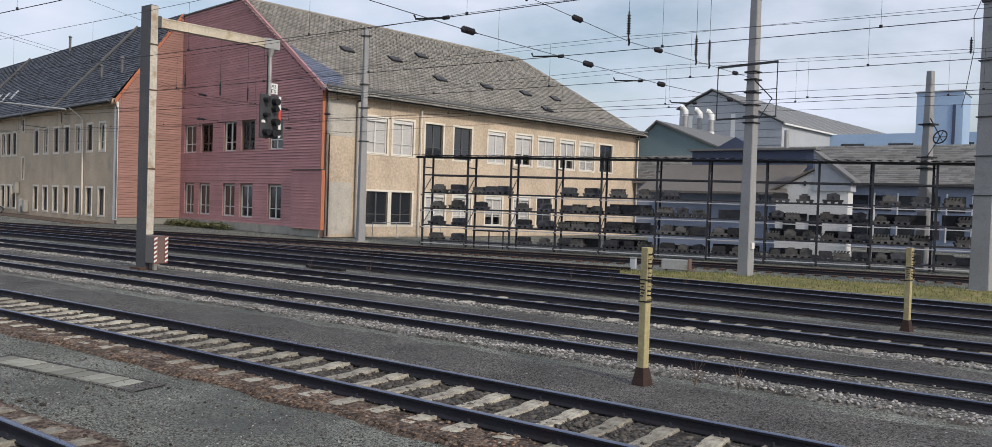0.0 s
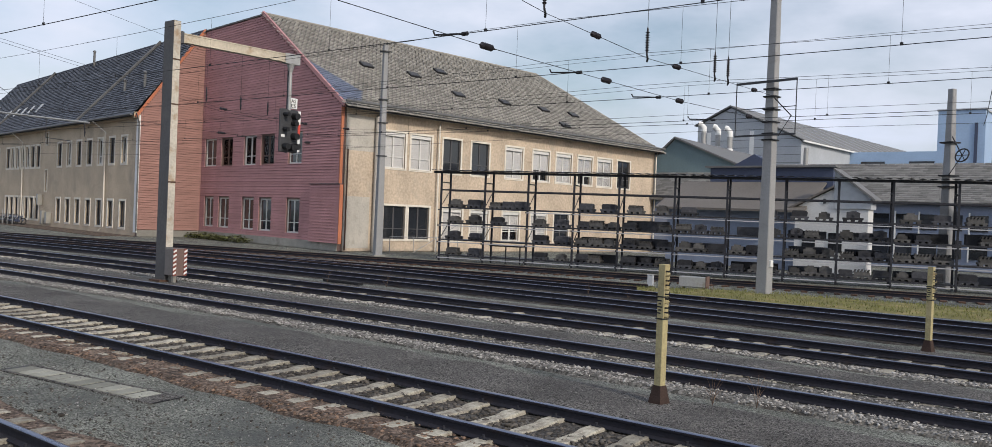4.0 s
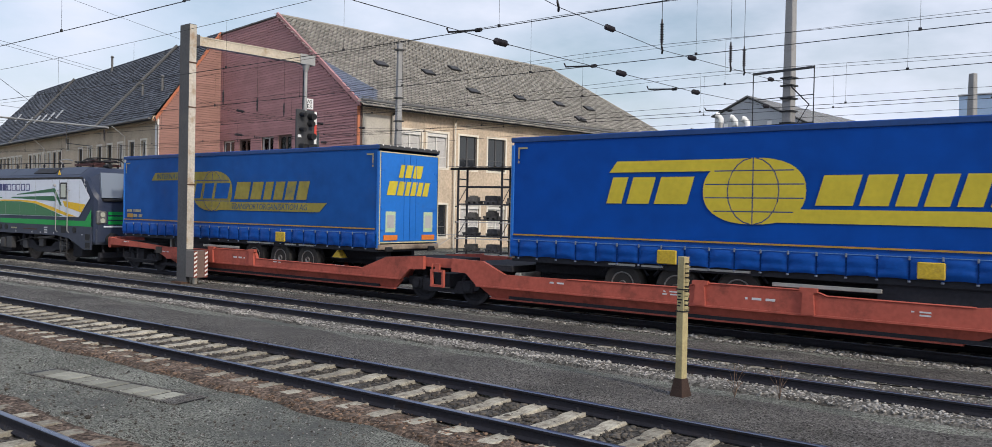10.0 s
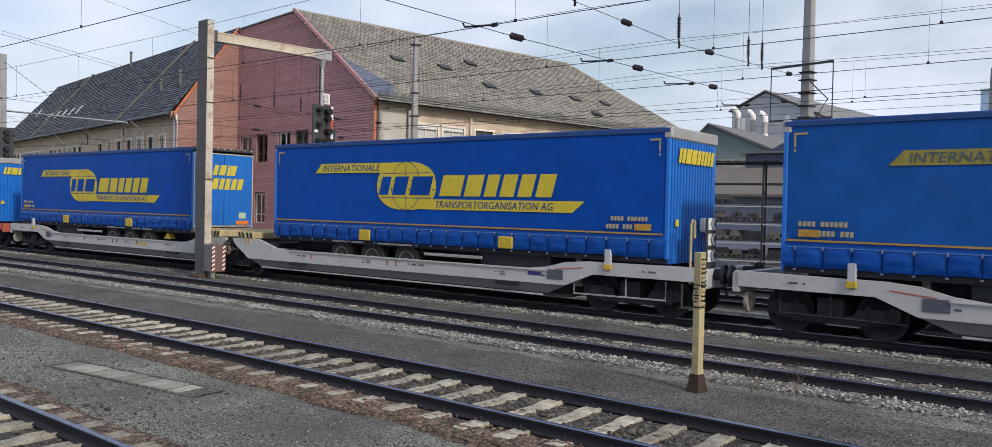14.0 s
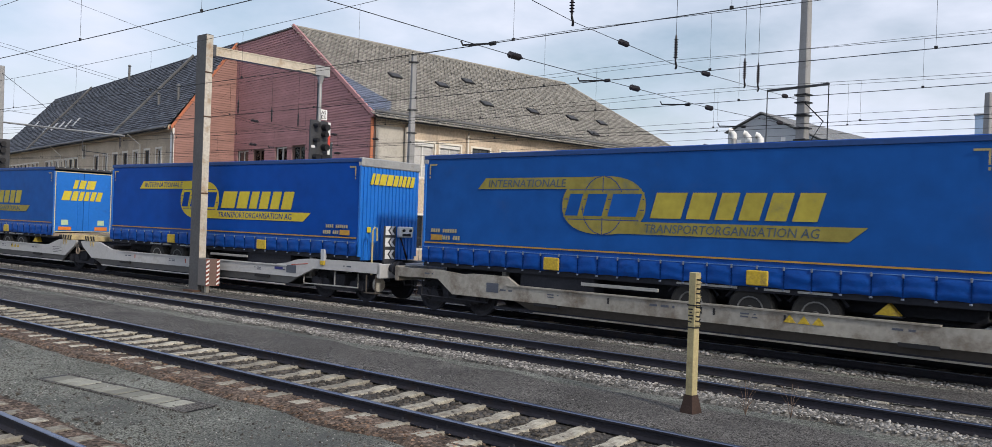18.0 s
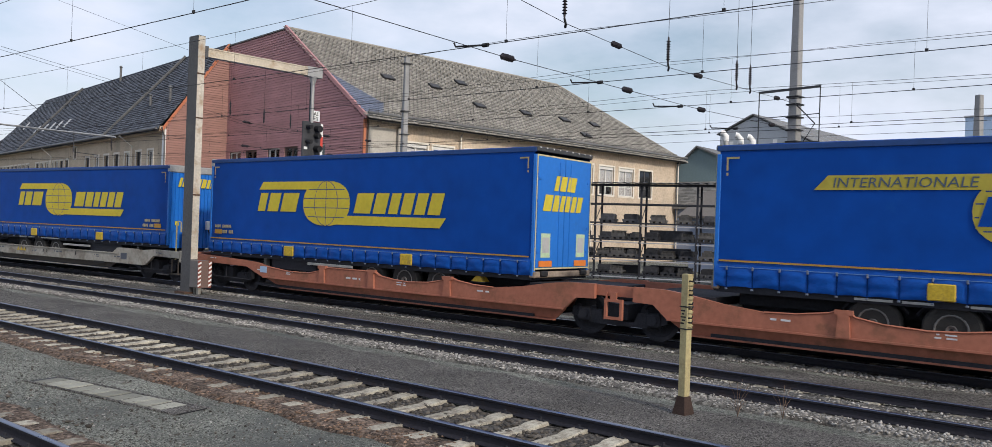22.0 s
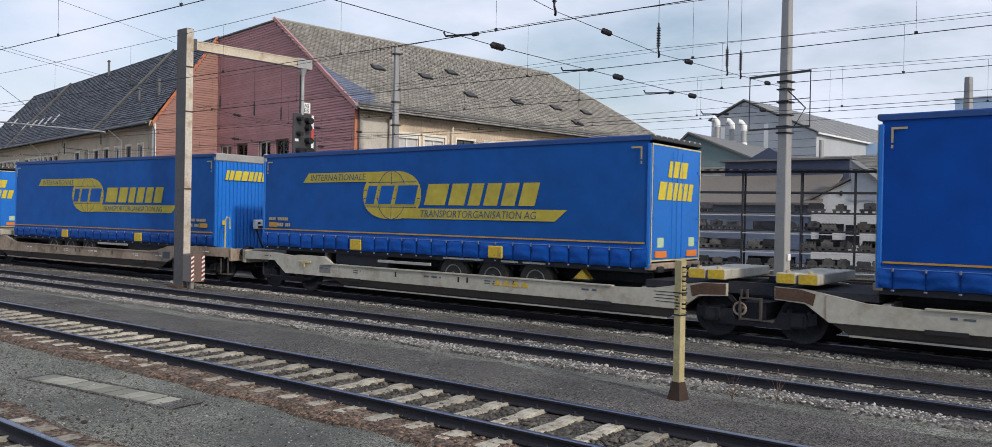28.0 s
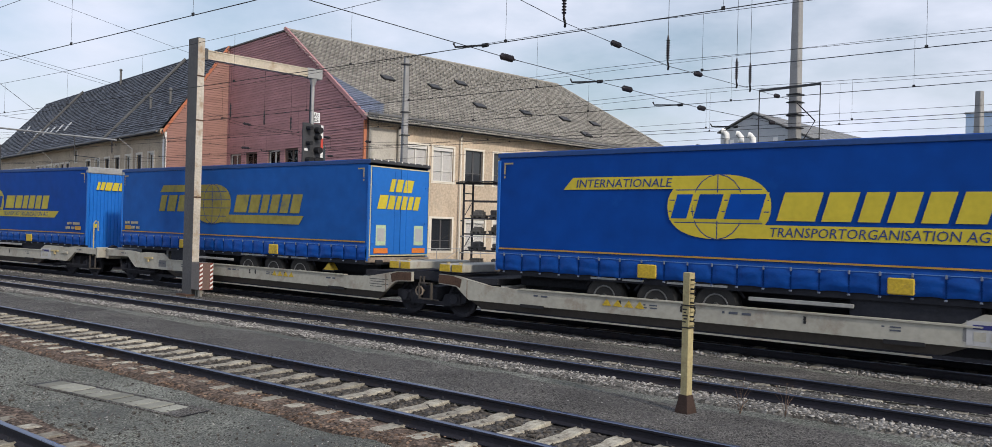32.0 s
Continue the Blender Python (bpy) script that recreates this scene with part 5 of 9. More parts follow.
RACK_COLS = [0.0, 2.75, 5.35, 8.0, 10.5, 13.45, 16.1, 18.9, 21.35, 23.75, 26.5, 29.1]


def casting_parts(kind):
    """Meshes of a dark cast machine part on its pallet, in a few shapes: (part name, mesh) pairs."""
    mat = M_IRON if kind in (0, 2) else M_IRON_G
    feet = [(-0.5, 0.20), (-0.5, 0.10), (-0.45, 0.10), (-0.45, 0.0), (-0.27, 0.0), (-0.27, 0.10), (-0.09, 0.10), (-0.09, 0.0), (0.09, 0.0), (0.09, 0.10), (0.27, 0.10), (0.27, 0.0), (0.45, 0.0), (0.45, 0.10), (0.5, 0.10), (0.5, 0.20)]
    out = [("pallet", Geo().prism(feet, -0.35, 0.35, "y").mesh("pallet", mat))]
    if kind == 0:
        body = [(-0.40, 0.2), (0.40, 0.2), (0.43, 0.42), (0.36, 0.52), (-0.36, 0.52), (-0.43, 0.42)]
    elif kind == 1:
        body = [(-0.38, 0.2), (0.38, 0.2), (0.38, 0.36)]
        for i in range(5):
            x = 0.32 - i * 0.17
            body += [(x, 0.36), (x + 0.06, 0.5), (x - 0.02, 0.5), (x - 0.08, 0.36)]
        body += [(-0.46, 0.34)]
    elif kind == 2:
        body = [(-0.30, 0.2), (0.32, 0.2), (0.34, 0.46), (0.1, 0.56), (-0.3, 0.5)]
        out.append(("boss", Geo().cyl((0.1, -0.33, 0.36), (0.1, 0.33, 0.36), 0.1, n=10).mesh("boss", mat)))
    else:
        body = [(-0.32, 0.2), (0.3, 0.2), (0.3, 0.44), (0.15, 0.44), (0.15, 0.53), (-0.2, 0.53), (-0.2, 0.44), (-0.32, 0.44)]
    out.append(("body", Geo().prism(body, -0.29, 0.29, "y").mesh("body", mat)))
    return out


def storage_rack():
    r = thing("storage_rack", "long open steel storage rack under a corrugated roof", "storage rack", m=RACK)
    D = 1.25
    for i, c in enumerate(RACK_COLS):
        for y in (0.0, D):
            part("upright", Geo().box(c - 0.05, c + 0.05, y - 0.05, y + 0.05, 0, 5.12), M_RACK, r, "black steel upright")
        part("cross_brace", Geo().tube([(c, 0, 3.1), (c, D, 4.1)], 0.025, 5), M_RACK, r)
        part("cross_brace", Geo().tube([(c, 0, 1.25), (c, D, 2.2)], 0.025, 5), M_RACK, r)
        part("cross_bar", Geo().box(c - 0.03, c + 0.03, 0, D, 4.5, 4.56), M_RACK, r)
    Z = (0.35, 1.25, 2.2, 3.1, 4.12)
    for a, b in zip(RACK_COLS, RACK_COLS[1:]):
        for z in Z:
            for y in (0.0, D):
                part("shelf_beam", Geo().box(a + 0.05, b - 0.05, y - 0.035, y + 0.035, z - 0.08, z), M_RACK if y == 0 or z > 4 else M_RACKP, r)
            if z < 4:
                part("shelf_edge", Geo().box(a + 0.05, b - 0.05, -0.30, -0.26, z - 0.20, z - 0.15), M_RACKP, r, "pale shelf edge rail") if z in (1.25, 3.1, 0.35, 2.2) and (a > 5 or z < 3) else None
                part("arm", Geo().box(a - 0.03, a + 0.03, -0.32, 0.0, z - 0.22, z - 0.14), M_RACK, r)
    g = Geo()
    n = 190
    x0, x1 = -0.5, RACK_COLS[-1] + 0.6
    prof = []
    for i in range(n + 1):
        x = x0 + (x1 - x0) * i / n
        prof.append((x, 5.20 + 0.03 * math.sin(i * math.pi / 1.5)))
    pts = prof + [(x, z - 0.015) for x, z in reversed(prof)]
    v = [(x, -0.5, z) for x, z in prof] + [(x, D + 0.5, z + 0.1) for x, z in prof]
    g.add(v, [(i, i + 1, i + n + 2, i + n + 1) for i in range(n)])
    part("roof_sheet", g, M_RACK, r, "dark corrugated roof sheet")
    part("roof_beam", Geo().box(x0, x1, -0.06, 0.04, 5.04, 5.16).box(x0, x1, D - 0.04, D + 0.06, 5.1, 5.22), M_RACK, r)
    kinds = [casting_parts(k) for k in range(4)]
    rng = random.Random(7)
    # per shelf: bays that hold castings
    for z in Z[:4]:
        for bay, (a, b) in enumerate(zip(RACK_COLS, RACK_COLS[1:])):
            room = b - a - 0.15
            k = 3 if bay == 1 and z == 3.1 or bay >= 3 and z < 3 else 2
            if bay == 2 and z == 3.1:
                k = 0
            if bay == 1 and z in (2.2,):
                k = 1
            if bay == 1 and z < 2:
                k = 0
            if bay == 2 and z == 3.1:
                continue
            for j in range(k):
                if bay >= 3 and rng.random() < (0.16 if z < 3 else 0.22):
                    continue
                x = a + 0.1 + (j + 0.5) * room / max(k, 2) + rng.uniform(-0.08, 0.08)
                ob = new("casting")
                tagged(ob, "dark cast-iron machine part on a pallet on the rack", "casting", "castings on the rack")
                for nm, me in kinds[rng.randrange(4)]:
                    new(nm, me).parent = ob
                s = rng.uniform(0.72, 0.95)
                ob.matrix_world = RACK @ Matrix.Translation((x, 0.5 + rng.uniform(-0.06, 0.06), z)) @ Matrix.Diagonal((s, 1.0, s, 1))
            # a second row of low dark crates farther in on the full bays
            if bay >= 3 and z < 3 and rng.random() < 0.85:
                g = Geo().cbox(a + 0.12 + rng.random() * 0.5, b - 0.12 - rng.random() * 0.5, 0.88, 1.22, z, z + rng.uniform(0.3, 0.55), 0.02)
                ob = solo("crate", g, M_IRON, "long dark iron crate on the rack", "crate", "crates on the rack")
                ob.matrix_world = RACK
    # low benches in the second bay
    b = thing("work_table", "low dark steel work table under the rack", "table", m=RACK @ Matrix.Translation((3.7, 0.5, 0)))
    part("tabletop", Geo().cbox(-0.6, 1.3, -0.4, 0.4, 0.95, 1.02, 0.01), M_BLACK, b)
    for xx in (-0.55, 0.35, 1.2):
        part("leg", Geo().box(xx, xx + 0.06, -0.35, -0.29, 0, 0.95), M_BLACK, b)


def shrubs():
    rng = np.random.default_rng(11)
    n = 1500
    g = Geo()
    for i in range(n):
        u = -20.0 + 9.5 * rng.random()
        hh = 0.55 * (0.5 + 0.5 * noise.noise((u * 0.7, 0, 0)) + 0.2)
        v = -1.3 + 1.1 * rng.random()
        z = max(0.03, hh * rng.random())
        a, t = rng.random() * 6.28, rng.random() * 1.2 - 0.6
        s = 0.07 + 0.08 * rng.random()
        m = B_AT @ Matrix.Translation((u, v, z)) @ Euler((t, t * 0.7, a)).to_matrix().to_4x4()
        g.add([(-s, 0, 0), (0, -s * 0.5, 0.01), (s, 0, 0), (0, s * 0.5, 0.01)], [(0, 1, 2, 3)], m)
    solo("ivy_bed", g, M_LEAF, "low yellow-green ivy along the plinth of the red wall", "shrub", kind="stuff")


def grass():
    g = Geo()
    xs = np.arange(-17.5, 22, 0.5)
    for x in xs:
        for t in np.linspace(0, 1, 6):
            g.v.append((x, 28.9 + 0.07 * (x + 10) + (4.0 + 0.16 * (x + 16)) * t * min(1, (x + 17.6) / 5) + 0.15 * noise.noise((x, t * 3, 0)), 0.035 + 0.04 * noise.noise((x * 0.8, t * 4, 2)) if 0 < t < 1 else -0.05))
    g.f = [(i * 6 + k, (i + 1) * 6 + k, (i + 1) * 6 + k + 1, i * 6 + k + 1) for i in range(len(xs) - 1) for k in range(5)]
    solo("grass_verge", g, M_GRASS, "short dry yellow-green grass strip by the masts", "grass", kind="stuff", smooth=60)
    rng = np.random.default_rng(5)
    b = Geo()
    for i in range(5200):
        x = -16.5 + 22 * rng.random()
        t = 0.06 + 0.88 * rng.random()
        y = 28.9 + 0.07 * (x + 10) + (4.0 + 0.16 * (x + 16)) * t * min(1, (x + 17.6) / 5)
        h, a, w = 0.06 + 0.10 * rng.random(), 6.28 * rng.random(), 0.012
        lx, ly = 0.05 * math.cos(a), 0.05 * math.sin(a)
        b.add([(x - w, y, 0.0), (x + w, y, 0.0), (x + lx, y + ly, h)], [(0, 1, 2)])
    solo("grass_tufts", b, M_BLADE, "dry grass blades on the verge", "grass", kind="stuff")
    # dry weeds by the tracks
    w = Geo()
    for cx, cy in ((-4.72, 11.35), (-4.2, 11.7), (-13.5, 24.9), (-15.2, 25.1), (-11.0, 25.3), (-12.9, 30.5), (-23.0, 19.9), (-20.5, 20.4)):
        for k in range(9):
            a, h = rng.random() * 6.28, 0.18 + 0.35 * rng.random()
            w.tube([(cx, cy, 0), (cx + 0.05 * math.cos(a), cy + 0.05 * math.sin(a), h * 0.6), (cx + 0.14 * math.cos(a), cy + 0.14 * math.sin(a), h)], 0.0028, 3)
    solo("dry_weeds", w, M_LEAVES_BROWN, "thin dry brown weed stalks by the rails", "weeds", kind="stuff")


def cable_trough():
    t = thing("cable_trough", "row of pale concrete cable trough lids set in the asphalt", "cable trough", kind="structure")
    a, b = Vector((-13.40, 5.55, 0)), Vector((-9.85, 6.06, 0))
    d = (b - a).normalized()
    ang = math.atan2(d.y, d.x)
    lid = Geo().cbox(0.0, 0.268, -0.21, 0.21, -0.06, 0.0, 0.010).mesh("lid", M_LID)
    n = 10
    for i in range(n):
        ob = new("lid", lid)
        ob.parent = t
        ob.matrix_basis = Matrix.Translation(a + d * (i * 0.305) + Vector((0, 0, -0.014 + 0.004 * (i * 7 % 3)))) @ Matrix.Rotation(ang + 0.006 * (i % 3 - 1), 4, "Z")
    m = Matrix.Translation(a) @ Matrix.Rotation(ang, 4, "Z")
    part("trough_edge", Geo().box(-0.15, 3.40, -0.275, -0.235, -0.05, -0.012, m).box(-0.15, 3.40, 0.235, 0.275, -0.05, -0.012, m), M_DIRT, t, "worn gritty trough edge")
    part("channel", Geo().box(-0.1, 3.38, -0.234, 0.234, -0.08, -0.019, m), M_BLACK, t, "dark channel under the lids")
    part("end_plate", Geo().box(3.02, 3.36, -0.205, 0.205, -0.04, -0.016, m), M_DIRT, t, "worn concrete end lid")


def small_things():
    b = thing("switch_cabinet", "low grey switch cabinet with a brown end board in the grass", "cabinet", m=pose(-14.9, 31.7, 0, 0, 0, 8))
    part("body", Geo().cbox(0.1, 1.2, -0.22, 0.22, 0.08, 0.50, 0.02), M_GALV, b, "grey sheet body")
    part("end_board", Geo().box(1.205, 1.25, -0.22, 0.22, 0.05, 0.54), M_BOXBROWN, b, "brown end board")
    part("foot", Geo().box(0.15, 0.25, -0.2, 0.2, -0.02, 0.08).box(1.0, 1.1, -0.2, 0.2, -0.02, 0.08), M_CONC, b)
    c = thing("white_box", "small white box beside the siding", "box", m=pose(-15.9, 31.2, 0, 0, 0, 10))
    part("body", Geo().cbox(-0.12, 0.12, -0.10, 0.10, 0, 0.46, 0.02), M_FARGREY, c)
    part("lid", Geo().cbox(-0.14, 0.14, -0.12, 0.12, 0.46, 0.49, 0.01), M_GALV, c)
    e = thing("board", "dark wooden board lying by the rails", "board")
    part("plank", Geo().cbox(-23.5, -21.6, 20.1, 20.35, 0.0, 0.09, 0.01), M_BLACK, e)
    # bicycles and cabinets at the wing are far: a row of dark cycle stands and wall boxes
    for i in range(9):
        k = thing("bicycle", "dark blue bicycle parked by the plaster wall", "bicycle", "bicycles by the wall", m=B_AT @ pose(-44.6 - i * 0.72, -6.6, 0, 0, 0, 25 + 23 * (i % 4)))
        for xx in (-0.52, 0.52):
            part("wheel", Geo().add(*ring_torus(0.32, 0.032, 18, 5), Matrix.Translation((xx, 0, 0.35)) @ Matrix.Rotation(radians(90), 4, "X")), M_BLACK, k)
        part("frame", Geo().tube([(-0.52, 0, 0.35), (-0.1, 0, 0.38), (0.35, 0, 0.85), (-0.2, 0, 0.82), (-0.1, 0, 0.38)], 0.04, 5).tube([(0.52, 0, 0.35), (0.38, 0, 0.95), (0.36, 0.25, 1.0)], 0.018, 5).tube([(-0.52, 0, 0.35), (-0.22, 0, 0.85)], 0.018, 5), M_BLUEGREY if i % 3 == 1 else M_NAVY, k)
        part("chain_guard", Geo().cbox(-0.5, 0.0, -0.03, 0.03, 0.3, 0.46, 0.02), M_NAVY, k)
        part("saddle", Geo().cbox(-0.34, -0.1, -0.06, 0.06, 0.92, 0.97, 0.015), M_BLACK, k)
    soil = solo("soil_strip", Geo().box(-78.0, -20.4, -7.9, -5.02, -0.06, 0.02), M_LITTER, "dark littered soil along the foot of the wall", "soil", kind="structure")
    soil.matrix_world = B_AT
    cs = thing("cycle_stand", "pale steel bars of a cycle stand by the wall", "cycle stand", m=B_AT)
    for i in range(4):
        part("post", Geo().tube([(-44.4 - i * 1.7, -7.3, 0), (-44.4 - i * 1.7, -7.3, 1.45)], 0.035, 6), M_GALV, cs)
    part("rail", Geo().tube([(-44.4, -7.3, 0.5), (-49.5, -7.3, 0.5)], 0.025, 6), M_GALV, cs)
    for u, z, h in ((-43.6, 2.0, 1.1), (-42.2, 0.2, 1.3), (-40.8, 0.3, 1.1)):
        w = thing("wall_cabinet", "pale grey wall cabinet on the plaster wall", "cabinet", "wall cabinets", m=B_AT @ pose(u, -5.25, z))
        part("body", Geo().cbox(-0.24, 0.28, -0.2, 0.22, 0, h, 0.02), M_CONC, w)
        part("door", Geo().box(-0.20, 0.24, -0.215, -0.203, 0.05, h - 0.05), M_GALV, w)
    f = thing("handrail", "thin steel railing before the cream wall", "railing", m=B_AT)
    for v in (3.0, 5.0, 7.0, 9.0):
        part("post", Geo().tube([(1.6, v, 0), (1.6, v, 1.05)], 0.025, 6), M_GALV, f)
    part("rail", Geo().tube([(1.6, 3.0, 1.05), (1.6, 9.0, 1.05)], 0.025, 6), M_GALV, f)
    part("brace", Geo().tube([(1.6, 5.0, 0.0), (1.6, 8.8, 1.9)], 0.025, 6), M_GALV, f)
    st = thing("drain_pipe", "tall rusty pipe by the corner of the cream wall", "pipe", m=B_AT)
    part("pipe", Geo().cyl((0.45, 0.25, 0.1), (0.45, 0.25, 6.6), 0.05, n=8), M_RUST, st)


# ================= far buildings =================
def house(name, label, x0, x1, y0, y1, eave, ridge, wall_m, roof_m, along="y", ridge_at=0.5, over=0.4):
    """A gabled building; the ridge runs along y (gable to the camera) or along x (eave to the camera)."""
    h = thing(name, label, "building", "far buildings")
    part("wall", Geo().box(x0, x1, y0, y0 + 0.3, 0, eave).box(x0, x0 + 0.3, y0 + 0.3, y1, 0, eave).box(x1 - 0.3, x1, y0 + 0.3, y1, 0, eave).box(x0 + 0.3, x1 - 0.3, y1 - 0.3, y1, 0, eave), wall_m, h)
    if along == "y":
        xr = x0 + (x1 - x0) * ridge_at
        part("gable", Geo().prism([(x0, eave), (x1, eave), (xr, ridge)], y0, y0 + 0.3, "y"), wall_m, h)
        for a, b in ((x0, xr), (x1, xr)):
            s = -1 if a < b else 1
            drop = (ridge - eave) / abs(xr - a) * over
            part("roof", Geo().prism([(a + s * over, eave - drop), (b, ridge), (b, ridge + 0.18), (a + s * over, eave - drop + 0.18)], y0 - over, y1, "y"), roof_m, h)
    else:
        yr = y0 + (y1 - y0) * ridge_at
        for x in (x0, x1 - 0.3):
            part("gable", Geo().prism([(y0, eave), (y1, eave), (yr, ridge)], x, x + 0.3, "x"), wall_m, h)
        for a, b in ((y0, yr), (y1, yr)):
            s = -1 if a < b else 1
            drop = (ridge - eave) / abs(yr - a) * over
            part("roof", Geo().prism([(a + s * over, eave - drop), (b, ridge), (b, ridge + 0.16), (a + s * over, eave - drop + 0.16)], x0 - over, x1 + over, "x"), roof_m, h)
    return h


def far_buildings():
    a = house("gabled_shed", "grey-green gabled shed with a pale sheet roof", -40.2, -27.4, 75, 96, 7.5, 11.1, M_FARGREEN, M_FARROOF, ridge_at=0.32)
    for k in range(9):
        part("cladding_line", Geo().box(-40.2, -27.4, 74.96, 74.998, 2 + k * 0.6, 2.04 + k * 0.6), M_FARGREY, a)
    b = thing("tall_hall", "tall pale grey hall with a long sheet roof", "building", "far buildings", m=pose(-43.2, 105, 0, 0, 0, -5.9))
    part("wall", Geo().prism([(-4.4, 0), (10.1, 0), (10.1, 13.75), (0.4, 18.35), (-4.4, 16.2)], 0, 0.4, "y"), M_FARGREY, b)
    part("side_wall", Geo().box(9.7, 10.1, 0.4, 70, 0, 13.7).box(-4.4, -4.0, 0.4, 70, 0, 16.2), M_FARGREY, b)
    part("roof", Geo().prism([(0.4, 18.5), (-4.8, 16.15), (-4.8, 16.3), (0.4, 18.7)], -0.3, 70, "y"), M_FARROOF, b)
    part("roof", Geo().prism([(0.4, 18.5), (10.5, 13.7), (10.5, 13.85), (0.4, 18.7)], -0.3, 70, "y"), M_FARSHEET, b)
    for k in range(13):
        part("sheet_seam", Geo().prism([(0.45, 18.69), (10.45, 13.87), (10.45, 13.93), (0.45, 18.75)], 4.6 + k * 5.0, 4.75 + k * 5.0, "y"), M_FARGREY, b)
    part("gutter", Geo().box(10.4, 10.6, -0.3, 70, 13.55, 13.75), M_WHITE, b, "pale gutter")
    for k in range(11):
        part("cladding_line", Geo().box(-4.38, 10.08, -0.02, -0.003, 4.0 + k * 1.0, 4.05 + k * 1.0), M_FARROOF, b)
    for xx in (-3.0, 0.2, 3.2, 6.2):
        part("light_strip", Geo().box(xx, xx + 0.6, -0.035, -0.021, 7, 15.2 if xx < 6 else 14.6), M_WHITE, b, "pale translucent strip")
    for i, (x, y) in enumerate(((-39.0, 88), (-37.5, 88.5), (-35.9, 88))):
        v = thing("roof_vent", "silver sheet roof vent with a bent hood", "vent", "roof vents", m=pose(x, y, 9.2 - 0.3 * i))
        part("pipe", Geo().cyl((0, 0, 0), (0, 0, 4.0), 0.30, n=12), M_GALV, v, smooth=40)
        part("hood", Geo().tube([(0, 0, 4.0), (0, 0, 4.5), (-0.3, -0.2, 4.9), (-0.5, -0.3, 4.95)], 0.34, 10), M_WHITE, v, smooth=40)
        part("collar", Geo().cyl((0, 0, 2.4), (0, 0, 2.7), 0.37, n=12), M_WHITE, v, smooth=40)
    c = thing("blue_hall", "long flat-roofed hall with blue and light-blue fascia", "building", "far buildings")
    part("wall", Geo().box(-39, 20, 120, 150, 0, 11.2), M_FARGREY, c)
    part("blue_fascia", Geo().box(-38.4, -32.6, 119.7, 119.98, 11.2, 13.3), M_FARBLUE, c)
    part("light_blue_fascia", Geo().box(-32.59, 20, 119.7, 119.98, 11.2, 13.6), M_FARLBLUE, c)
    part("roof", Geo().box(-39, 20, 120, 150, 11.2, 13.2), M_FARGREY, c)
    for xx in (-30, -24.0, -17, -9):
        part("window", Geo().box(xx, xx + 3.0, 119.6, 119.69, 11.6, 12.3), M_GLASS, c)
    t = thing("lift_tower", "square light-blue tower with a vertical dark sign", "tower", "far buildings")
    part("shaft", Geo().box(-13.9, -11.9, 80, 84.5, 0, 13.4), M_FARLBLUE, t)
    part("side_cladding", Geo().box(-11.9, -10.3, 80, 84.5, 0, 13.4), M_FARLBLUE, t)
    part("coping", Geo().box(-13.98, -10.22, 79.92, 84.6, 13.4, 13.55), M_FARGREY, t)
    part("sign", Geo().box(-11.08, -10.84, 79.9, 79.99, 8.9, 12.3), M_NAVY, t, "narrow vertical dark sign")
    # low white house before them
    e = thing("low_house", "low white house with a navy dormer band and brown roof", "building", "far buildings")
    part("wall", Geo().box(-26.2, -17.1, 53.5, 60, 0, 4.0), M_BLUEGREY, e)
    part("white_wall", Geo().prism([(-17.1, 0), (-12.75, 0), (-12.75, 4.0), (-14.75, 4.0), (-14.75, 5.25), (-17.1, 4.05)], 53.0, 54.2, "y"), M_WALLW, e, "white rendered wall")
    part("grey_gable", Geo().prism([(-14.75, 4.0), (-12.6, 4.0), (-12.6, 4.75), (-14.5, 6.3), (-14.75, 6.3)], 52.9, 54.2, "y"), M_FARGREY, e, "pale grey sheet gable")
    part("roof", Geo().prism([(52.4, 3.7), (57.0, 5.7), (57.0, 5.85), (52.4, 3.85)], -26.6, -16.4, "x"), M_FARBROWN, e)
    part("verge", Geo().prism([(-17.5, 3.85), (-14.76, 5.3), (-14.76, 5.42), (-17.5, 4.0)], 52.7, 54.3, "y"), M_FARBROWN, e, "brown verge board")
    part("roof", Geo().prism([(-12.3, 4.45), (-14.75, 6.35), (-14.75, 6.5), (-12.3, 4.6)], 52.6, 54.4, "y"), M_FARROOF, e)
    part("dormer_band", Geo().box(-24.6, -16.0, 57.0, 57.8, 5.4, 6.85), M_NAVY, e)
    part("dormer_roof", Geo().box(-24.9, -15.8, 56.7, 58.0, 6.85, 6.98), M_FARROOF, e)
    part("dormer_gable", Geo().prism([(-22.9, 6.98), (-19.9, 6.98), (-21.4, 7.8)], 56.9, 58.0, "y"), M_NAVY, e)
    part("chimney_pipe", Geo().cyl((-17.9, 57.2, 5.8), (-17.9, 57.2, 8.2), 0.16, n=10), M_GALV, e, smooth=40)
    for xx in (-16.6, -15.0):
        part("window", Geo().box(xx, xx + 0.8, 52.94, 52.998, 1.3, 2.5), M_GLASS, e)
    part("gable_window", Geo().box(-15.4, -15.25, 52.94, 52.998, 4.3, 4.6), M_DARKGREY, e)
    f = thing("tiled_hall", "long low hall with a pale tiled roof and blue-grey glazed wall", "building", "far buildings")
    part("wall", Geo().box(-37.5, 25, 70.5, 78, 0, 5.3), M_BLUEGREY, f)
    roof = Geo().prism([(69.9, 5.1), (76.5, 8.5), (83, 5.2), (83, 5.0), (76.5, 8.3), (69.9, 4.9)], -38, 25, "x")
    part("roof", roof, M_FARTILE, f)
    sl = Vector((0, 6.6, 3.4))
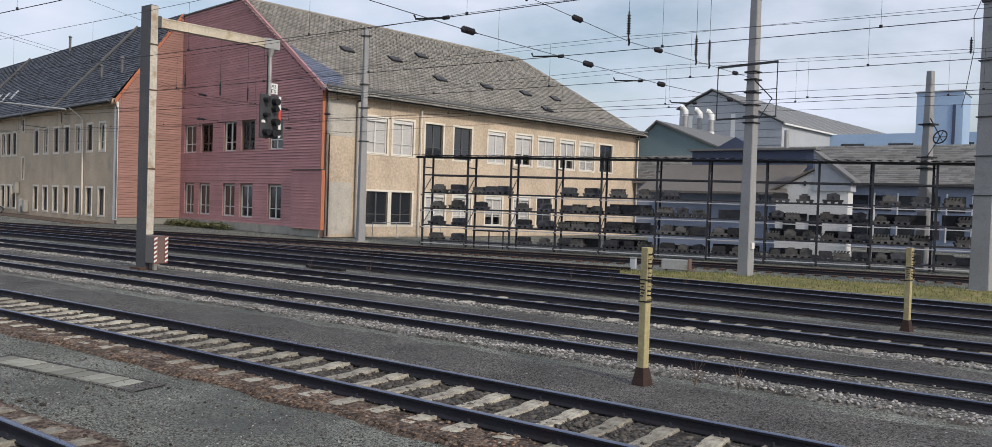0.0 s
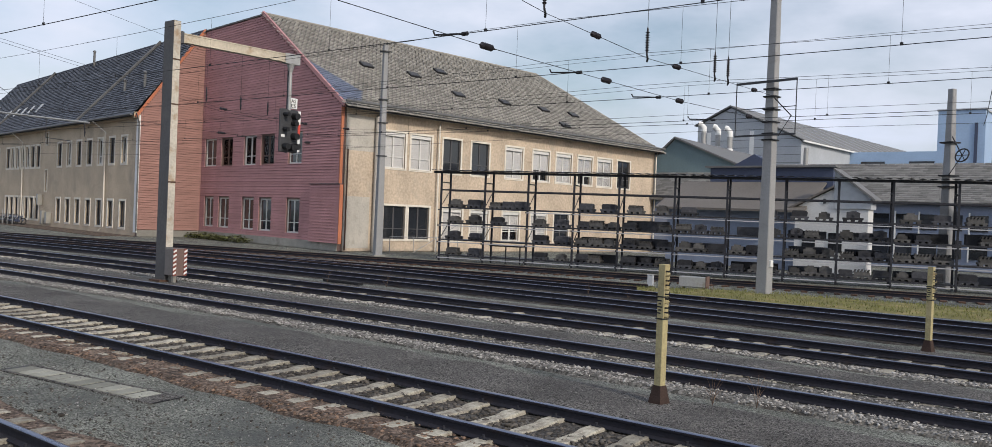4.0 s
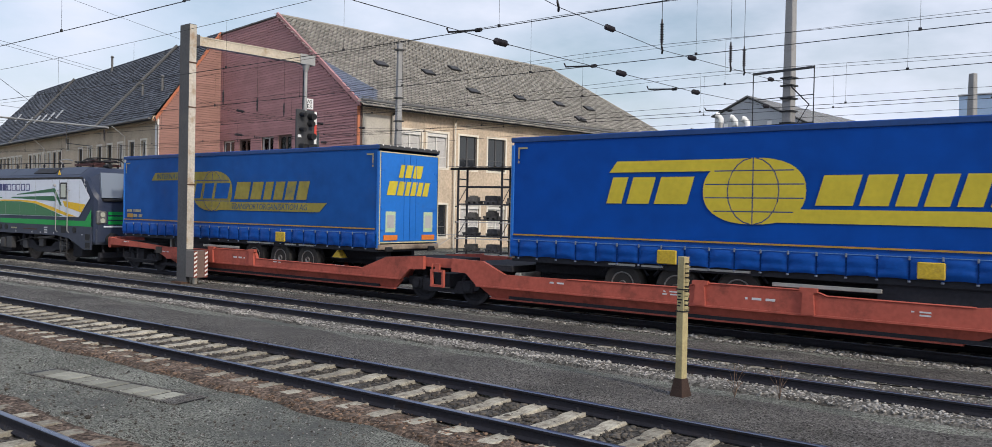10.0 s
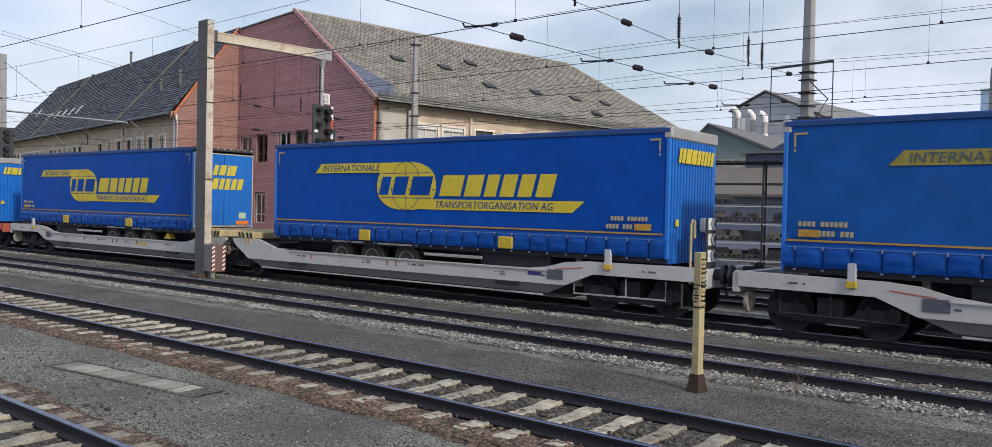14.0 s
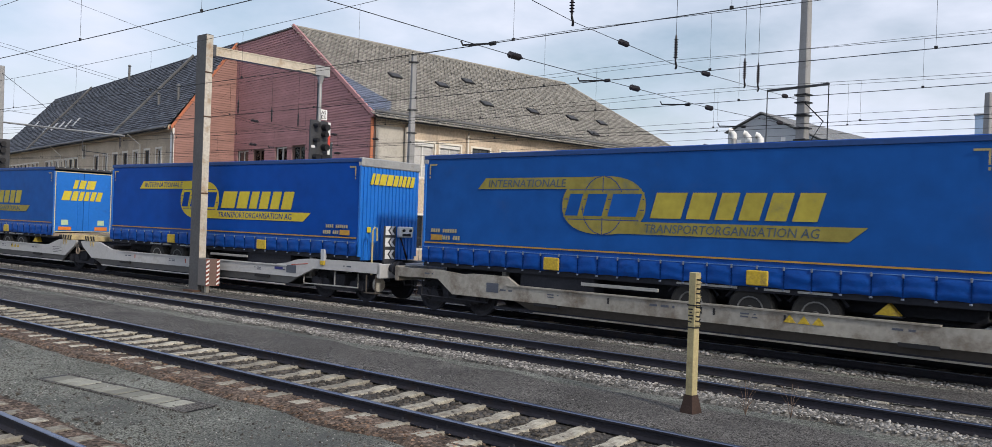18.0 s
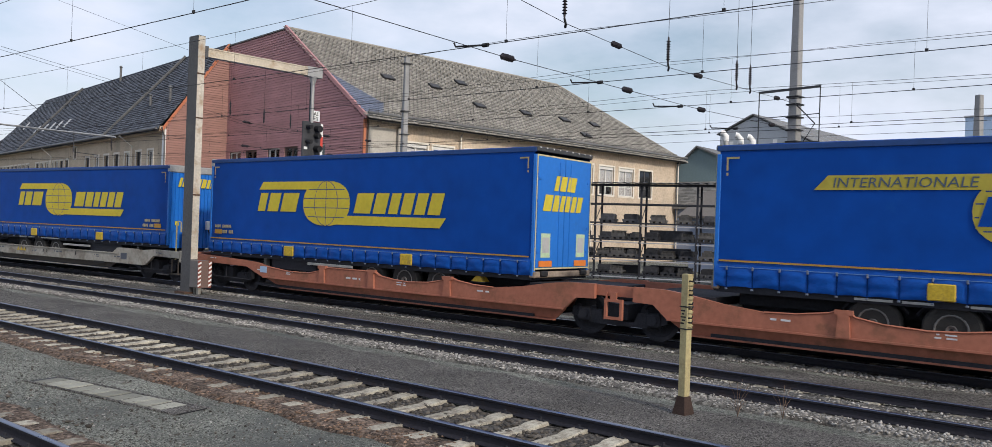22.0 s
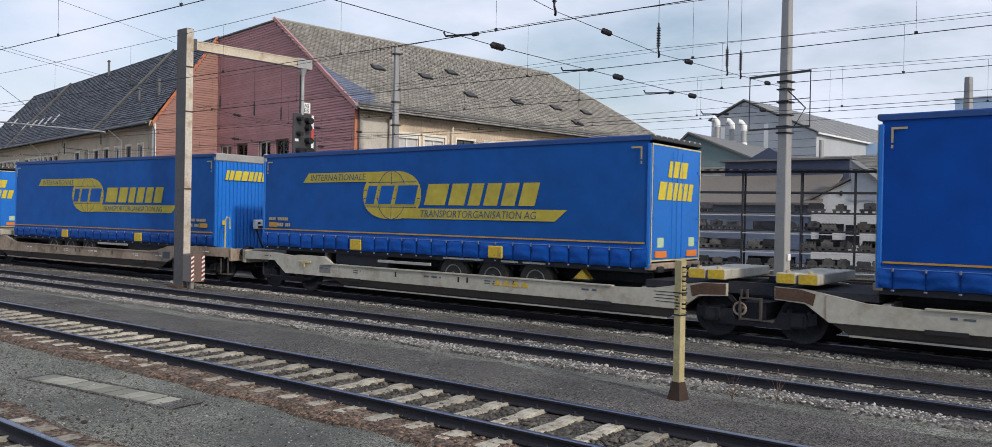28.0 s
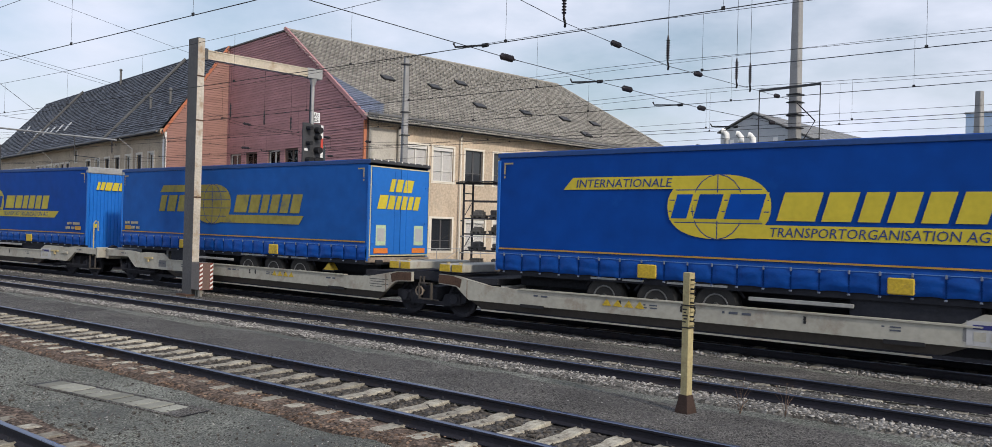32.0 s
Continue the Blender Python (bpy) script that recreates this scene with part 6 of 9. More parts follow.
    part("roof_tiles", slate_slope((-38, 69.9, 5.12), (1, 0, 0), sl, 63, sl.length, 0.6, 0.36, None, 8, 0.007), M_FARTILE, f, "pale roof tiles", kind="stuff")
    for i in range(18):
        xx = -20 + i * 1.7
        if not -20 < xx < 12:
            continue
        part("window", Geo().box(xx, xx + 1.2, 70.40, 70.49, 0.9, 2.3), M_GLASS, f)
        w = part("window", Geo().box(xx, xx + 1.2, 70.40, 70.49, 3.0, 4.2), M_GLASS, f)
        part("frame", Geo().box(xx - 0.1, xx, 70.38, 70.49, 0.7, 4.4), M_WHITE, w)
    s = thing("spiral_duct", "tall grey ribbed duct beside the hall", "duct", "far buildings")
    part("pipe", Geo().cyl((-8.3, 52, 0), (-8.3, 52, 5.0), 0.28, n=12), M_DARKGREY, s, smooth=40)
    part("rib", Geo().lathe([(0.28, 0.1 + 0)] + [(0.34 if k % 2 else 0.29, 0.1 + k * 0.12) for k in range(40)], 12, Matrix.Translation((-8.3, 52, 0))), M_DARKGREY, s)
    o = thing("container", "dark shipping container beyond the rack", "container", m=pose(-6.0, 56, 0))
    part("body", Geo().cbox(0, 3.0, 0, 6, 0, 2.6, 0.03), M_RED, o, "red container body")
    part("roof", Geo().box(-0.05, 3.05, -0.05, 6.05, 2.6, 2.72), M_NAVY, o)


# ================= train =================
def run(t):
    """How far the train has gone along the track at t seconds."""
    return -(11.45 * t - 0.0065 * t * t)


def on_track(s, half):
    """The pose of a vehicle whose middle is at s and whose ends ride half its length away."""
    yc = TRACKS["d"]
    a, b = Vector((s - half, yc + bend(s - half), 0)), Vector((s + half, yc + bend(s + half), 0))
    mid = (a + b) / 2
    return pose(mid.x, mid.y, 0, 0, 0, math.degrees(math.atan2(b.y - a.y, b.x - a.x)))


SPIN = []
Y0 = -1.275


def slab(pts, y, t=0.006):
    """A flat print or panel on the camera's side of a vehicle."""
    return Geo().prism(pts, y - t, y, "y")


def slant(x0, x1, z0, z1, k=0.28):
    s = (z1 - z0) * k
    return [(x0, z0), (x1 - s, z0), (x1, z1), (x0 + s, z1)]


THREE, SIX, NINE = (0.80, 1.05, 1.40), (1.45, 1.12, 0.86, 0.95, 0.92, 1.02), (0.80, 1.05, 1.55, 1.45, 1.12, 0.86, 0.95, 0.92, 1.02)


def blocks(parent, name, x0, x1, z0, z1, widths, y, material, label, gap=0.10, at=None, grow=0.0):
    """A brand name drawn as a row of plain slanted blocks of the given widths."""
    k = (x1 - x0 - 0.28 * (z1 - z0)) / sum(widths)
    x = x0
    for w in widths:
        a, b = x - grow, x + w * k + 0.28 * (z1 - z0) - gap * k + grow
        x += w * k
        o = part(name, slab(slant(a, b, z0 - grow, z1 + grow), y, 0.003), material, parent, label)
        if at is not None:
            o.matrix_basis = at


def globe(parent, cx, cz, rx, rz, y, material, lines):
    n = 36
    pts = []
    for i in range(n):
        a = 2 * math.pi * i / n
        c, s = math.cos(a), math.sin(a)
        pts.append((cx + rx * math.copysign(abs(c) ** 0.85, c), cz + rz * math.copysign(abs(s) ** 0.85, s)))
    em = part("emblem", slab(pts, y, 0.003), material, parent, "yellow globe emblem")
    yy = y - 0.003
    thin = Matrix.Translation((0, yy, 0)) @ Matrix.Diagonal((1, 0.2, 1, 1)) @ Matrix.Translation((0, -yy, 0))
    for k in (-0.5, 0.0, 0.5):
        part("emblem_line", Geo().tube([(cx + k * rx * math.cos(t), yy, cz + rz * math.sin(t)) for t in np.linspace(-1.5, 1.5, 11)], 0.012, 4, thin), M_LOGOBLUE, em)
    for zz in lines:
        hw = rx * math.sqrt(max(0, 1 - (zz / rz) ** 2)) * 0.98
        part("emblem_line", Geo().tube([(cx - hw, yy, cz + zz), (cx + hw, yy, cz + zz)], 0.012, 4, thin), M_LOGOBLUE, em)
    return em


WORDS = {}


def word(parent, body, x, z, w, h, y, material, label):
    key = (body, round(w, 2), round(h, 2), material.name)
    if key not in WORDS:
        WORDS[key] = text_mesh(body, h, w, material, 0.003, 0.15)
    o = part("lettering", WORDS[key], material, parent, label)
    o.location = (x, y - 0.004, z)
    return o


LT = 13.9
TOP, LOW, SKIRT = 4.44, 1.52, 2.04
SHARED = {}


def shared(key, make):
    if key not in SHARED:
        SHARED[key] = make()
    return SHARED[key]


def tarp_side(y, seed):
    """The curtain side, slightly slack between its posts."""
    g = Geo()
    nx, nz = 56, 12
    sgn = -1 if y < 0 else 1
    for i in range(nx + 1):
        for k in range(nz + 1):
            x = 0.06 + (LT - 0.12) * i / nx
            z = SKIRT + (TOP - 0.10 - SKIRT) * k / nz
            d = 0.009 * noise.noise((x * 0.55, z * 0.8, seed)) + 0.005 * noise.noise((x * 2.3, z * 0.6, seed + 7)) - 0.007 * max(0.0, 1 - abs((x - 0.3) % 2.2 - 1.1) / 0.12)
            edge = min(1, 4 * min(i, nx - i) / nx, 3 * min(k, nz - k) / nz + 0.2)
            g.v.append((x, y + sgn * (d * edge - 0.014), z))
    g.f = [(i * (nz + 1) + k, (i + 1) * (nz + 1) + k, (i + 1) * (nz + 1) + k + 1, i * (nz + 1) + k + 1) for i in range(nx) for k in range(nz)]
    return g


STRAP = 0.548


def skirt_side(y, seed):
    """The strapped lower hem: drawn tight at the straps, bulging between them, with sagging folds."""
    g = Geo()
    nx, nz = 250, 12
    sgn = -1 if y < 0 else 1
    for i in range(nx + 1):
        for k in range(nz + 1):
            x = 0.06 + (LT - 0.12) * i / nx
            t = k / nz
            u = abs(math.sin(math.pi * (x - 0.30) / STRAP))
            sag = 0.018 * (u - 0.4) + 0.022 * noise.noise((x * 0.7, 0, seed))
            z = LOW + sag * (1 - t) + (SKIRT - LOW) * t
            # smooth above the tie line, swelling below it
            s_ = max(0.0, min(1.0, (0.80 - t) / 0.80))
            bulge = 0.052 * u ** 0.55 * math.sin(math.pi * min(1.0, 0.12 + 0.88 * s_)) ** 0.8 if s_ > 0 else 0.0
            fold = 0.016 * noise.noise((x * 1.6 + 1.2 * t, t * 5.0, seed)) + 0.010 * noise.noise((x * 7.0, t * 2.0 + x, seed)) + 0.010 * math.sin(t * 13.0 + 3.0 * noise.noise((x * 1.1, 0, seed)))
            g.v.append((x, y + sgn * (bulge + fold * (0.25 + 0.75 * s_) + 0.006), z))
    g.f = [(i * (nz + 1) + k, (i + 1) * (nz + 1) + k, (i + 1) * (nz + 1) + k + 1, i * (nz + 1) + k + 1) for i in range(nx) for k in range(nz)]
    return g


def road_wheel(parent, x, y):
    prof = [(0.0, -0.14), (0.30, -0.14), (0.46, -0.15), (0.50, -0.10), (0.50, 0.10), (0.46, 0.15), (0.30, 0.14), (0.0, 0.14)]
    m = Matrix.Rotation(radians(90), 4, "X")
    w = new("wheel", shared("tyre", lambda: Geo().lathe(prof, 22, m).mesh("tyre", M_TYRE, 40)))
    w.parent = parent
    w.location = (x, y, 1.02)
    r = new("rim", shared("rim", lambda: Geo().lathe([(0.0, 0.12), (0.09, 0.17), (0.10, 0.12), (0.22, 0.10), (0.27, 0.155), (0.29, 0.155), (0.29, 0.10)], 18, m).mesh("rim", M_RIM, 40)))
    r.parent = w
    return w


def studs(x, s):
    """A row of small pale studs across the rear header."""
    g = Geo()
    for i in range(9):
        y = Y0 + 0.12 + i * (-2 * Y0 - 0.24) / 8
        g.box(min(x, x - s * 0.03), max(x, x - s * 0.03), y - 0.018, y + 0.018, TOP - 0.015, TOP + 0.025)
    return g


def trailer(kind, rear_right, faded, label, seed):
    """A curtain-sided semi-trailer; its camera side is -y, and it starts at x = 0."""
    t = thing("semi_trailer", label, "semi-trailer", "semi-trailers on the train")
    logo = M_LOGO_F if faded > 0.6 else M_LOGO_M if faded > 0.35 else M_LOGO
    tarp = M_TARP_F if faded > 0.45 else M_TARP
    words = M_LOGO_F if faded > 0.75 else M_LOGO_M if faded > 0.35 else M_LOGO
    letters = M_LETTER_F if faded > 0.35 else M_LOGOBLUE
    for y in (Y0, -Y0):
        tag = (round(y), seed % 4)
        part("curtain", shared(("tarp", tarp.name) + tag, lambda: tarp_side(y, seed % 4 + y).mesh("curtain", tarp, 60)), tarp, t, "blue tarpaulin curtain")
        part("skirt", shared(("skirt",) + tag, lambda: skirt_side(y, seed % 4 + y).mesh("skirt", M_TARP_LOW, 60)), M_TARP_LOW, t, "blue strapped curtain hem")
    part("roof", shared("roof", lambda: Geo().cbox(0.02, LT - 0.02, Y0 + 0.02, -Y0 - 0.02, TOP - 0.05, TOP + 0.02, 0.02).mesh("roof", M_TARP)), M_TARP, t, "blue tarpaulin roof")
    for y in (Y0 - 0.012, -Y0 - 0.03):
        part("roof_rail", shared(("rail", y), lambda: Geo().cbox(0.0, LT, y, y + 0.045, TOP - 0.11, TOP + 0.005, 0.01).mesh("roof_rail", M_GREYRAIL)), M_GREYRAIL, t, "blue-grey roof rail")
    part("load_floor", shared("floor", lambda: Geo().box(0.05, LT - 0.05, Y0 + 0.05, -Y0 - 0.05, LOW - 0.12, LOW + 0.05).mesh("load_floor", M_CHASSIS)), M_CHASSIS, t, "dark trailer floor")
    for y in (Y0, -Y0 - 0.09):
        for x in (0.0, LT - 0.09):
            part("corner_post", shared(("post", x, y), lambda: Geo().cbox(x, x + 0.09, y - 0.008, y + 0.098, LOW - 0.02, TOP - 0.17, 0.012).mesh("corner_post", M_BLUEDOOR)), M_BLUEDOOR, t, "blue corner post")
    yp = Y0 - 0.036
    # straps with buckles along the hem, and the thin tie line that joins them
    for i in range(25):
        x = 0.30 + i * STRAP
        s = part("strap", shared("strap", lambda: Geo().box(-0.015, 0.015, Y0 - 0.034, Y0 - 0.026, LOW - 0.03, SKIRT - 0.10).mesh("strap", M_STRAP)), M_STRAP, t)
        s.location = (x, 0, 0)
        part("buckle", shared("buckle", lambda: Geo().cbox(-0.018, 0.018, Y0 - 0.056, Y0 - 0.034, SKIRT - 0.17, SKIRT - 0.09, 0.006).mesh("buckle", M_BUCKLE)), M_BUCKLE, s)
        part("hook", shared("hook", lambda: Geo().cbox(-0.026, 0.026, Y0 - 0.058, Y0 - 0.03, LOW - 0.055, LOW - 0.02, 0.006).mesh("hook", M_BUCKLE)), M_BUCKLE, s)
    part("tie_line", shared("tie", lambda: Geo().box(0.14, LT - 0.14, Y0 - 0.046, Y0 - 0.036, SKIRT - 0.115, SKIRT - 0.102).mesh("tie_line", M_TIE)), M_TIE, t, "pale blue tie line")
    part("yellow_band", shared("band", lambda: slab([(0.12, SKIRT + 0.0), (LT - 0.12, SKIRT + 0.0), (LT - 0.12, SKIRT + 0.036), (0.12, SKIRT + 0.036)], Y0 - 0.022).mesh("yellow_band", M_YLINE)), M_YLINE, t, "thin yellow reflective band")
    for x in ((4.05, 9.2) if not rear_right else (4.25, 9.4)):
        part("strap_pocket", shared(("pocket", x), lambda: Geo().cbox(x, x + 0.46, Y0 - 0.085, Y0 - 0.03, LOW + 0.02, LOW + 0.33, 0.02).mesh("strap_pocket", M_YBOX)), M_YBOX, t, "yellow lifting pocket")
    for x, sg in ((0.22, 1), (LT - 0.22, -1)):
        part("corner_mark", shared(("mark", x), lambda: slab([(x, TOP - 0.52), (x + sg * 0.035, TOP - 0.52), (x + sg * 0.035, TOP - 0.275), (x + sg * 0.27, TOP - 0.275), (x + sg * 0.27, TOP - 0.235), (x, TOP - 0.235)][::sg], Y0 - 0.016).mesh("corner_mark", M_CORNER)), M_CORNER, t, "pale yellow reflective corner mark")
        part("corner_mark", shared(("dash", x), lambda: slab([(x, TOP - 0.62), (x + sg * 0.035, TOP - 0.62), (x + sg * 0.035, TOP - 0.56), (x, TOP - 0.56)][::sg], Y0 - 0.016).mesh("corner_mark", M_CORNER)), M_CORNER, t)
    # identification codes drawn as bars
    bx = 12.45 if not rear_right else 0.35
    d0 = 0.0 if not rear_right else 0.5
    for x0, n, z, hh, mm in ((0.0, 11, 2.34, 0.10, M_CODE), (-0.12 + d0, 8, 2.15, 0.11, M_CODE)):
        for i in range(n):
            if i == 4:
                continue
            a = bx + x0 + i * 0.088
            part("code_bar", shared(("code", hh), lambda: slab([(0, 0), (0.066, 0), (0.066, hh), (0, hh)], Y0 - 0.02, 0.004).mesh("code_bar", mm)), mm, t).location = (a, 0, z)
    a = bx + (0.62 if not rear_right else 0.0)
    part("code_plate", slab([(a, 2.13), (a + 0.42, 2.13), (a + 0.42, 2.28), (a, 2.28)], Y0 - 0.02, 0.005), M_YLINE, t, "small orange-yellow plate")
    yl = Y0 - 0.001
    if kind == "A":
        part("upper_flash", slab([(2.0, 3.52), (5.9, 3.52), (5.9, 3.80), (2.26, 3.80)], yl, 0.003), logo, t, "yellow upper flash")
        globe(t, 5.85, 3.135, 1.14, 0.68, yl - 0.0035, logo, (-0.34, -0.1, 0.14, 0.36))
        part("lower_flash", slab([(6.3, 2.49), (11.38, 2.49), (11.72, 2.77), (6.0, 2.77)], yl, 0.003), logo, t, "yellow lower flash")
        blocks(t, "brand_outline", 4.80, 7.05, 2.88, 3.40, THREE, yl - 0.0105, logo, "yellow rim of the brand blocks", 0.20, grow=0.035)
        blocks(t, "brand_block", 4.80, 7.05, 2.88, 3.40, THREE, yl - 0.0145, tarp, "brand name drawn as plain blue blocks", 0.24)
        blocks(t, "brand_block", 7.1, 11.05, 2.86, 3.43, SIX, yl, words, "brand name drawn as plain yellow blocks", 0.20)
        if faded < 0.9:
            word(t, "INTERNATIONALE", 2.36, 3.565, 2.45, 0.19, yl - 0.002, letters, "dark blue lettering")
            word(t, "TRANSPORTORGANISATION AG", 6.98, 2.535, 3.85, 0.19, yl - 0.002, letters, "dark blue lettering")
    else:
        part("upper_flash", slab([(2.78, 3.55), (6.1, 3.55), (6.1, 3.80), (2.98, 3.80)], yl, 0.003), logo, t, "yellow upper flash")
        globe(t, 6.12, 3.13, 1.07, 0.68, yl - 0.0035, logo, (-0.42, -0.14, 0.14, 0.42))
        part("lower_flash", slab([(6.3, 2.50), (10.78, 2.50), (11.0, 2.77), (6.1, 2.77)], yl, 0.003), logo, t, "yellow lower flash")
        blocks(t, "brand_block", 2.72, 4.98, 2.85, 3.44, THREE, yl, logo, "brand name drawn as plain yellow blocks", 0.20)
        blocks(t, "brand_block", 7.36, 11.05, 2.85, 3.44, SIX, yl, logo, "brand name drawn as plain yellow blocks", 0.20)
    # ends: doors at the rear, ribbed wall at the front
    xr, xf, s = (LT, 0.0, 1) if rear_right else (0.0, LT, -1)

    def end_box(xa, xb, y0, y1, z0, z1):
        return Geo().box(min(xa, xb), max(xa, xb), y0, y1, z0, z1)

    for ya, yb in ((Y0 + 0.09, -0.012), (0.012, -Y0 - 0.09)):
        d = part("door", end_box(xr - s * 0.06, xr + s * 0.012, ya, yb, LOW + 0.17, TOP - 0.2), M_BLUEDOOR, t, "bright blue rear door")
        for z in (LOW + 0.5, 2.6, 3.7):
            part("hinge", end_box(xr + s * 0.012, xr + s * 0.03, ya + 0.0 if ya < 0 else yb - 0.12, ya + 0.12 if ya < 0 else yb, z, z + 0.05), M_BLUEDOOR, d)
        part("locking_bar", Geo().cyl((xr + s * 0.018, (ya + yb) / 2 + (0.35 if ya < 0 else -0.35), LOW + 0.2), (xr + s * 0.018, (ya + yb) / 2 + (0.35 if ya < 0 else -0.35), TOP - 0.3), 0.012, n=6), M_BLUEDOOR, d)
    for ya, yb, za, zb in ((Y0 + 0.02, Y0 + 0.055, LOW + 0.1, TOP - 0.16), (-Y0 - 0.055, -Y0 - 0.02, LOW + 0.1, TOP - 0.16), (Y0 + 0.055, -Y0 - 0.055, TOP - 0.20, TOP - 0.165), (Y0 + 0.055, -Y0 - 0.055, LOW + 0.13, LOW + 0.165)):
        part("frame_edge", end_box(xr + s * 0.013, xr + s * 0.019, ya, yb, za, zb), M_EDGE, t, "pale reflective frame edge")
    part("header", Geo().cbox(min(xr - s * 0.1, xr + s * 0.03), max(xr - s * 0.1, xr + s * 0.03), Y0, -Y0, TOP - 0.09, TOP + 0.02, 0.015), M_DARKGREY, t, "dark rubber header rail")
    part("header_studs", studs(xr + s * 0.034, s), M_WHITE, t, "pale studs on the header")
    flip = Matrix.Translation((xr + s * 0.022, 0, 0)) @ Matrix.Rotation(radians(90 * s), 4, "Z")
    blocks(t, "brand_block", -0.50, 0.62, 3.55, 3.93, THREE, 0, M_LOGO, "brand name drawn as plain yellow blocks", 0.22, at=flip)
    blocks(t, "brand_block", -0.98, 0.92, 3.03, 3.44, SIX, 0, M_LOGO, "brand name drawn as plain yellow blocks", 0.22, at=flip)
    for y in (-0.80, 0.80):
        part("reflector", end_box(xr + s * 0.02, xr + s * 0.035, y - 0.28, y + 0.28, LOW + 0.21, LOW + 0.36), M_ORANGEREF, t, "orange rear marking")
        tall = seed in (0, 8, 14)
        st = part("sticker", end_box(xr + s * 0.014, xr + s * 0.02, y - (0.2 if tall else 0.15), y + (0.2 if tall else 0.15), LOW + 0.44, LOW + (1.04 if tall else 0.66)), M_STICKER, t, "green and white sticker")
        if tall:
            part("sticker_field", end_box(xr + s * 0.021, xr + s * 0.024, y - 0.15, y + 0.15, LOW + 0.56, LOW + 0.94), M_W_GREY, st, "pale field of the sticker")
    part("underrun_bar", Geo().cbox(min(xr - s * 0.25, xr - s * 0.1), max(xr - s * 0.25, xr - s * 0.1), Y0 + 0.1, -Y0 - 0.1, 0.95, 1.10, 0.02), M_GALV, t, "steel underrun bar")
    part("rear_bumper", Geo().cbox(min(xr - s * 0.12, xr + s * 0.05), max(xr - s * 0.12, xr + s * 0.05), Y0, -Y0, LOW - 0.06, LOW + 0.09, 0.02), M_W_BROWN, t, "dirty rear sill beam")
    for y in (-0.9, 0.9):
        part("ramp_buffer", Geo().cbox(min(xr, xr + s * 0.11), max(xr, xr + s * 0.11), y - 0.14, y + 0.14, LOW - 0.12, LOW + 0.02, 0.02), M_BLACK, t, "black rubber ramp buffer")
    for xa, xb in ((2.8, 3.47), (3.63, 4.15), (4.73, 6.1)):
        part("rave_strip", Geo().box(*sorted((LT - xa, LT - xb) if rear_right else (xa, xb)), Y0 + 0.02, Y0 + 0.05, LOW - 0.075, LOW - 0.03), M_GALV, t, "pale strip under the skirt")
    # front wall
    g = Geo()
    prof, n = [], 15
    for i in range(n):
        y = Y0 + 0.1 + (2 * -Y0 - 0.2) * i / n
        w = (2 * -Y0 - 0.2) / n
        prof += [(y, 0.0), (y + w * 0.5, 0.0), (y + w * 0.55, 0.03), (y + w * 0.95, 0.03)]
    pts = [(xf - s * (0.02 - d), y) for y, d in prof] + [(xf + s * 0.08, -Y0 - 0.1), (xf + s * 0.08, Y0 + 0.1)]
    part("front_wall", Geo().prism(pts, LOW - 0.12, TOP - 0.18, "z"), M_BLUEDOOR, t, "ribbed bright blue front wall")
    part("front_header", Geo().cbox(min(xf + s * 0.15, xf - s * 0.05), max(xf + s * 0.15, xf - s * 0.05), Y0 - 0.01, -Y0 + 0.01, TOP - 0.24, TOP + 0.03, 0.03), M_GALV, t, "pale front header rail")
    ff = Matrix.Translation((xf - s * 0.055, 0, 0)) @ Matrix.Rotation(radians(-90 * s), 4, "Z")
    blocks(t, "brand_block", -0.95, 1.1, 3.68, 4.02, NINE, 0, M_LOGO, "brand name drawn as plain yellow blocks", 0.22, at=ff)
    part("coupling_box", Geo().cbox(min(xf - s * 0.06, xf - s * 0.22), max(xf - s * 0.06, xf - s * 0.22), 0.25, 0.85, LOW + 0.58, LOW + 0.92, 0.03), M_WHITE, t, "white hose coupling box")
    part("coupling_heads", Geo().cyl((xf - s * 0.22, 0.40, LOW + 0.80), (xf - s * 0.27, 0.40, LOW + 0.80), 0.045, n=8).cyl((xf - s * 0.22, 0.70, LOW + 0.80), (xf - s * 0.27, 0.70, LOW + 0.80), 0.045, n=8).box(min(xf - s * 0.221, xf - s * 0.226), max(xf - s * 0.221, xf - s * 0.226), 0.36, 0.74, LOW + 0.62, LOW + 0.70), M_BLACK, t, "black hose couplings")
    part("hose", Geo().tube([(xf - s * 0.15, 0.35, LOW + 0.58), (xf - s * 0.25, 0.45, LOW + 0.15), (xf - s * 0.12, 0.7, LOW - 0.1)], 0.03, 6), M_BLACK, t, "black hose")
    for yy, zz in ((-0.95, LOW + 0.72), (0.95, LOW + 0.75)):
        part("plate", Geo().box(min(xf - s * 0.056, xf - s * 0.062), max(xf - s * 0.056, xf - s * 0.062), yy - 0.08, yy + 0.08, zz, zz + 0.16), M_LOGO, t, "small yellow plate")
    # running gear and chassis
    for y in (-0.5, 0.5):
        part("chassis_beam", shared(("beam", y), lambda: Geo().box(0.3, LT - 0.3, y - 0.06, y + 0.06, 1.12, LOW - 0.1).mesh("chassis_beam", M_CHASSIS)), M_CHASSIS, t)
    wx = (8.1, 9.43, 10.76) if rear_right else (LT - 10.78, LT - 9.47, LT - 8.08)
    for x in wx:
        for y in (-1.02, 1.02):
            road_wheel(t, x, y)
        part("axle", Geo().cyl((x, -0.9, 1.02), (x, 0.9, 1.02), 0.07, n=8), M_CHASSIS, t)
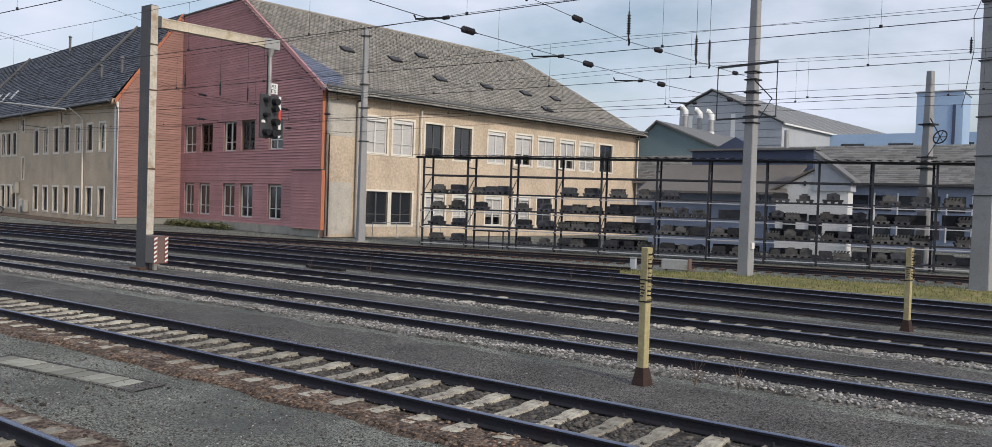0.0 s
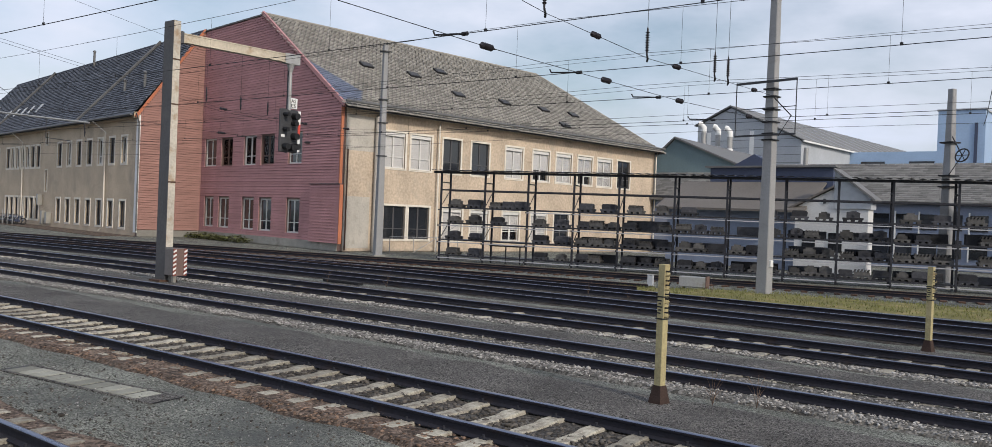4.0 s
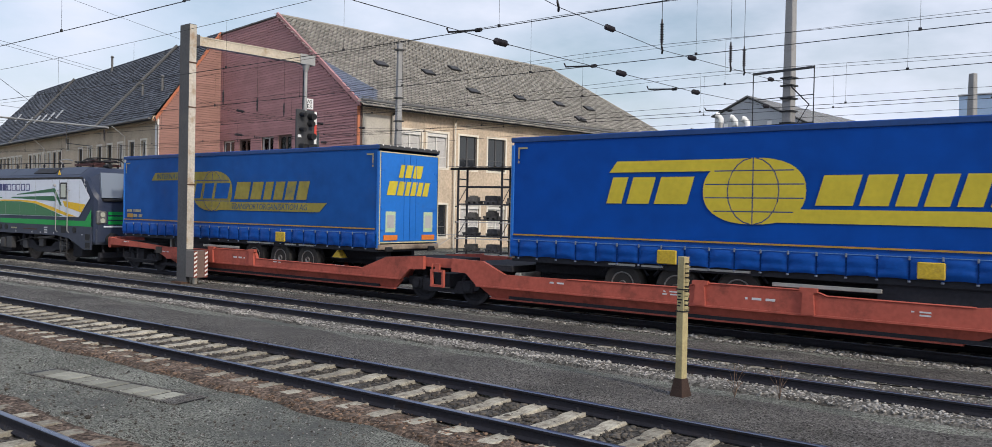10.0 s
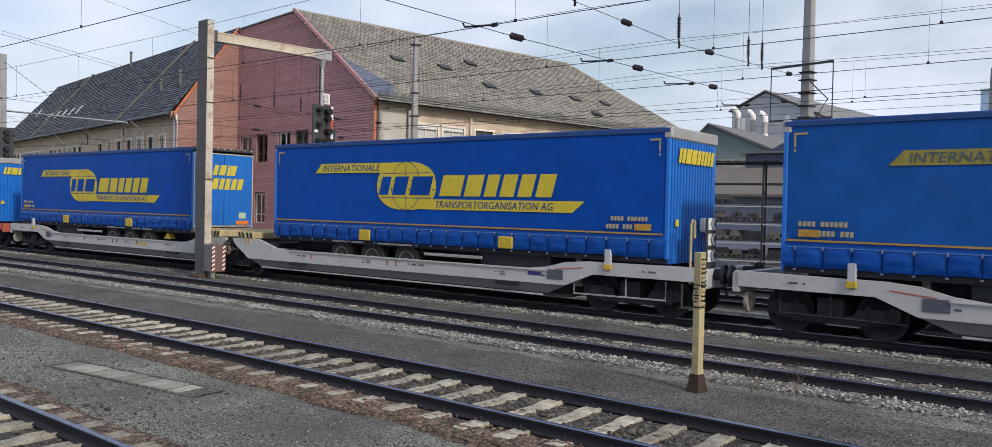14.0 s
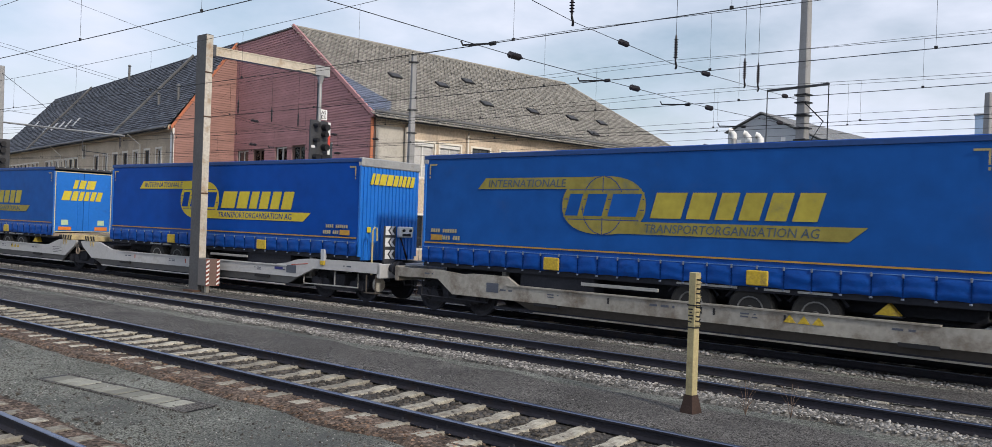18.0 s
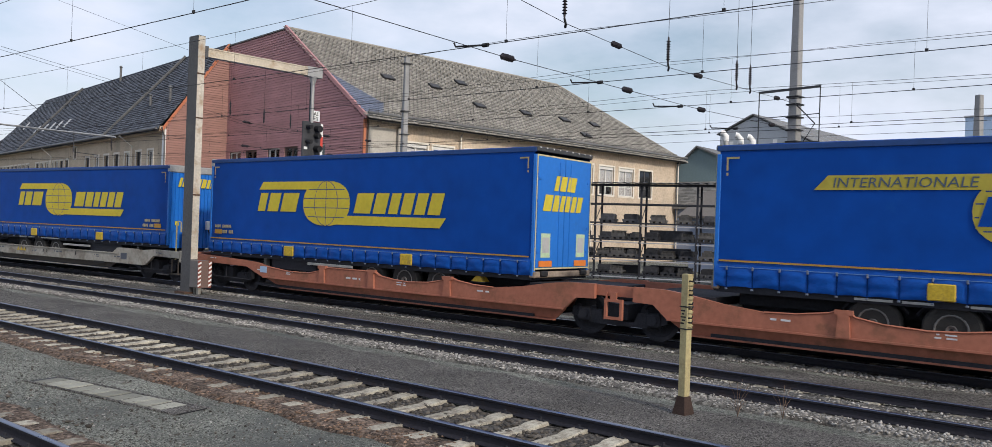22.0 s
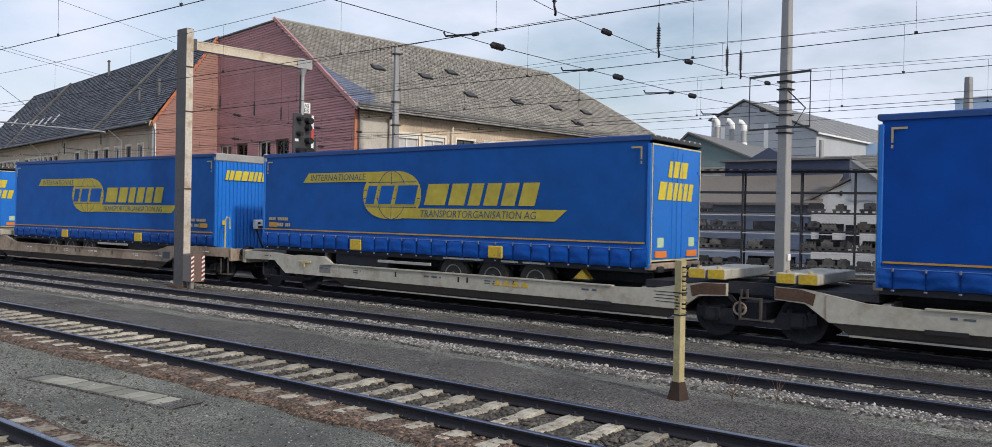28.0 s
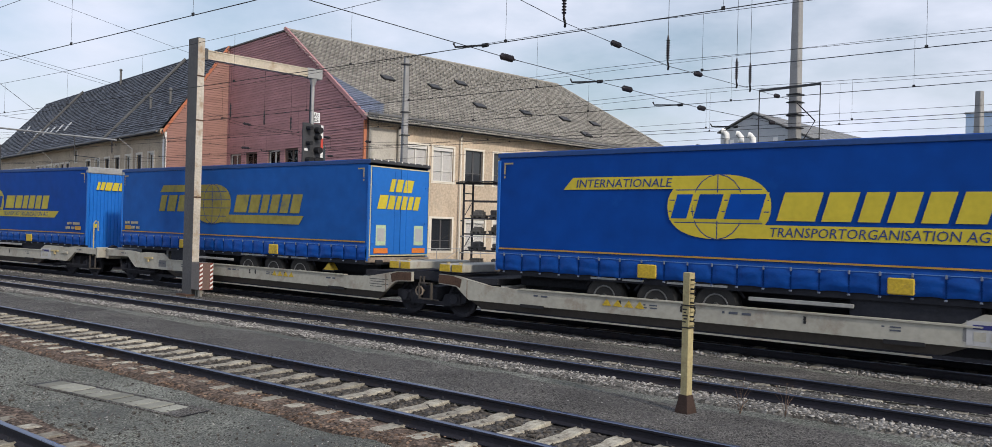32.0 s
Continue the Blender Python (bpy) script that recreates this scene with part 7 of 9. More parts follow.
        part("mudguard", Geo().tube([(x - 0.58, -1.05, 1.25), (x - 0.4, -1.05, 1.46), (x + 0.4, -1.05, 1.46), (x + 0.58, -1.05, 1.25)], 0.03, 4).box(x - 0.45, x + 0.45, -1.2, -0.85, 1.455, 1.475), M_CHASSIS, t)
    px = 4.4 if rear_right else LT - 4.4
    part("pallet_box", Geo().cbox(px - 1.0, px + 1.2, -1.15, -0.7, 1.0, 1.42, 0.02), M_CHASSIS, t, "dark pallet box")
    ga, gb = (5.3, 7.35) if rear_right else (LT - 7.35, LT - 5.3)
    part("side_guard", Geo().cbox(ga, gb, Y0 + 0.03, Y0 + 0.07, 1.22, 1.30, 0.01), M_GALV, t, "aluminium side guard rail")
    if rear_right:
        part("wheel_chock", Geo().prism([(LT - 2.05, 1.16), (LT - 1.62, 1.16), (LT - 1.82, 1.38)], Y0 + 0.12, Y0 + 0.34, "y"), M_YBOX, t, "yellow wheel chock in its holder")
        part("chock_holder", Geo().box(LT - 2.08, LT - 1.58, Y0 + 0.10, Y0 + 0.36, 1.13, 1.158).box(LT - 1.86, LT - 1.80, Y0 + 0.2, Y0 + 0.26, 1.38, 1.5), M_CHASSIS, t)
    lx = 2.6 if rear_right else LT - 2.6
    for y in (-0.75, 0.75):
        part("landing_leg", Geo().box(lx - 0.07, lx + 0.07, y - 0.07, y + 0.07, 0.75, 1.45).box(lx - 0.15, lx + 0.15, y - 0.12, y + 0.12, 0.70, 0.75), M_GALV, t, "landing leg")
    return t


def wheelset_mesh(material=M_BOGIE):
    m = Matrix.Rotation(radians(90), 4, "X")
    g = Geo()
    prof = [(0.0, 0.0), (0.46, 0.0), (0.46, 0.10), (0.49, 0.11), (0.49, 0.135), (0.40, 0.14), (0.36, 0.10), (0.15, 0.085), (0.13, 0.14), (0.0, 0.14)]
    g.lathe(prof, 24, Matrix.Translation((0, -0.68, 0)) @ m.inverted() @ Matrix.Scale(-1, 4, (0, 0, 1)))
    g.lathe(prof, 24, Matrix.Translation((0, 0.68, 0)) @ m @ Matrix.Scale(-1, 4, (0, 0, 1)))
    g.cyl((0, -1.0, 0), (0, 1.0, 0), 0.085, n=10)
    for k in range(4):
        a = k * math.pi / 2
        g.box(-0.02, 0.02, -0.835, -0.82, 0.2, 0.3, Matrix.Rotation(a, 4, "Y"))
    return g.mesh("wheelset", material, 40)


def bogie(parent, cx, wb, r=0.46):
    z = RAIL_Z + r
    for y in (-1.0, 1.0):
        g = Geo()
        g.prism([(cx - wb / 2 - 0.35, z - 0.05), (cx - wb / 2 - 0.35, z + 0.16), (cx - 0.5, z + 0.12), (cx - 0.4, z - 0.1), (cx + 0.4, z - 0.1), (cx + 0.5, z + 0.12), (cx + wb / 2 + 0.35, z + 0.16), (cx + wb / 2 + 0.35, z - 0.05), (cx + 0.7, z - 0.2), (cx - 0.7, z - 0.2)], y - 0.07, y + 0.07, "y")
        part("bogie_frame", g, M_BOGIE, parent, "grimy cast bogie frame")
        for x in (cx - wb / 2, cx + wb / 2):
            part("axle_box", Geo().cbox(x - 0.17, x + 0.17, y - 0.13, y + 0.13, z - 0.16, z + 0.15, 0.03).cyl((x, y - 0.16 * (1 if y < 0 else -1), z), (x, y, z), 0.12, n=10), M_BOGIE, parent, "grimy axle box")
            for dx in (-0.2, 0.2):
                part("spring", Geo().cyl((x + dx, y, z - 0.1), (x + dx, y, z + 0.2), 0.06, n=8), M_BOGIE, parent)
    part("bolster", Geo().box(cx - 0.25, cx + 0.25, -1.1, 1.1, z - 0.05, z + 0.3), M_BOGIE, parent)
    for x in (cx - wb / 2, cx + wb / 2):
        w = new("wheelset", shared("wheelset", wheelset_mesh))
        w.parent = parent
        w.location = (x, 0, z)
        SPIN.append((parent, w, (x, 0, z), r))


def wagon(style, label):
    """A twin pocket wagon over three bogies, from its left headstock at -0.95 to its right one at 33.35."""
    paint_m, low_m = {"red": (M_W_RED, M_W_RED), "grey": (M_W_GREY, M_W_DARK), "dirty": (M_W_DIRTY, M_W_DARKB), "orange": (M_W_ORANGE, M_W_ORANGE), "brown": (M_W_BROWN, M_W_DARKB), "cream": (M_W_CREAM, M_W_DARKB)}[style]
    w = thing("pocket_wagon", label, "freight wagon", "wagons of the train")
    YS = -1.33
    framed = style in ("red", "orange")
    for half in (0, 1):
        fl = (lambda x: x) if half == 0 else (lambda x: 32.4 - x)
        brackets = []
        if style == "orange":
            # concave dips between the stake brackets
            up = [(-0.95, 1.30), (2.0, 1.21), (2.88, 1.16), (3.44, 1.06), (4.5, 0.97), (5.5, 0.97), (5.95, 1.07), (6.05, 1.19), (8.4, 1.19), (8.61, 1.09), (9.2, 1.02), (9.76, 0.99), (10.5, 1.03), (11.0, 1.12), (11.1, 1.21),
                  (11.32, 1.21), (11.48, 1.16), (12.1, 1.08), (12.73, 1.06), (13.6, 1.15), (14.35, 1.28), (14.9, 1.35), (15.7, 1.36)]
            brackets = [6.15, 8.3, 11.2]
        elif style == "red" and half == 0:
            up = [(-0.95, 1.32), (0.5, 1.24), (3.4, 1.10), (5.8, 1.12), (5.9, 1.19), (8.3, 1.19), (8.45, 0.95), (13.3, 0.93), (14.3, 1.29), (15.7, 1.38)]
            brackets = [5.98, 8.22]
        elif style == "red":
            up = [(-0.95, 1.34), (1.9, 1.25), (3.7, 1.09), (6.2, 1.10), (6.45, 1.19), (8.9, 1.19), (9.1, 1.06), (12.1, 1.04), (13.97, 1.04), (14.66, 1.34), (15.7, 1.36)]
            brackets = [6.55, 8.78]
        elif style in ("cream", "dirty"):
            up = [(-0.95, 1.30), (0.7, 1.32), (1.6, 1.25), (1.9, 1.29), (3.1, 1.29), (3.45, 1.09), (13.0, 1.05), (14.0, 1.09), (15.1, 1.28), (15.7, 1.30)]
        else:
            up = [(-0.95, 1.37), (2.0, 1.35), (2.6, 1.30), (3.15, 1.16), (3.75, 1.09), (13.0, 1.07), (13.7, 1.12), (14.6, 1.36), (15.5, 1.38), (15.98, 1.36)]
        if framed:
            low = [(15.7, 1.02), (15.2, 1.0), (14.85, 0.70), (3.2, 0.70), (2.3, 1.0), (-0.95, 1.05)]
            web = [(14.85, 0.70), (14.5, 0.43), (3.9, 0.40), (3.2, 0.70)]
        elif style in ("cream", "dirty"):
            low = [(15.7, 1.04), (15.1, 1.0), (14.65, 0.68), (3.3, 0.70), (1.25, 0.70), (0.95, 0.9), (0.7, 1.08), (-0.95, 1.05)]
            web = [(14.65, 0.68), (14.3, 0.44), (3.9, 0.44), (3.3, 0.70)]
        else:
            low = [(15.98, 1.28), (15.82, 1.12), (15.12, 0.71), (2.6, 0.74), (1.85, 1.05), (-0.95, 1.05)]
            web = [(15.12, 0.71), (14.55, 0.45), (3.3, 0.45), (2.6, 0.74)]
        inset = 0.07 if framed else 0.03
        for y in (YS, -YS - 0.1):
            d = 1 if y < 0 else -1
            part("side_sill", Geo().prism([(fl(x), z) for x, z in up + low], y, y + 0.10, "y"), paint_m, w, "pressed steel side sill")
            n_ = len(web)
            wv = [(fl(x), y + 0.05 + d * (inset + 0.4 * (0.74 - z) + k * 0.07 - 0.035), z) for k in (0, 1) for x, z in web]
            wf = [tuple(range(n_)), tuple(range(2 * n_ - 1, n_ - 1, -1))] + [(i, (i + 1) % n_, n_ + (i + 1) % n_, n_ + i) for i in range(n_)]
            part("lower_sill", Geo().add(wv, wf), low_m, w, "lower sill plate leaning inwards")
        xa, xb = fl(web[1][0]), fl(web[2][0])
        part("sill_lip", Geo().box(min(xa, xb), max(xa, xb), YS + inset + 0.06, YS + inset + 0.16, web[2][1] - 0.01, web[2][1] + 0.025), paint_m, w, "bottom lip of the sill")
        for x in brackets:
            br = part("stake_bracket", Geo().prism([(fl(x - 0.13), 0.72), (fl(x + 0.13), 0.72), (fl(x + 0.10), 1.14), (fl(x + 0.17), 1.16), (fl(x + 0.17), 1.24), (fl(x - 0.17), 1.24), (fl(x - 0.17), 1.16), (fl(x - 0.10), 1.14)], YS - 0.06, YS + 0.04, "y"), paint_m, w, "stake bracket over the sill edge")
        for (x1, z1), (x2, z2) in zip(up, up[1:]):
            if x1 > 3.0 and x2 < 13.6 and abs(z1 - z2) < 0.13 and framed:
                p1, p2 = Vector((fl(x1), YS, z1)), Vector((fl(x2), YS, z2))
                part("edge_flange", Geo().tube([p1, p2], 0.022, 4), paint_m, w)
        if framed:
            part("top_flange", Geo().box(min(fl(3.2), fl(14.85)), max(fl(3.2), fl(14.85)), YS - 0.03, YS, 0.69, 0.73), paint_m, w)
        else:
            part("top_flange", Geo().box(min(fl(3.1), fl(13.0)), max(fl(3.1), fl(13.0)), YS - 0.035, YS + 0.12, 1.055, 1.085), paint_m, w)
            for x in (4.0, 12.3):
                part("slot", Geo().box(min(fl(x), fl(x + 0.7)), max(fl(x), fl(x + 0.7)), YS - 0.012, YS + 0.06, 0.63, 0.71), M_BLACK, w, "dark slot in the sill")
            arrows = style == "grey" and half == 1
            for x in ((8.25, 8.6, 11.9) if arrows else (6.1, 8.4, 8.7, 10.2)):
                part("tick", Geo().box(min(fl(x), fl(x + 0.05)), max(fl(x), fl(x + 0.05)), YS - 0.008, YS, 0.86, 1.0), M_W_RED if arrows else M_BLACK, w, "red arrow mark" if arrows else "")
        # data panels drawn as bars
        for x, n, bw, z, hh in ((2.9, 6, 0.05, 0.92, 0.05), (4.4, 5, 0.05, 0.93, 0.035), (4.4, 4, 0.05, 0.87, 0.035), (7.2, 9, 0.05, 0.92, 0.06), (9.3, 5, 0.05, 0.94, 0.035), (9.3, 6, 0.045, 0.88, 0.035), (12.2, 6, 0.05, 0.92, 0.05), (0.2, 5, 0.05, 1.18, 0.05)):
            # one bar a word
            for i in range(0, n, 4):
                xa, xb = x + i * bw * 1.4, x + (min(i + 3, n) - 0.3) * bw * 1.4
                part("data_bar", Geo().box(min(fl(xa), fl(xb)), max(fl(xa), fl(xb)), YS - 0.008, YS, z, z + hh * 0.8), M_MARK if style in ("red", "orange", "brown") else M_W_PLATE, w)
        if not framed and half == 0:
            # small print near the joint
            for k, n in enumerate((9, 7, 9, 6)):
                xa, xb = 14.05 + (k % 2) * 0.05, 14.05 + n * 0.085
                part("data_bar", Geo().box(min(fl(xa), fl(xb)), max(fl(xa), fl(xb)), YS - 0.006, YS, 1.02 - k * 0.07, 1.036 - k * 0.07), M_MARK if style == "brown" else M_DARKGREY, w)
        if style in ("grey", "dirty", "cream") and not arrows:
            for k in range(4 if style == "cream" else 3):
                x = (9.6 if style == "cream" else 10.2) + k * 0.28
                tri = [(fl(x), 0.86), (fl(x + 0.24), 0.86), (fl(x + 0.12), 1.02)]
                part("warning_mark", slab(tri, YS - 0.004, 0.006), M_YBOX, w, "yellow warning triangle")
        # brake rigging, floor, headstock
        part("pocket_floor", Geo().box(min(fl(2.6), fl(13.9)), max(fl(2.6), fl(13.9)), YS + 0.12, -YS - 0.12, 0.43, 0.50), M_BOGIE, w, "dark pocket floor")
        part("end_deck", Geo().box(min(fl(-0.95), fl(2.4)), max(fl(-0.95), fl(2.4)), YS + 0.1, -YS - 0.1, 1.1, 1.2), M_BOGIE, w, "dark end deck")
        part("inner_deck", Geo().box(min(fl(13.8), fl(15.7)), max(fl(13.8), fl(15.7)), YS + 0.1, -YS - 0.1, 1.12, 1.26), M_BOGIE, w)
        part("headstock", Geo().cbox(min(fl(-1.0), fl(-0.85)), max(fl(-1.0), fl(-0.85)), YS, -YS, 0.92, 1.34, 0.02), paint_m, w, "headstock beam")
        sgn = -1 if half == 0 else 1
        for y in (-0.875, 0.875):
            x = fl(-1.0)
            b = part("buffer", Geo().cyl((x, y, 1.22), (x + sgn * 0.26, y, 1.22), 0.12, n=12).cyl((x + sgn * 0.24, y, 1.22), (x + sgn * 0.36, y, 1.22), 0.09, n=12).cyl((x + sgn * 0.36, y, 1.22), (x + sgn * 0.42, y, 1.22), 0.225, 0.21, n=16), M_BOGIE, w, "dark round buffer", smooth=40)
        part("coupling", Geo().tube([(fl(-0.95), 0, 1.2), (fl(-1.2), 0, 1.12), (fl(-1.38), 0, 1.0)], 0.05, 8), M_BOGIE, w, "screw coupling")
        part("brake_hose", Geo().tube([(fl(-0.95), -0.35, 1.1), (fl(-1.1), -0.38, 0.7), (fl(-1.36), -0.3, 0.72)], 0.03, 6), M_BLACK, w)
        part("brake_pipe", Geo().tube([(fl(0.0), -1.22, 1.0), (fl(0.0), -1.22, 0.58), (fl(2.4), -1.22, 0.56), (fl(2.4), -1.22, 0.9)], 0.022, 5).tube([(fl(1.0), -1.22, 0.57), (fl(1.0), -1.22, 1.0)], 0.02, 5), M_GALV if style == "grey" and half == 1 else M_BOGIE, w, "brake pipe loop")
        part("pivot_stand", Geo().cbox(min(fl(0.3), fl(1.0)), max(fl(0.3), fl(1.0)), -0.5, 0.5, 1.2, 1.42, 0.03), M_BOGIE, w, "coupling pin stand")
        if style == "grey":
            part("stanchion", Geo().box(min(fl(1.35), fl(1.49)), max(fl(1.35), fl(1.49)), YS - 0.05, YS + 0.05, 1.3, 1.66), M_FARGREY if style in ("grey", "cream") else paint_m, w, "short folding stanchion")
        if style == "grey":
            xx = fl(-0.72)
            part("end_disc", Geo().cyl((xx - 0.04, -1.08, 0.72), (xx + 0.04, -1.08, 0.72), 0.22, n=20), M_W_DIRTY, w, "dusty round disc under the headstock", smooth=40)
            part("red_line", slab([(fl(2.1), 1.18), (fl(2.9), 1.10), (fl(2.9), 1.125), (fl(2.1), 1.205)][::1 if half == 0 else -1], YS - 0.004, 0.005), M_W_RED, w, "thin red line on the sill")
            part("yellow_latch", Geo().cbox(min(fl(1.32), fl(1.52)), max(fl(1.32), fl(1.52)), YS - 0.06, YS, 1.18, 1.32, 0.015), M_YBOX, w, "yellow latch")
        if half == 1 and not framed:
            part("yellow_pole", Geo().tube([(33.0, YS + 0.05, 1.0), (33.0, YS + 0.05, 2.3), (33.0, YS + 0.12, 2.40), (33.0, YS + 0.22, 2.38), (33.0, YS + 0.24, 2.0)], 0.028, 6), M_POSTY, w, "yellow handrail pole")
            part("foot_step", Geo().box(32.8, 33.25, YS - 0.05, YS + 0.25, 0.46, 0.49).box(32.82, 32.85, YS + 0.0, YS + 0.04, 0.49, 1.0).box(33.2, 33.23, YS + 0.0, YS + 0.04, 0.49, 1.0), M_W_DARKB, w, "shunter's step")
            if style in ("grey", "dirty"):
                rack = part("lashing_rack", Geo().box(33.24, 33.29, YS + 0.25, YS + 0.72, 1.35, 2.45), M_DARKGREY, w, "dark rack with white arrow marks")
                for zc in (1.62, 1.98, 2.32):
                    part("arrow_mark", Geo().prism([(YS + 0.28, zc + 0.13), (YS + 0.50, zc + 0.13), (YS + 0.38, zc), (YS + 0.50, zc - 0.13), (YS + 0.28, zc - 0.13)], 33.292, 33.300, "x").prism([(YS + 0.56, zc + 0.13), (YS + 0.68, zc + 0.13), (YS + 0.56, zc), (YS + 0.68, zc - 0.13), (YS + 0.56, zc - 0.13), (YS + 0.46, zc)], 33.292, 33.300, "x"), M_WHITE, rack, "white arrow mark")
        if not (style == "orange" or style == "cream"):
            px0, px1 = (2.66, 3.12) if style == "grey" else (2.45, 2.85)
            part("recess_plate", Geo().box(min(fl(px0), fl(px1)), max(fl(px0), fl(px1)), YS - 0.012, YS, 0.86, 1.10), M_W_DARKB if framed else M_W_PLATE, w, "dark square recess in the sill")
        if style == "cream":
            part("lever", Geo().box(min(fl(1.95), fl(2.5)), max(fl(1.95), fl(2.5)), YS - 0.05, YS, 1.06, 1.12).box(min(fl(2.16), fl(2.26)), max(fl(2.16), fl(2.26)), YS - 0.06, YS, 0.94, 1.06), M_HAZARD_Y, w, "dusty yellow brake lever")
            part("data_panel", Geo().box(min(fl(2.9), fl(3.4)), max(fl(2.9), fl(3.4)), YS - 0.006, YS, 0.80, 1.04), M_W_DARK, w, "grey data panel")
        # padded cross blocks by the joint
        if not framed:
            for k, x in enumerate((14.85, 15.28)):
                blk = part("end_block", Geo().cbox(min(fl(x), fl(x + 0.40)), max(fl(x), fl(x + 0.40)), YS - 0.02, -YS - 0.1, 1.37, 1.58, 0.02), M_HAZARD_Y if style == "grey" else M_W_BROWN if style == "dirty" else M_W_CREAM, w, "pale padded block across the joint")
                if style == "grey":
                    for j in range(2):
                        xx = x + 0.03 + 0.19 * j
                        part("black_stripe", slab([(fl(xx), 1.38), (fl(xx + 0.09), 1.38), (fl(xx + 0.17), 1.57), (fl(xx + 0.08), 1.57)], YS - 0.021, 0.004), M_BLACK, blk)
                else:
                    part("pad", Geo().box(min(fl(x + 0.03), fl(x + 0.37)), max(fl(x + 0.03), fl(x + 0.37)), YS - 0.035, YS - 0.021, 1.38, 1.565), {"brown": M_W_GREY, "dirty": M_HAZARD_Y}.get(style, M_YBOX), blk, "square end pad")
                part("bolt_head", Geo().cyl((fl(x + 0.2), YS + 0.12, 1.58), (fl(x + 0.2), YS + 0.12, 1.63), 0.05, n=8), M_HAZARD_Y, blk)
        if style == "cream":
            part("end_plate", slab([(fl(x), z) for x, z in ((14.95, 0.97), (15.12, 1.03), (15.69, 1.06), (15.69, 1.285), (15.2, 1.275), (14.9, 1.2))], YS - 0.003, 0.005), M_RUST, w, "rusty end of the sill")
            part("weld_line", slab([(fl(14.7), 0.74), (fl(14.73), 0.74), (fl(14.73), 1.19), (fl(14.7), 1.19)], YS - 0.003, 0.004), M_W_BROWN, w)
        if style == "grey":
            for x in (14.95, 15.15):
                part("strap", Geo().prism([(fl(x), 1.36), (fl(x + 0.12), 1.36), (fl(x + 0.05), 1.16)], YS - 0.03, YS - 0.004, "y"), M_HAZARD_Y, w, "hanging strap under the block")
    for y in (YS + 0.1, -YS - 0.2):
        part("joint_beam", Geo().box(15.7, 16.7, y, y + 0.1, 1.1, 1.34), paint_m if framed else M_BOGIE, w)
    step_m = paint_m if framed else M_W_DARKB
    b = 0.06 if framed else 0.035
    if style != "grey":
        part("step_frame", Geo().box(15.98, 16.44, YS - 0.02, YS + 0.06, 0.58, 0.58 + b).box(15.98, 16.44, YS - 0.02, YS + 0.06, 1.04 - b, 1.04).box(15.98, 15.98 + b, YS - 0.02, YS + 0.06, 0.58 + b, 1.04 - b).box(16.44 - b, 16.44, YS - 0.02, YS + 0.06, 0.58 + b, 1.04 - b), step_m, w, "square step frame at the joint")
    if not framed:
        hx, hz = (16.12, 0.94) if style == "grey" else (15.98, 0.80)
        part("hub_ring", Geo().add(*ring_torus(0.125, 0.024, 18, 6), Matrix.Translation((hx, YS + 0.03, hz)) @ Matrix.Rotation(radians(90), 4, "X")).box(hx - 0.025, hx + 0.025, YS + 0.03, YS + 0.06, hz - 0.12, hz + 0.12).cyl((hx, YS + 0.05, hz), (hx, YS + 0.4, hz), 0.03, n=6), M_W_BROWN, w, "dusty ring at the joint")
    for xa, xb in ((16.0, 16.03), (16.12, 16.28 if framed else 16.16)):
        part("step_hanger", Geo().box(xa, xb, YS + 0.0, YS + 0.05, 1.04, 1.2), step_m, w)
    part("centre_sill", Geo().box(-0.9, 33.3, -0.25, 0.25, 0.95, 1.1), M_BOGIE, w)
    for cx in (0.95, 16.2, 31.45):
        bogie(w, cx, 1.8)
    if style == "grey":
        part("emblem_bar", slab([(28.7, 0.93), (29.1, 0.93), (29.1, 1.02), (28.7, 1.02)], YS - 0.004), M_L_NAVY, w, "operator emblem drawn as a bar")
    if style == "cream":
        pnl = part("white_panel", slab([(29.05, 0.74), (29.84, 0.74), (29.84, 1.19), (29.05, 1.17)], YS - 0.004), M_W_GREY, w, "white data panel")
        part("emblem_bar", slab([(29.15, 1.03), (29.68, 1.03), (29.68, 1.11), (29.15, 1.11)], YS - 0.011, 0.004), M_L_NAVY, pnl, "operator emblem drawn as a bar")
        for x in (29.16, 29.42):
            part("plate", slab([(x, 0.82), (x + 0.19, 0.82), (x + 0.19, 0.98), (x, 0.98)], YS - 0.011, 0.004), M_W_CREAM, pnl)
        part("latch", Geo().cbox(30.75, 31.2, YS - 0.06, YS, 1.0, 1.1, 0.01), M_W_CREAM, w)
    if style == "orange":
        part("blue_plate", slab([(3.05, 0.86), (3.4, 0.86), (3.4, 1.06), (3.05, 1.06)], YS - 0.004), M_FARLBLUE, w, "light blue plate")
    return w


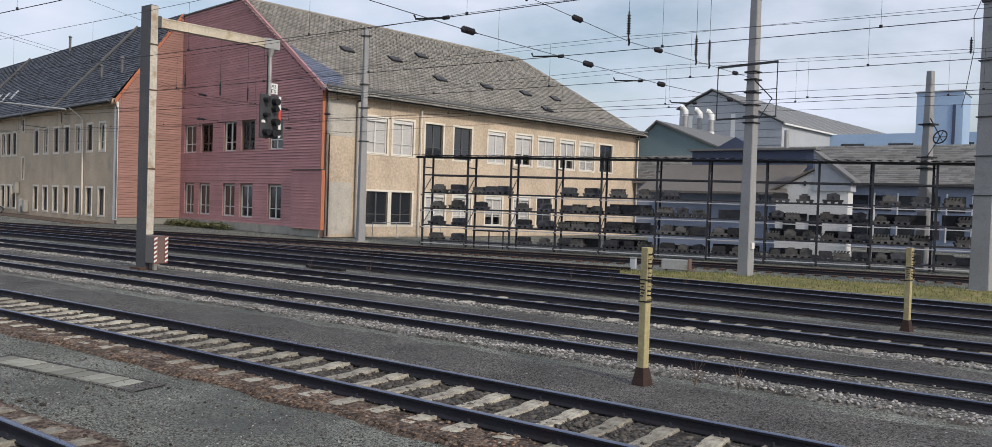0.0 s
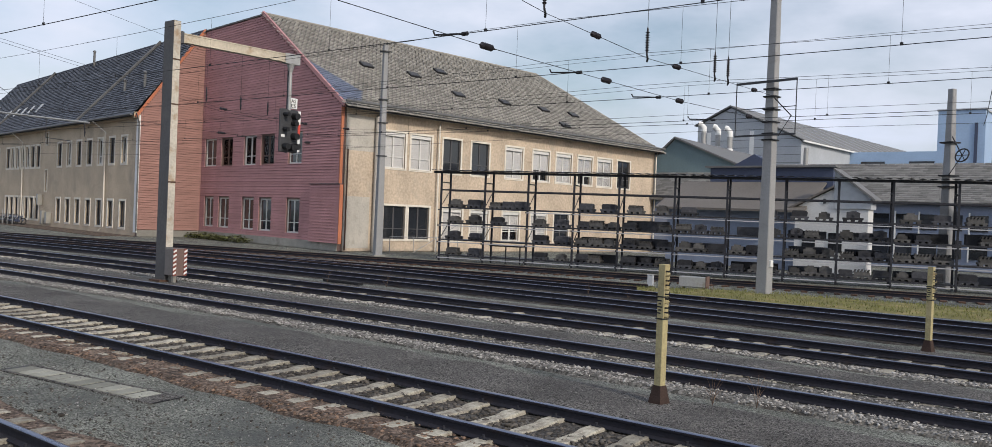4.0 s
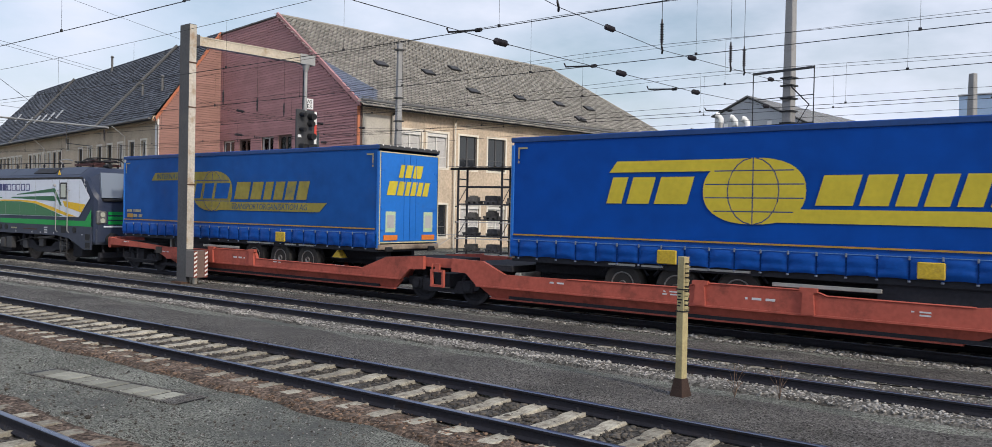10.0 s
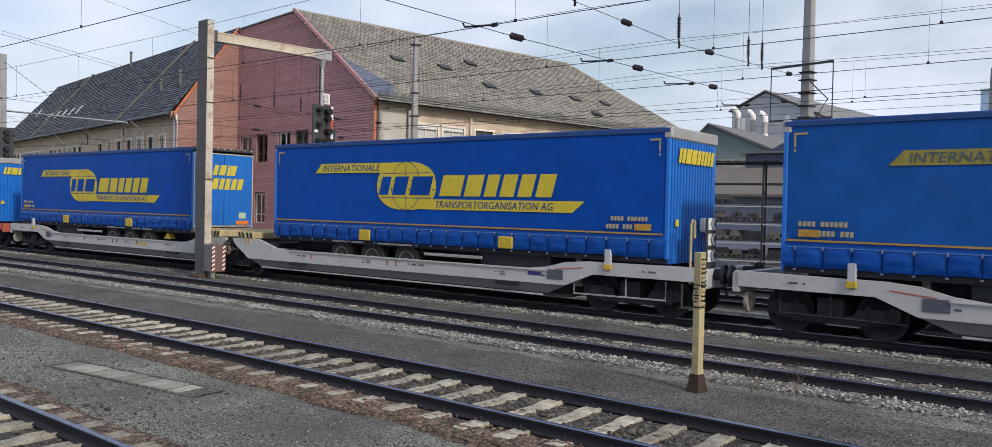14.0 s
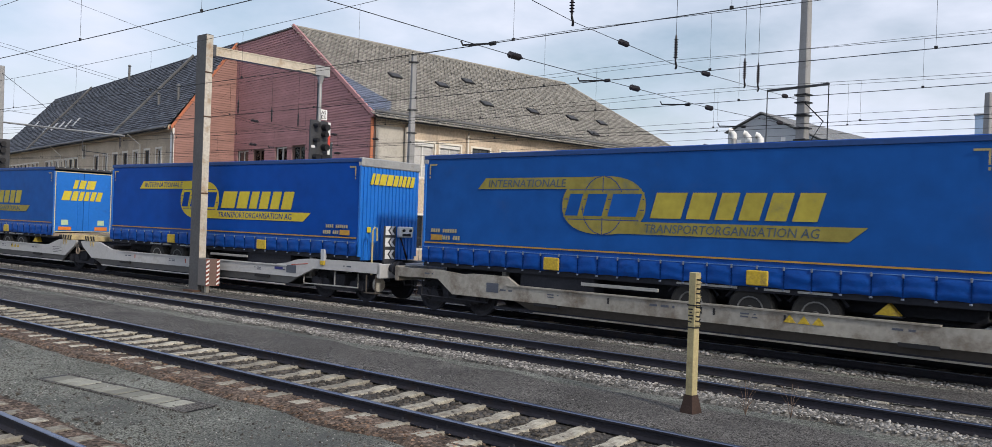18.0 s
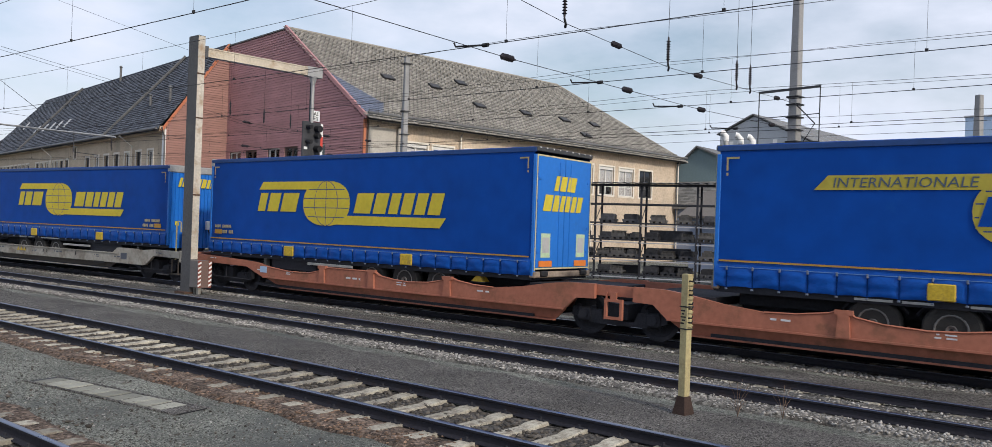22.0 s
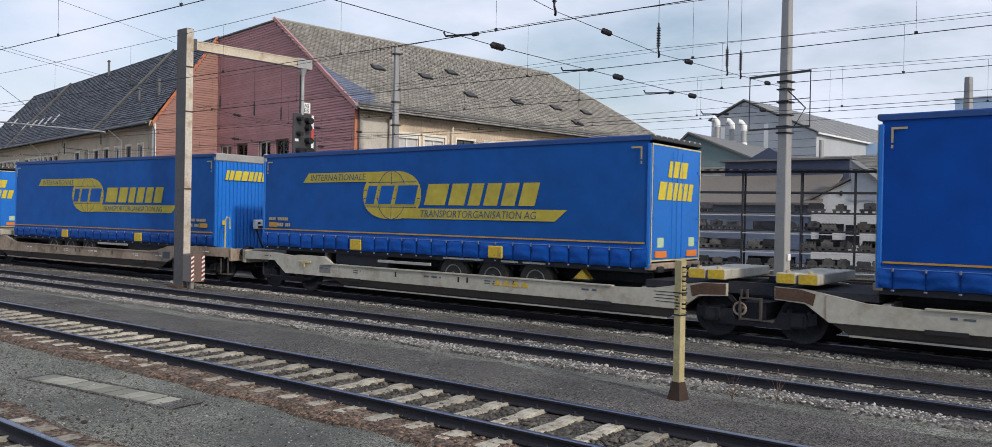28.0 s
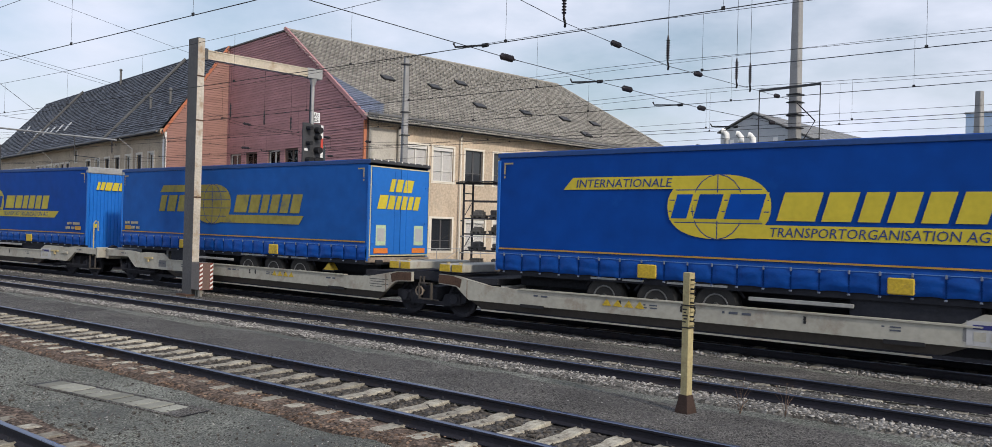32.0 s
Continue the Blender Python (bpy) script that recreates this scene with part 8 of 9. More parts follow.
# ---------- locomotive ----------
def locomotive():
    L = thing("locomotive", "four-axle electric locomotive in slate blue, white and green livery", "locomotive")

    def ring(x, hw, zr, zs, zb=1.08, rw=None):
        """One cross-section: half-width, roof height, shoulder height, lower edge, half-width of the roof."""
        rw = hw * 0.62 if rw is None else rw
        return [(x, -hw, zb), (x, hw, zb), (x, hw, 2.2), (x, hw, zs), (x, hw - 0.10, zs + 0.16), (x, rw + 0.12, zr - 0.06), (x, rw, zr), (x, -rw, zr), (x, -rw - 0.12, zr - 0.06), (x, -hw + 0.10, zs + 0.16), (x, -hw, zs), (x, -hw, 2.2)]

    part("body", Geo().loft([ring(-7.9, 1.49, 4.12, 3.62, 1.32), ring(7.9, 1.49, 4.12, 3.62, 1.32)]), M_L_BASE, L, "slate blue body shell", smooth=25)
    for s in (-1, 1):
        # nose: upright front, steep windscreen
        rings = [ring(s * x, hw, zr, zs) for x, hw, zr, zs in ((7.9, 1.49, 4.12, 3.62), (8.4, 1.485, 4.06, 3.60), (8.64, 1.47, 3.88, 3.50), (8.86, 1.45, 3.42, 3.18), (9.0, 1.42, 3.13, 2.95), (9.13, 1.30, 2.86, 2.72), (9.19, 1.14, 2.62, 2.50))]
        part("cab_nose", Geo().loft(rings if s > 0 else rings[::-1]), M_L_BASE, L, "slate blue cab nose", smooth=25)
        up0, up1 = Vector((s * 8.66, 0, 3.86)), Vector((s * 9.16, 0, 2.84))
        nrm = Vector((1.02 * s, 0, 0.5)).normalized()
        q = [up0 + Vector((0, -0.98, 0)), up0 + Vector((0, 0.98, 0)), up1 + Vector((0, 1.2, 0)), up1 + Vector((0, -1.2, 0))]
        off, out = nrm * 0.03, nrm * 0.03
        part("windscreen", Geo().add([tuple(p + off + out) for p in q] + [tuple(p - off) for p in q], [(0, 1, 2, 3), (4, 7, 6, 5), (0, 4, 5, 1), (1, 5, 6, 2), (2, 6, 7, 3), (3, 7, 4, 0)]), M_GLASS_L, L, "steep windscreen reflecting the sky")
        for y in (-0.35, 0.45):
            part("wiper", Geo().tube([(s * 9.26, y, 2.86), (s * 9.12, y + 0.12, 3.2), (s * 9.0, y + 0.30, 3.46)], 0.016, 5), M_BLACK, L)
        part("windscreen_ledge", Geo().cbox(min(s * 9.05, s * 9.27), max(s * 9.05, s * 9.27), -1.15, 1.15, 2.72, 2.82, 0.02), M_BLACK, L, "black ledge under the windscreen")
        for y in (-1, 1):
            lamp = part("headlamp", Geo().cbox(min(s * 8.98, s * 9.21), max(s * 8.98, s * 9.21), min(y * 1.36, y * 0.95), max(y * 1.36, y * 0.95), 1.80, 2.36, 0.05), M_RIM, L, "dull silver headlamp housing")
            for z in (1.95, 2.19):
                part("lamp_lens", Geo().cyl((s * 9.19, y * 1.15, z), (s * 9.225, y * 1.15, z), 0.10, n=14), M_GLASS_W, lamp, "round lamp lens")
            for k in range(3):
                part("green_bar", Geo().box(min(s * 9.12, s * 9.215), max(s * 9.12, s * 9.215), min(y * 0.14, y * 0.92), max(y * 0.14, y * 0.92), 1.80 + k * 0.19, 1.93 + k * 0.19), M_L_GREEN, L, "green front bar")
            part("buffer", Geo().cyl((s * 9.0, y * 0.875, 1.22), (s * 9.40, y * 0.875, 1.22), 0.15, n=12).cyl((s * 9.40, y * 0.875, 1.22), (s * 9.48, y * 0.875, 1.22), 0.25, 0.23, n=16), M_BLACK, L, "black buffer", smooth=40)
        part("front_line", Geo().box(min(s * 9.17, s * 9.22), max(s * 9.17, s * 9.22), -1.1, 1.1, 1.68, 1.74), M_L_WHITE, L, "white line across the front")
        part("front_emblem", Geo().box(min(s * 9.17, s * 9.23), max(s * 9.17, s * 9.23), -0.1, 0.1, 1.95, 2.15), M_WHITE, L, "emblem drawn as a white block")
        part("nose_emblem", slab([(0, 0), (0.42, 0.10), (0.10, 0.14), (0.34, 0.24), (-0.05, 0.16)], 0.0, 0.006), M_WHITE, L, "winged emblem drawn as a white shape").matrix_basis = Matrix.Translation((s * 9.212, -0.05, 2.46)) @ Matrix.Rotation(radians(90 * s), 4, "Z")
        part("buffer_beam", Geo().cbox(min(s * 8.7, s * 9.12), max(s * 8.7, s * 9.12), -1.36, 1.36, 0.98, 1.62, 0.03), M_L_SILL, L, "dark grey buffer beam")
        for y in (-1, 1):
            part("beam_recess", Geo().box(min(s * 8.75, s * 9.0), max(s * 8.75, s * 9.0), min(y * 1.355, y * 1.366), max(y * 1.355, y * 1.366), 1.18, 1.42), M_BLACK, L, "dark recess")
            part("plough_stay", Geo().tube([(s * 8.75, y * 0.9, 1.0), (s * 8.95, y * 0.9, 0.55)], 0.05, 6), M_BOGIE, L)
        part("cab_underbox", Geo().cbox(min(s * 7.1, s * 7.8), max(s * 7.1, s * 7.8), -1.2, 1.2, 0.42, 1.18, 0.04), M_BOGIE, L, "dark equipment box under the cab")
        part("snow_plough", Geo().prism([(s * 8.85, 0.32), (s * 8.95, 0.30), (s * 9.08, 0.45), (s * 9.0, 0.66), (s * 8.9, 0.66)], -1.15, 1.15, "y"), M_BOGIE, L, "black rail guard")
        part("air_hose", Geo().tube([(s * 9.1, -0.5, 1.05), (s * 9.28, -0.52, 0.75), (s * 9.18, -0.5, 0.55)], 0.03, 6), M_BLACK, L, "black air hose")
        part("coupling_hook", Geo().tube([(s * 9.1, 0, 1.2), (s * 9.45, 0, 1.15)], 0.06, 6), M_BLACK, L)
    # side sills
    for y in (-1.50, 1.44):
        part("side_sill", Geo().prism([(-8.98, 0.78), (-8.98, 1.70), (8.98, 1.70), (8.98, 0.78), (8.5, 0.76), (8.05, 0.92), (7.3, 1.18), (6.4, 1.28), (-6.4, 1.28), (-7.3, 1.18), (-8.05, 0.92), (-8.5, 0.76)], y, y + 0.06, "y"), M_L_SILL, L, "dark grey side sill")
    # dark sheet added to close the see-through gap round the bogies
    part("inner_frame", Geo().box(-8.3, 8.3, 0.25, 0.35, 0.62, 1.32), M_BOGIE, L, "added dark sheet that closes the gap under the frame")
    part("underframe_box", Geo().cbox(-2.0, 2.0, -1.25, 1.25, 0.42, 1.2, 0.05), M_BOGIE, L, "transformer box under the frame")
    for x, w_, z0, z1 in ((-1.35, 0.5, 0.62, 1.2), (-0.42, 0.2, 0.58, 0.86), (-0.10, 0.2, 0.58, 0.86), (0.35, 0.8, 0.72, 1.15), (0.95, 0.22, 0.75, 0.92), (1.35, 0.36, 0.62, 1.05), (1.9, 0.5, 0.6, 1.1)):
        part("equipment_box", Geo().cbox(x, x + w_, -1.42, -1.22, z0, z1, 0.02), M_DARKGREY if w_ > 0.23 else M_MARK, L)
    part("air_tank", Geo().cyl((-1.9, -1.05, 0.86), (-0.7, -1.05, 0.86), 0.24, n=14), M_DARKGREY, L, "dark air tank", smooth=40)
    # livery panels on the camera's side (and mirrored on the far side)
    y = -1.494
    P = lambda nm, pts, m, lab, k=0: part(nm, slab(pts, y - 0.004 * k, 0.007), m, L, lab)
    P("green_stripe", [(-8.95, 1.72), (-8.95, 2.36), (-7.5, 2.36), (-7.14, 2.79), (-3.36, 2.81), (-2.47, 1.91), (8.15, 1.92), (8.54, 1.93), (8.97, 2.38), (8.97, 1.70), (-2.75, 1.72), (-3.50, 2.52), (-5.56, 2.52), (-6.42, 1.72)], M_L_GREEN, "bright green livery band")
    P("white_panel", [(-3.70, 3.60), (-2.42, 2.05), (8.06, 2.07), (8.87, 2.85), (8.2, 3.60)], M_L_WHITE, "white livery panel", 1)
    P("leaf_panel", [(-2.62, 2.07), (-1.87, 2.31), (-1.2, 2.47), (-0.58, 2.57), (0.63, 2.64), (2.0, 2.67), (3.3, 2.66), (4.61, 2.58), (5.98, 2.30), (6.9, 2.08)], M_L_DGREEN, "leaf green livery panel", 2)
    P("yellow_stripe", [(-2.62, 2.12), (-1.87, 2.32), (-1.2, 2.48), (-0.58, 2.58), (0.63, 2.65), (2.0, 2.68), (3.3, 2.67), (4.61, 2.59), (5.98, 2.31), (7.25, 2.085), (7.9, 2.085), (7.15, 2.22), (5.98, 2.46), (4.61, 2.69), (3.2, 2.735), (2.0, 2.735), (0.63, 2.71), (-0.58, 2.65), (-1.2, 2.58), (-1.87, 2.46), (-2.72, 2.28)], M_L_YELLOW, "yellow livery stripe", 3)
    P("yellow_flash", [(6.82, 2.72), (8.55, 2.58), (8.26, 2.26), (7.0, 2.48)], M_L_YELLOW, "yellow livery flash", 3)
    P("yellow_flash", [(-2.92, 2.65), (-2.64, 2.67), (-2.78, 2.46)], M_L_YELLOW, "yellow livery flash", 3)
    P("green_flash", [(-2.05, 3.19), (1.09, 2.955), (1.09, 2.92), (-1.88, 3.05), (-2.40, 2.48), (-2.52, 2.48)], M_L_TEAL, "dark green livery flash", 3)
    P("green_flash", [(-1.88, 2.88), (1.66, 2.84), (1.66, 2.80), (-2.17, 2.66)], M_L_TEAL, "dark green livery flash", 3)
    P("green_flash", [(6.2, 3.24), (3.02, 2.985), (3.02, 2.955), (6.10, 3.08), (6.64, 2.52), (6.77, 2.52)], M_L_TEAL, "dark green livery flash", 3)
    P("green_flash", [(6.13, 2.92), (2.52, 2.855), (2.52, 2.82), (6.30, 2.70)], M_L_TEAL, "dark green livery flash", 3)
    # operator name as plain shapes: five solid blocks, then five thin outlines
    for i in range(5):
        a = 0.09 + i * 0.407
        P("name_block", [(a, 3.13), (a + 0.35, 3.13), (a + 0.35, 3.43), (a, 3.43)], M_L_NAVY, "operator name drawn as plain navy blocks", 3)
        a = 2.125 + i * 0.41
        g = Geo()
        for x0, x1, z0, z1 in ((a, a + 0.33, 3.13, 3.17), (a, a + 0.33, 3.39, 3.43), (a, a + 0.045, 3.17, 3.39), (a + 0.285, a + 0.33, 3.17, 3.39)):
            g.box(x0, x1, y - 0.019, y - 0.012, z0, z1)
        part("name_outline", g, M_L_NAVY, L, "operator name drawn as thin navy outlines")
    P("brand_patch", [(-5.82, 2.10), (-5.39, 2.38), (-4.86, 2.38), (-4.86, 1.86), (-5.39, 1.84)], M_WHITE, "leasing emblem drawn as a white block", 3)
    for k, w_ in enumerate((0.92, 1.08, 0.66)):
        P("brand_bar", [(-4.76, 2.27 - k * 0.17), (-4.76 + w_, 2.27 - k * 0.17), (-4.74 + w_, 2.36 - k * 0.17), (-4.74, 2.36 - k * 0.17)], M_L_TEAL, "company name drawn as bars", 3)
    P("chevron", [(-3.62, 2.38), (-3.44, 2.38), (-3.22, 2.12), (-3.44, 1.86), (-3.62, 1.86), (-3.40, 2.12)], M_L_DGREEN, "green chevron", 3)
    # sill lettering, drawn as short bars
    for x0, n, bw, z, h_, m in ((-1.6, 7, 0.06, 1.50, 0.065, M_MARK), (-0.78, 17, 0.06, 1.49, 0.07, M_MARK), (1.05, 6, 0.06, 1.48, 0.07, M_CODE), (2.5, 5, 0.08, 1.48, 0.06, M_CODE), (3.55, 18, 0.05, 1.47, 0.05, M_RUST),
                             (5.35, 4, 0.05, 1.36, 0.05, M_MARK), (5.35, 4, 0.05, 1.46, 0.05, M_MARK), (5.35, 4, 0.05, 1.56, 0.05, M_MARK), (-3.6, 9, 0.07, 1.50, 0.06, M_CODE), (-5.3, 3, 0.09, 1.47, 0.04, M_MARK), (-4.7, 3, 0.09, 1.47, 0.04, M_MARK), (-7.7, 5, 0.05, 1.28, 0.07, M_MARK), (0.5, 3, 0.09, 1.33, 0.07, M_MARK)):
        for i in range(n):
            a = x0 + i * bw * 1.35
            part("code_bar", slab([(a, z), (a + bw, z), (a + bw, z + h_), (a, z + h_)], -1.5005, 0.005), m, L)
    for x0 in (-8.90, 8.56):
        for z0, z1 in ((0.84, 1.06), (1.16, 1.40)):
            part("step_recess", slab([(x0, z0), (x0 + 0.34, z0), (x0 + 0.34, z1), (x0, z1)], -1.502, 0.005), M_BLACK, L, "dark step recess")
            part("step_tread", Geo().box(x0, x0 + 0.34, -1.525, -1.502, z0 - 0.02, z0 + 0.015), M_DARKGREY, L)
    for x, r in ((-7.44, 0.08), (-2.17, 0.11), (-1.69, 0.11), (1.54, 0.12), (2.07, 0.13), (7.75, 0.13)):
        part("socket", Geo().cyl((x, -1.50, 1.54), (x, -1.525, 1.54), r, n=14), M_BLACK, L, "round socket")
    for x in (-6.6, -4.2, -2.9, -1.1, 0.1, 1.3, 2.9, 4.3, 5.0, 6.1, 8.3):
        part("rivet_mark", slab([(x, 1.34), (x + 0.06, 1.34), (x + 0.06, 1.40), (x, 1.40)], -1.5005, 0.004), M_MARK, L)
    # pale scratched lines on the cab corner, and a small lamp pod
    rs = random.Random(11)
    for k in range(14):
        x, z = 8.28 + 0.42 * rs.random(), 2.62 + 0.95 * rs.random()
        x = min(x, 8.28 + (3.7 - z) * 0.55)
        part("scratch", Geo().tube([(x, -1.492, z), (x + rs.uniform(0.04, 0.09), -1.492, z + rs.uniform(-0.12, 0.12)), (x + rs.uniform(0.08, 0.16), -1.490, z + rs.uniform(-0.16, 0.16))], 0.006, 4), M_MARK, L)
    part("lamp_pod", Geo().cyl((6.2, -1.49, 3.36), (6.2, -1.56, 3.34), 0.07, 0.05, n=12), M_GALV, L, "small round lamp pod", smooth=40)
    # cab doors with windows and handrails
    for x, wh in ((-6.80, 0), (6.90, 1)):
        dr = part("cab_door", slab([(x - 0.33, 2.06 if wh else 1.74), (x + 0.33, 2.06 if wh else 1.74), (x + 0.33, 3.59), (x - 0.33, 3.59)], y - 0.006, 0.0085), M_L_WHITE if wh else M_L_BASE, L, "white cab door" if wh else "slate and green cab door")
        part("door_panel", slab([(x - 0.32, 1.93 if wh else 1.76), (x + 0.32, 1.93 if wh else 1.76), (x + 0.32, 2.05 if wh else 2.78), (x - 0.32, 2.05 if wh else 2.78)], y - 0.027, 0.004), M_L_GREEN if not wh else M_L_BASE, dr)
        for dx in (-0.335, 0.32):
            part("door_seam", slab([(x + dx, 1.78), (x + dx + 0.018, 1.78), (x + dx + 0.018, 3.59), (x + dx, 3.59)], y - 0.021, 0.003), M_L_SILL, dr)
        part("window_frame", slab([(x - 0.25, 2.80), (x + 0.25, 2.80), (x + 0.25, 3.47), (x - 0.25, 3.47)], y - 0.027, 0.012), M_BLACK, dr, "black window frame")
        # the sky's reflection is put into the pane's pale base colour
        part("window_pane", slab([(x - 0.19, 2.86), (x + 0.19, 2.86), (x + 0.19, 3.41), (x - 0.19, 3.41)], y - 0.040, 0.004), M_GLASS_W, dr, "cab window with the sky reflection in its pale colour")
        for dx in (-0.45, 0.45):
            part("handrail", Geo().tube([(x + dx, y - 0.02, 3.15 if wh else 2.9), (x + dx, y - 0.10, 3.1 if wh else 2.85), (x + dx, y - 0.10, 1.5), (x + dx, y - 0.02, 1.42)], 0.02, 6), M_GALV, L, "steel handrail")
        part("step_recess", slab([(x - 0.2, 1.40), (x + 0.2, 1.40), (x + 0.2, 1.66), (x - 0.2, 1.66)], -1.502, 0.005), M_BLACK, L, "dark step recess")
        g = Geo()
        for z in (0.55, 0.85, 1.12):
            g.box(x - 0.25, x + 0.25, -1.52, -1.40, z, z + 0.03)
        for dx in (-0.25, 0.23):
            g.box(x + dx, x + dx + 0.02, -1.50, -1.46, 0.55, 1.3)
        part("steps", g, M_DARKGREY, L, "cab steps")
    for x in (-0.58, 0.66, 2.0, 3.29, 4.61, 5.98, 8.12):
        part("panel_seam", slab([(x, 2.07), (x + 0.008, 2.07), (x + 0.008, 3.58), (x, 3.58)], y - 0.020, 0.002), M_GALV, L)
    g = Geo()
    for i in range(54):
        g.box(-7.7 + i * 0.3, -7.64 + i * 0.3, -1.53, -1.515, 3.63, 3.68)
    part("gutter_studs", g, M_DARKGREY, L, "row of small studs along the gutter", kind="stuff")
    part("shoulder_gutter", Geo().box(-7.9, 8.3, -1.515, -1.485, 3.62, 3.69), M_BLACK, L, "dark rain gutter")
    # roof
    for x0, x1 in ((-7.8, -5.75), (-5.7, -1.95), (-1.9, 2.1), (2.15, 6.0), (6.05, 7.9)):
        part("roof_hood", Geo().prism([(-1.38, 3.80), (-0.98, 4.13), (0.98, 4.13), (1.38, 3.80), (1.30, 3.76), (-1.30, 3.76)], x0, x1, "x"), M_L_ROOF, L, "grey roof hood")
    for x in (-4.3, 5.0):
        mm = Matrix.Translation((x, -1.20, 3.965)) @ Matrix.Rotation(math.atan2(0.33, 0.40), 4, "X")
        part("roof_grille", Geo().box(-0.9, 0.9, -0.17, 0.17, 0.01, 0.03, mm), M_BLACK, L, "dark roof grille")
    part("warning_mark", slab([(6.2, 3.80), (6.44, 3.80), (6.32, 3.98)], -1.39, 0.01), M_L_YELLOW, L, "yellow warning triangle")
    # pantographs: one raised at the leading end, one folded
    for x, up_ in ((-5.25, True), (6.76, False)):
        p = part("pantograph", Geo().box(x - 0.75, x + 0.75, -0.6, -0.52, 4.22, 4.30).box(x - 0.75, x + 0.75, 0.52, 0.6, 4.22, 4.30).box(x + 0.4, x + 0.5, -0.6, 0.6, 4.22, 4.32).box(x - 0.5, x - 0.4, -0.6, 0.6, 4.22, 4.30), M_COPPER, L, "red-brown pantograph base")
        for dx in (-0.6, 0.6):
            for yy in (-0.55, 0.55):
                insulator(p, (x + dx, yy, 4.10), (x + dx, yy, 4.24), r=0.06, sheds=2)
        if up_:
            k, h = Vector((x - 1.69, 0, 5.36)), Vector((x + 0.18, 0, 6.15))
            part("lower_arm", Geo().tube([(x - 0.30, 0, 4.36), k], 0.065, 8), M_COPPER, p, "red-brown lower arm")
            part("upper_arm", Geo().tube([k + Vector((0, -0.1, 0)), h + Vector((0, -0.45, 0))], 0.03, 6).tube([k + Vector((0, 0.1, 0)), h + Vector((0, 0.45, 0))], 0.03, 6), M_BLACK, p)
            part("guide_rod", Geo().tube([(x - 0.72, 0.1, 4.28), k + Vector((-0.05, 0.1, -0.16))], 0.02, 5), M_BLACK, p)
            hz = h.z
            hx = h.x
        else:
            part("lower_arm", Geo().tube([(x + 0.45, 0, 4.32), (x - 1.3, 0, 4.40)], 0.06, 8), M_COPPER, p)
            part("upper_arm", Geo().tube([(x - 1.3, -0.1, 4.42), (x + 0.7, -0.45, 4.46)], 0.03, 6).tube([(x - 1.3, 0.1, 4.42), (x + 0.7, 0.45, 4.46)], 0.03, 6), M_COPPER, p)
            g = Geo()
            for yy in (-0.42, 0.42):
                g.tube([(x - 0.9, yy, 4.30), (x - 0.2, yy, 4.50), (x + 0.75, yy, 4.46)], 0.028, 6)
            for xx in (-0.9, -0.3, 0.3, 0.8):
                g.tube([(x + xx, -0.5, 4.40), (x + xx, 0.5, 4.40)], 0.035, 6)
            part("linkage", g, M_BLACK, p, "dark folded linkage")
            part("bow_end", Geo().tube([(x - 1.5, -0.7, 4.34), (x - 1.7, -0.75, 4.46), (x - 1.45, -0.6, 4.52), (x - 1.1, -0.5, 4.46)], 0.03, 6), M_GALV, p, "curved bow end")
            hz, hx = 4.48, x + 0.7
        for dx in (-0.17, 0.17):
            part("contact_strip", Geo().tube([(hx + dx, -0.95, hz - 0.15), (hx + dx, -0.75, hz + 0.02), (hx + dx, -0.5, hz + 0.06), (hx + dx, 0.5, hz + 0.06), (hx + dx, 0.75, hz + 0.02), (hx + dx, 0.95, hz - 0.15)], 0.025, 6), M_BLACK, p, "black contact strip")
    bus = part("roof_busbar", Geo().tube([(-2.94, -0.4, 4.34), (-1.04, -0.4, 4.40), (1.46, -0.4, 4.40), (5.36, -0.4, 4.36)], 0.022, 6), M_BLACK, L, "roof busbar")
    for x in (-2.5, -1.0, 0.7, 1.5, 3.1, 4.7):
        insulator(bus, (x, -0.4, 4.12), (x, -0.4, 4.38), r=0.08, sheds=3)
    part("horn", Geo().cyl((7.6, -0.2, 4.2), (8.1, -0.2, 4.2), 0.05, 0.1, 10), M_BLACK, L)
    # bogies
    r = 0.625
    for cx in (-4.75, 4.75):
        for yy in (-1.12, 1.12):
            z = RAIL_Z + r
            part("bogie_frame", Geo().prism([(cx - 2.1, z - 0.05), (cx - 2.1, z + 0.2), (cx - 0.9, z + 0.2), (cx - 0.6, z - 0.02), (cx + 0.6, z - 0.02), (cx + 0.9, z + 0.2), (cx + 2.1, z + 0.2), (cx + 2.1, z - 0.05), (cx + 1.0, z - 0.15), (cx + 0.6, z - 0.28), (cx - 0.6, z - 0.28), (cx - 1.0, z - 0.15)], yy - 0.08, yy + 0.08, "y"), M_BOGIE, L, "grimy bogie frame")
            part("damper", Geo().tube([(cx - 0.3, yy * 1.14, z + 0.32), (cx + 0.95, yy * 1.14, z + 0.42)], 0.05, 8), M_RIM, L, "dull damper")
            part("sand_box", Geo().cbox(cx - 0.25, cx + 0.1, yy * 1.08 - 0.08, yy * 1.08 + 0.08, z - 0.05, z + 0.3, 0.03), M_DARKGREY, L)
            part("bogie_pipe", Geo().tube([(cx - 2.2, yy * 1.12, z + 0.1), (cx - 1.0, yy * 1.12, z + 0.32), (cx + 1.0, yy * 1.12, z + 0.32), (cx + 2.2, yy * 1.12, z + 0.1)], 0.025, 6), M_DARKGREY, L, "thin brake pipe")
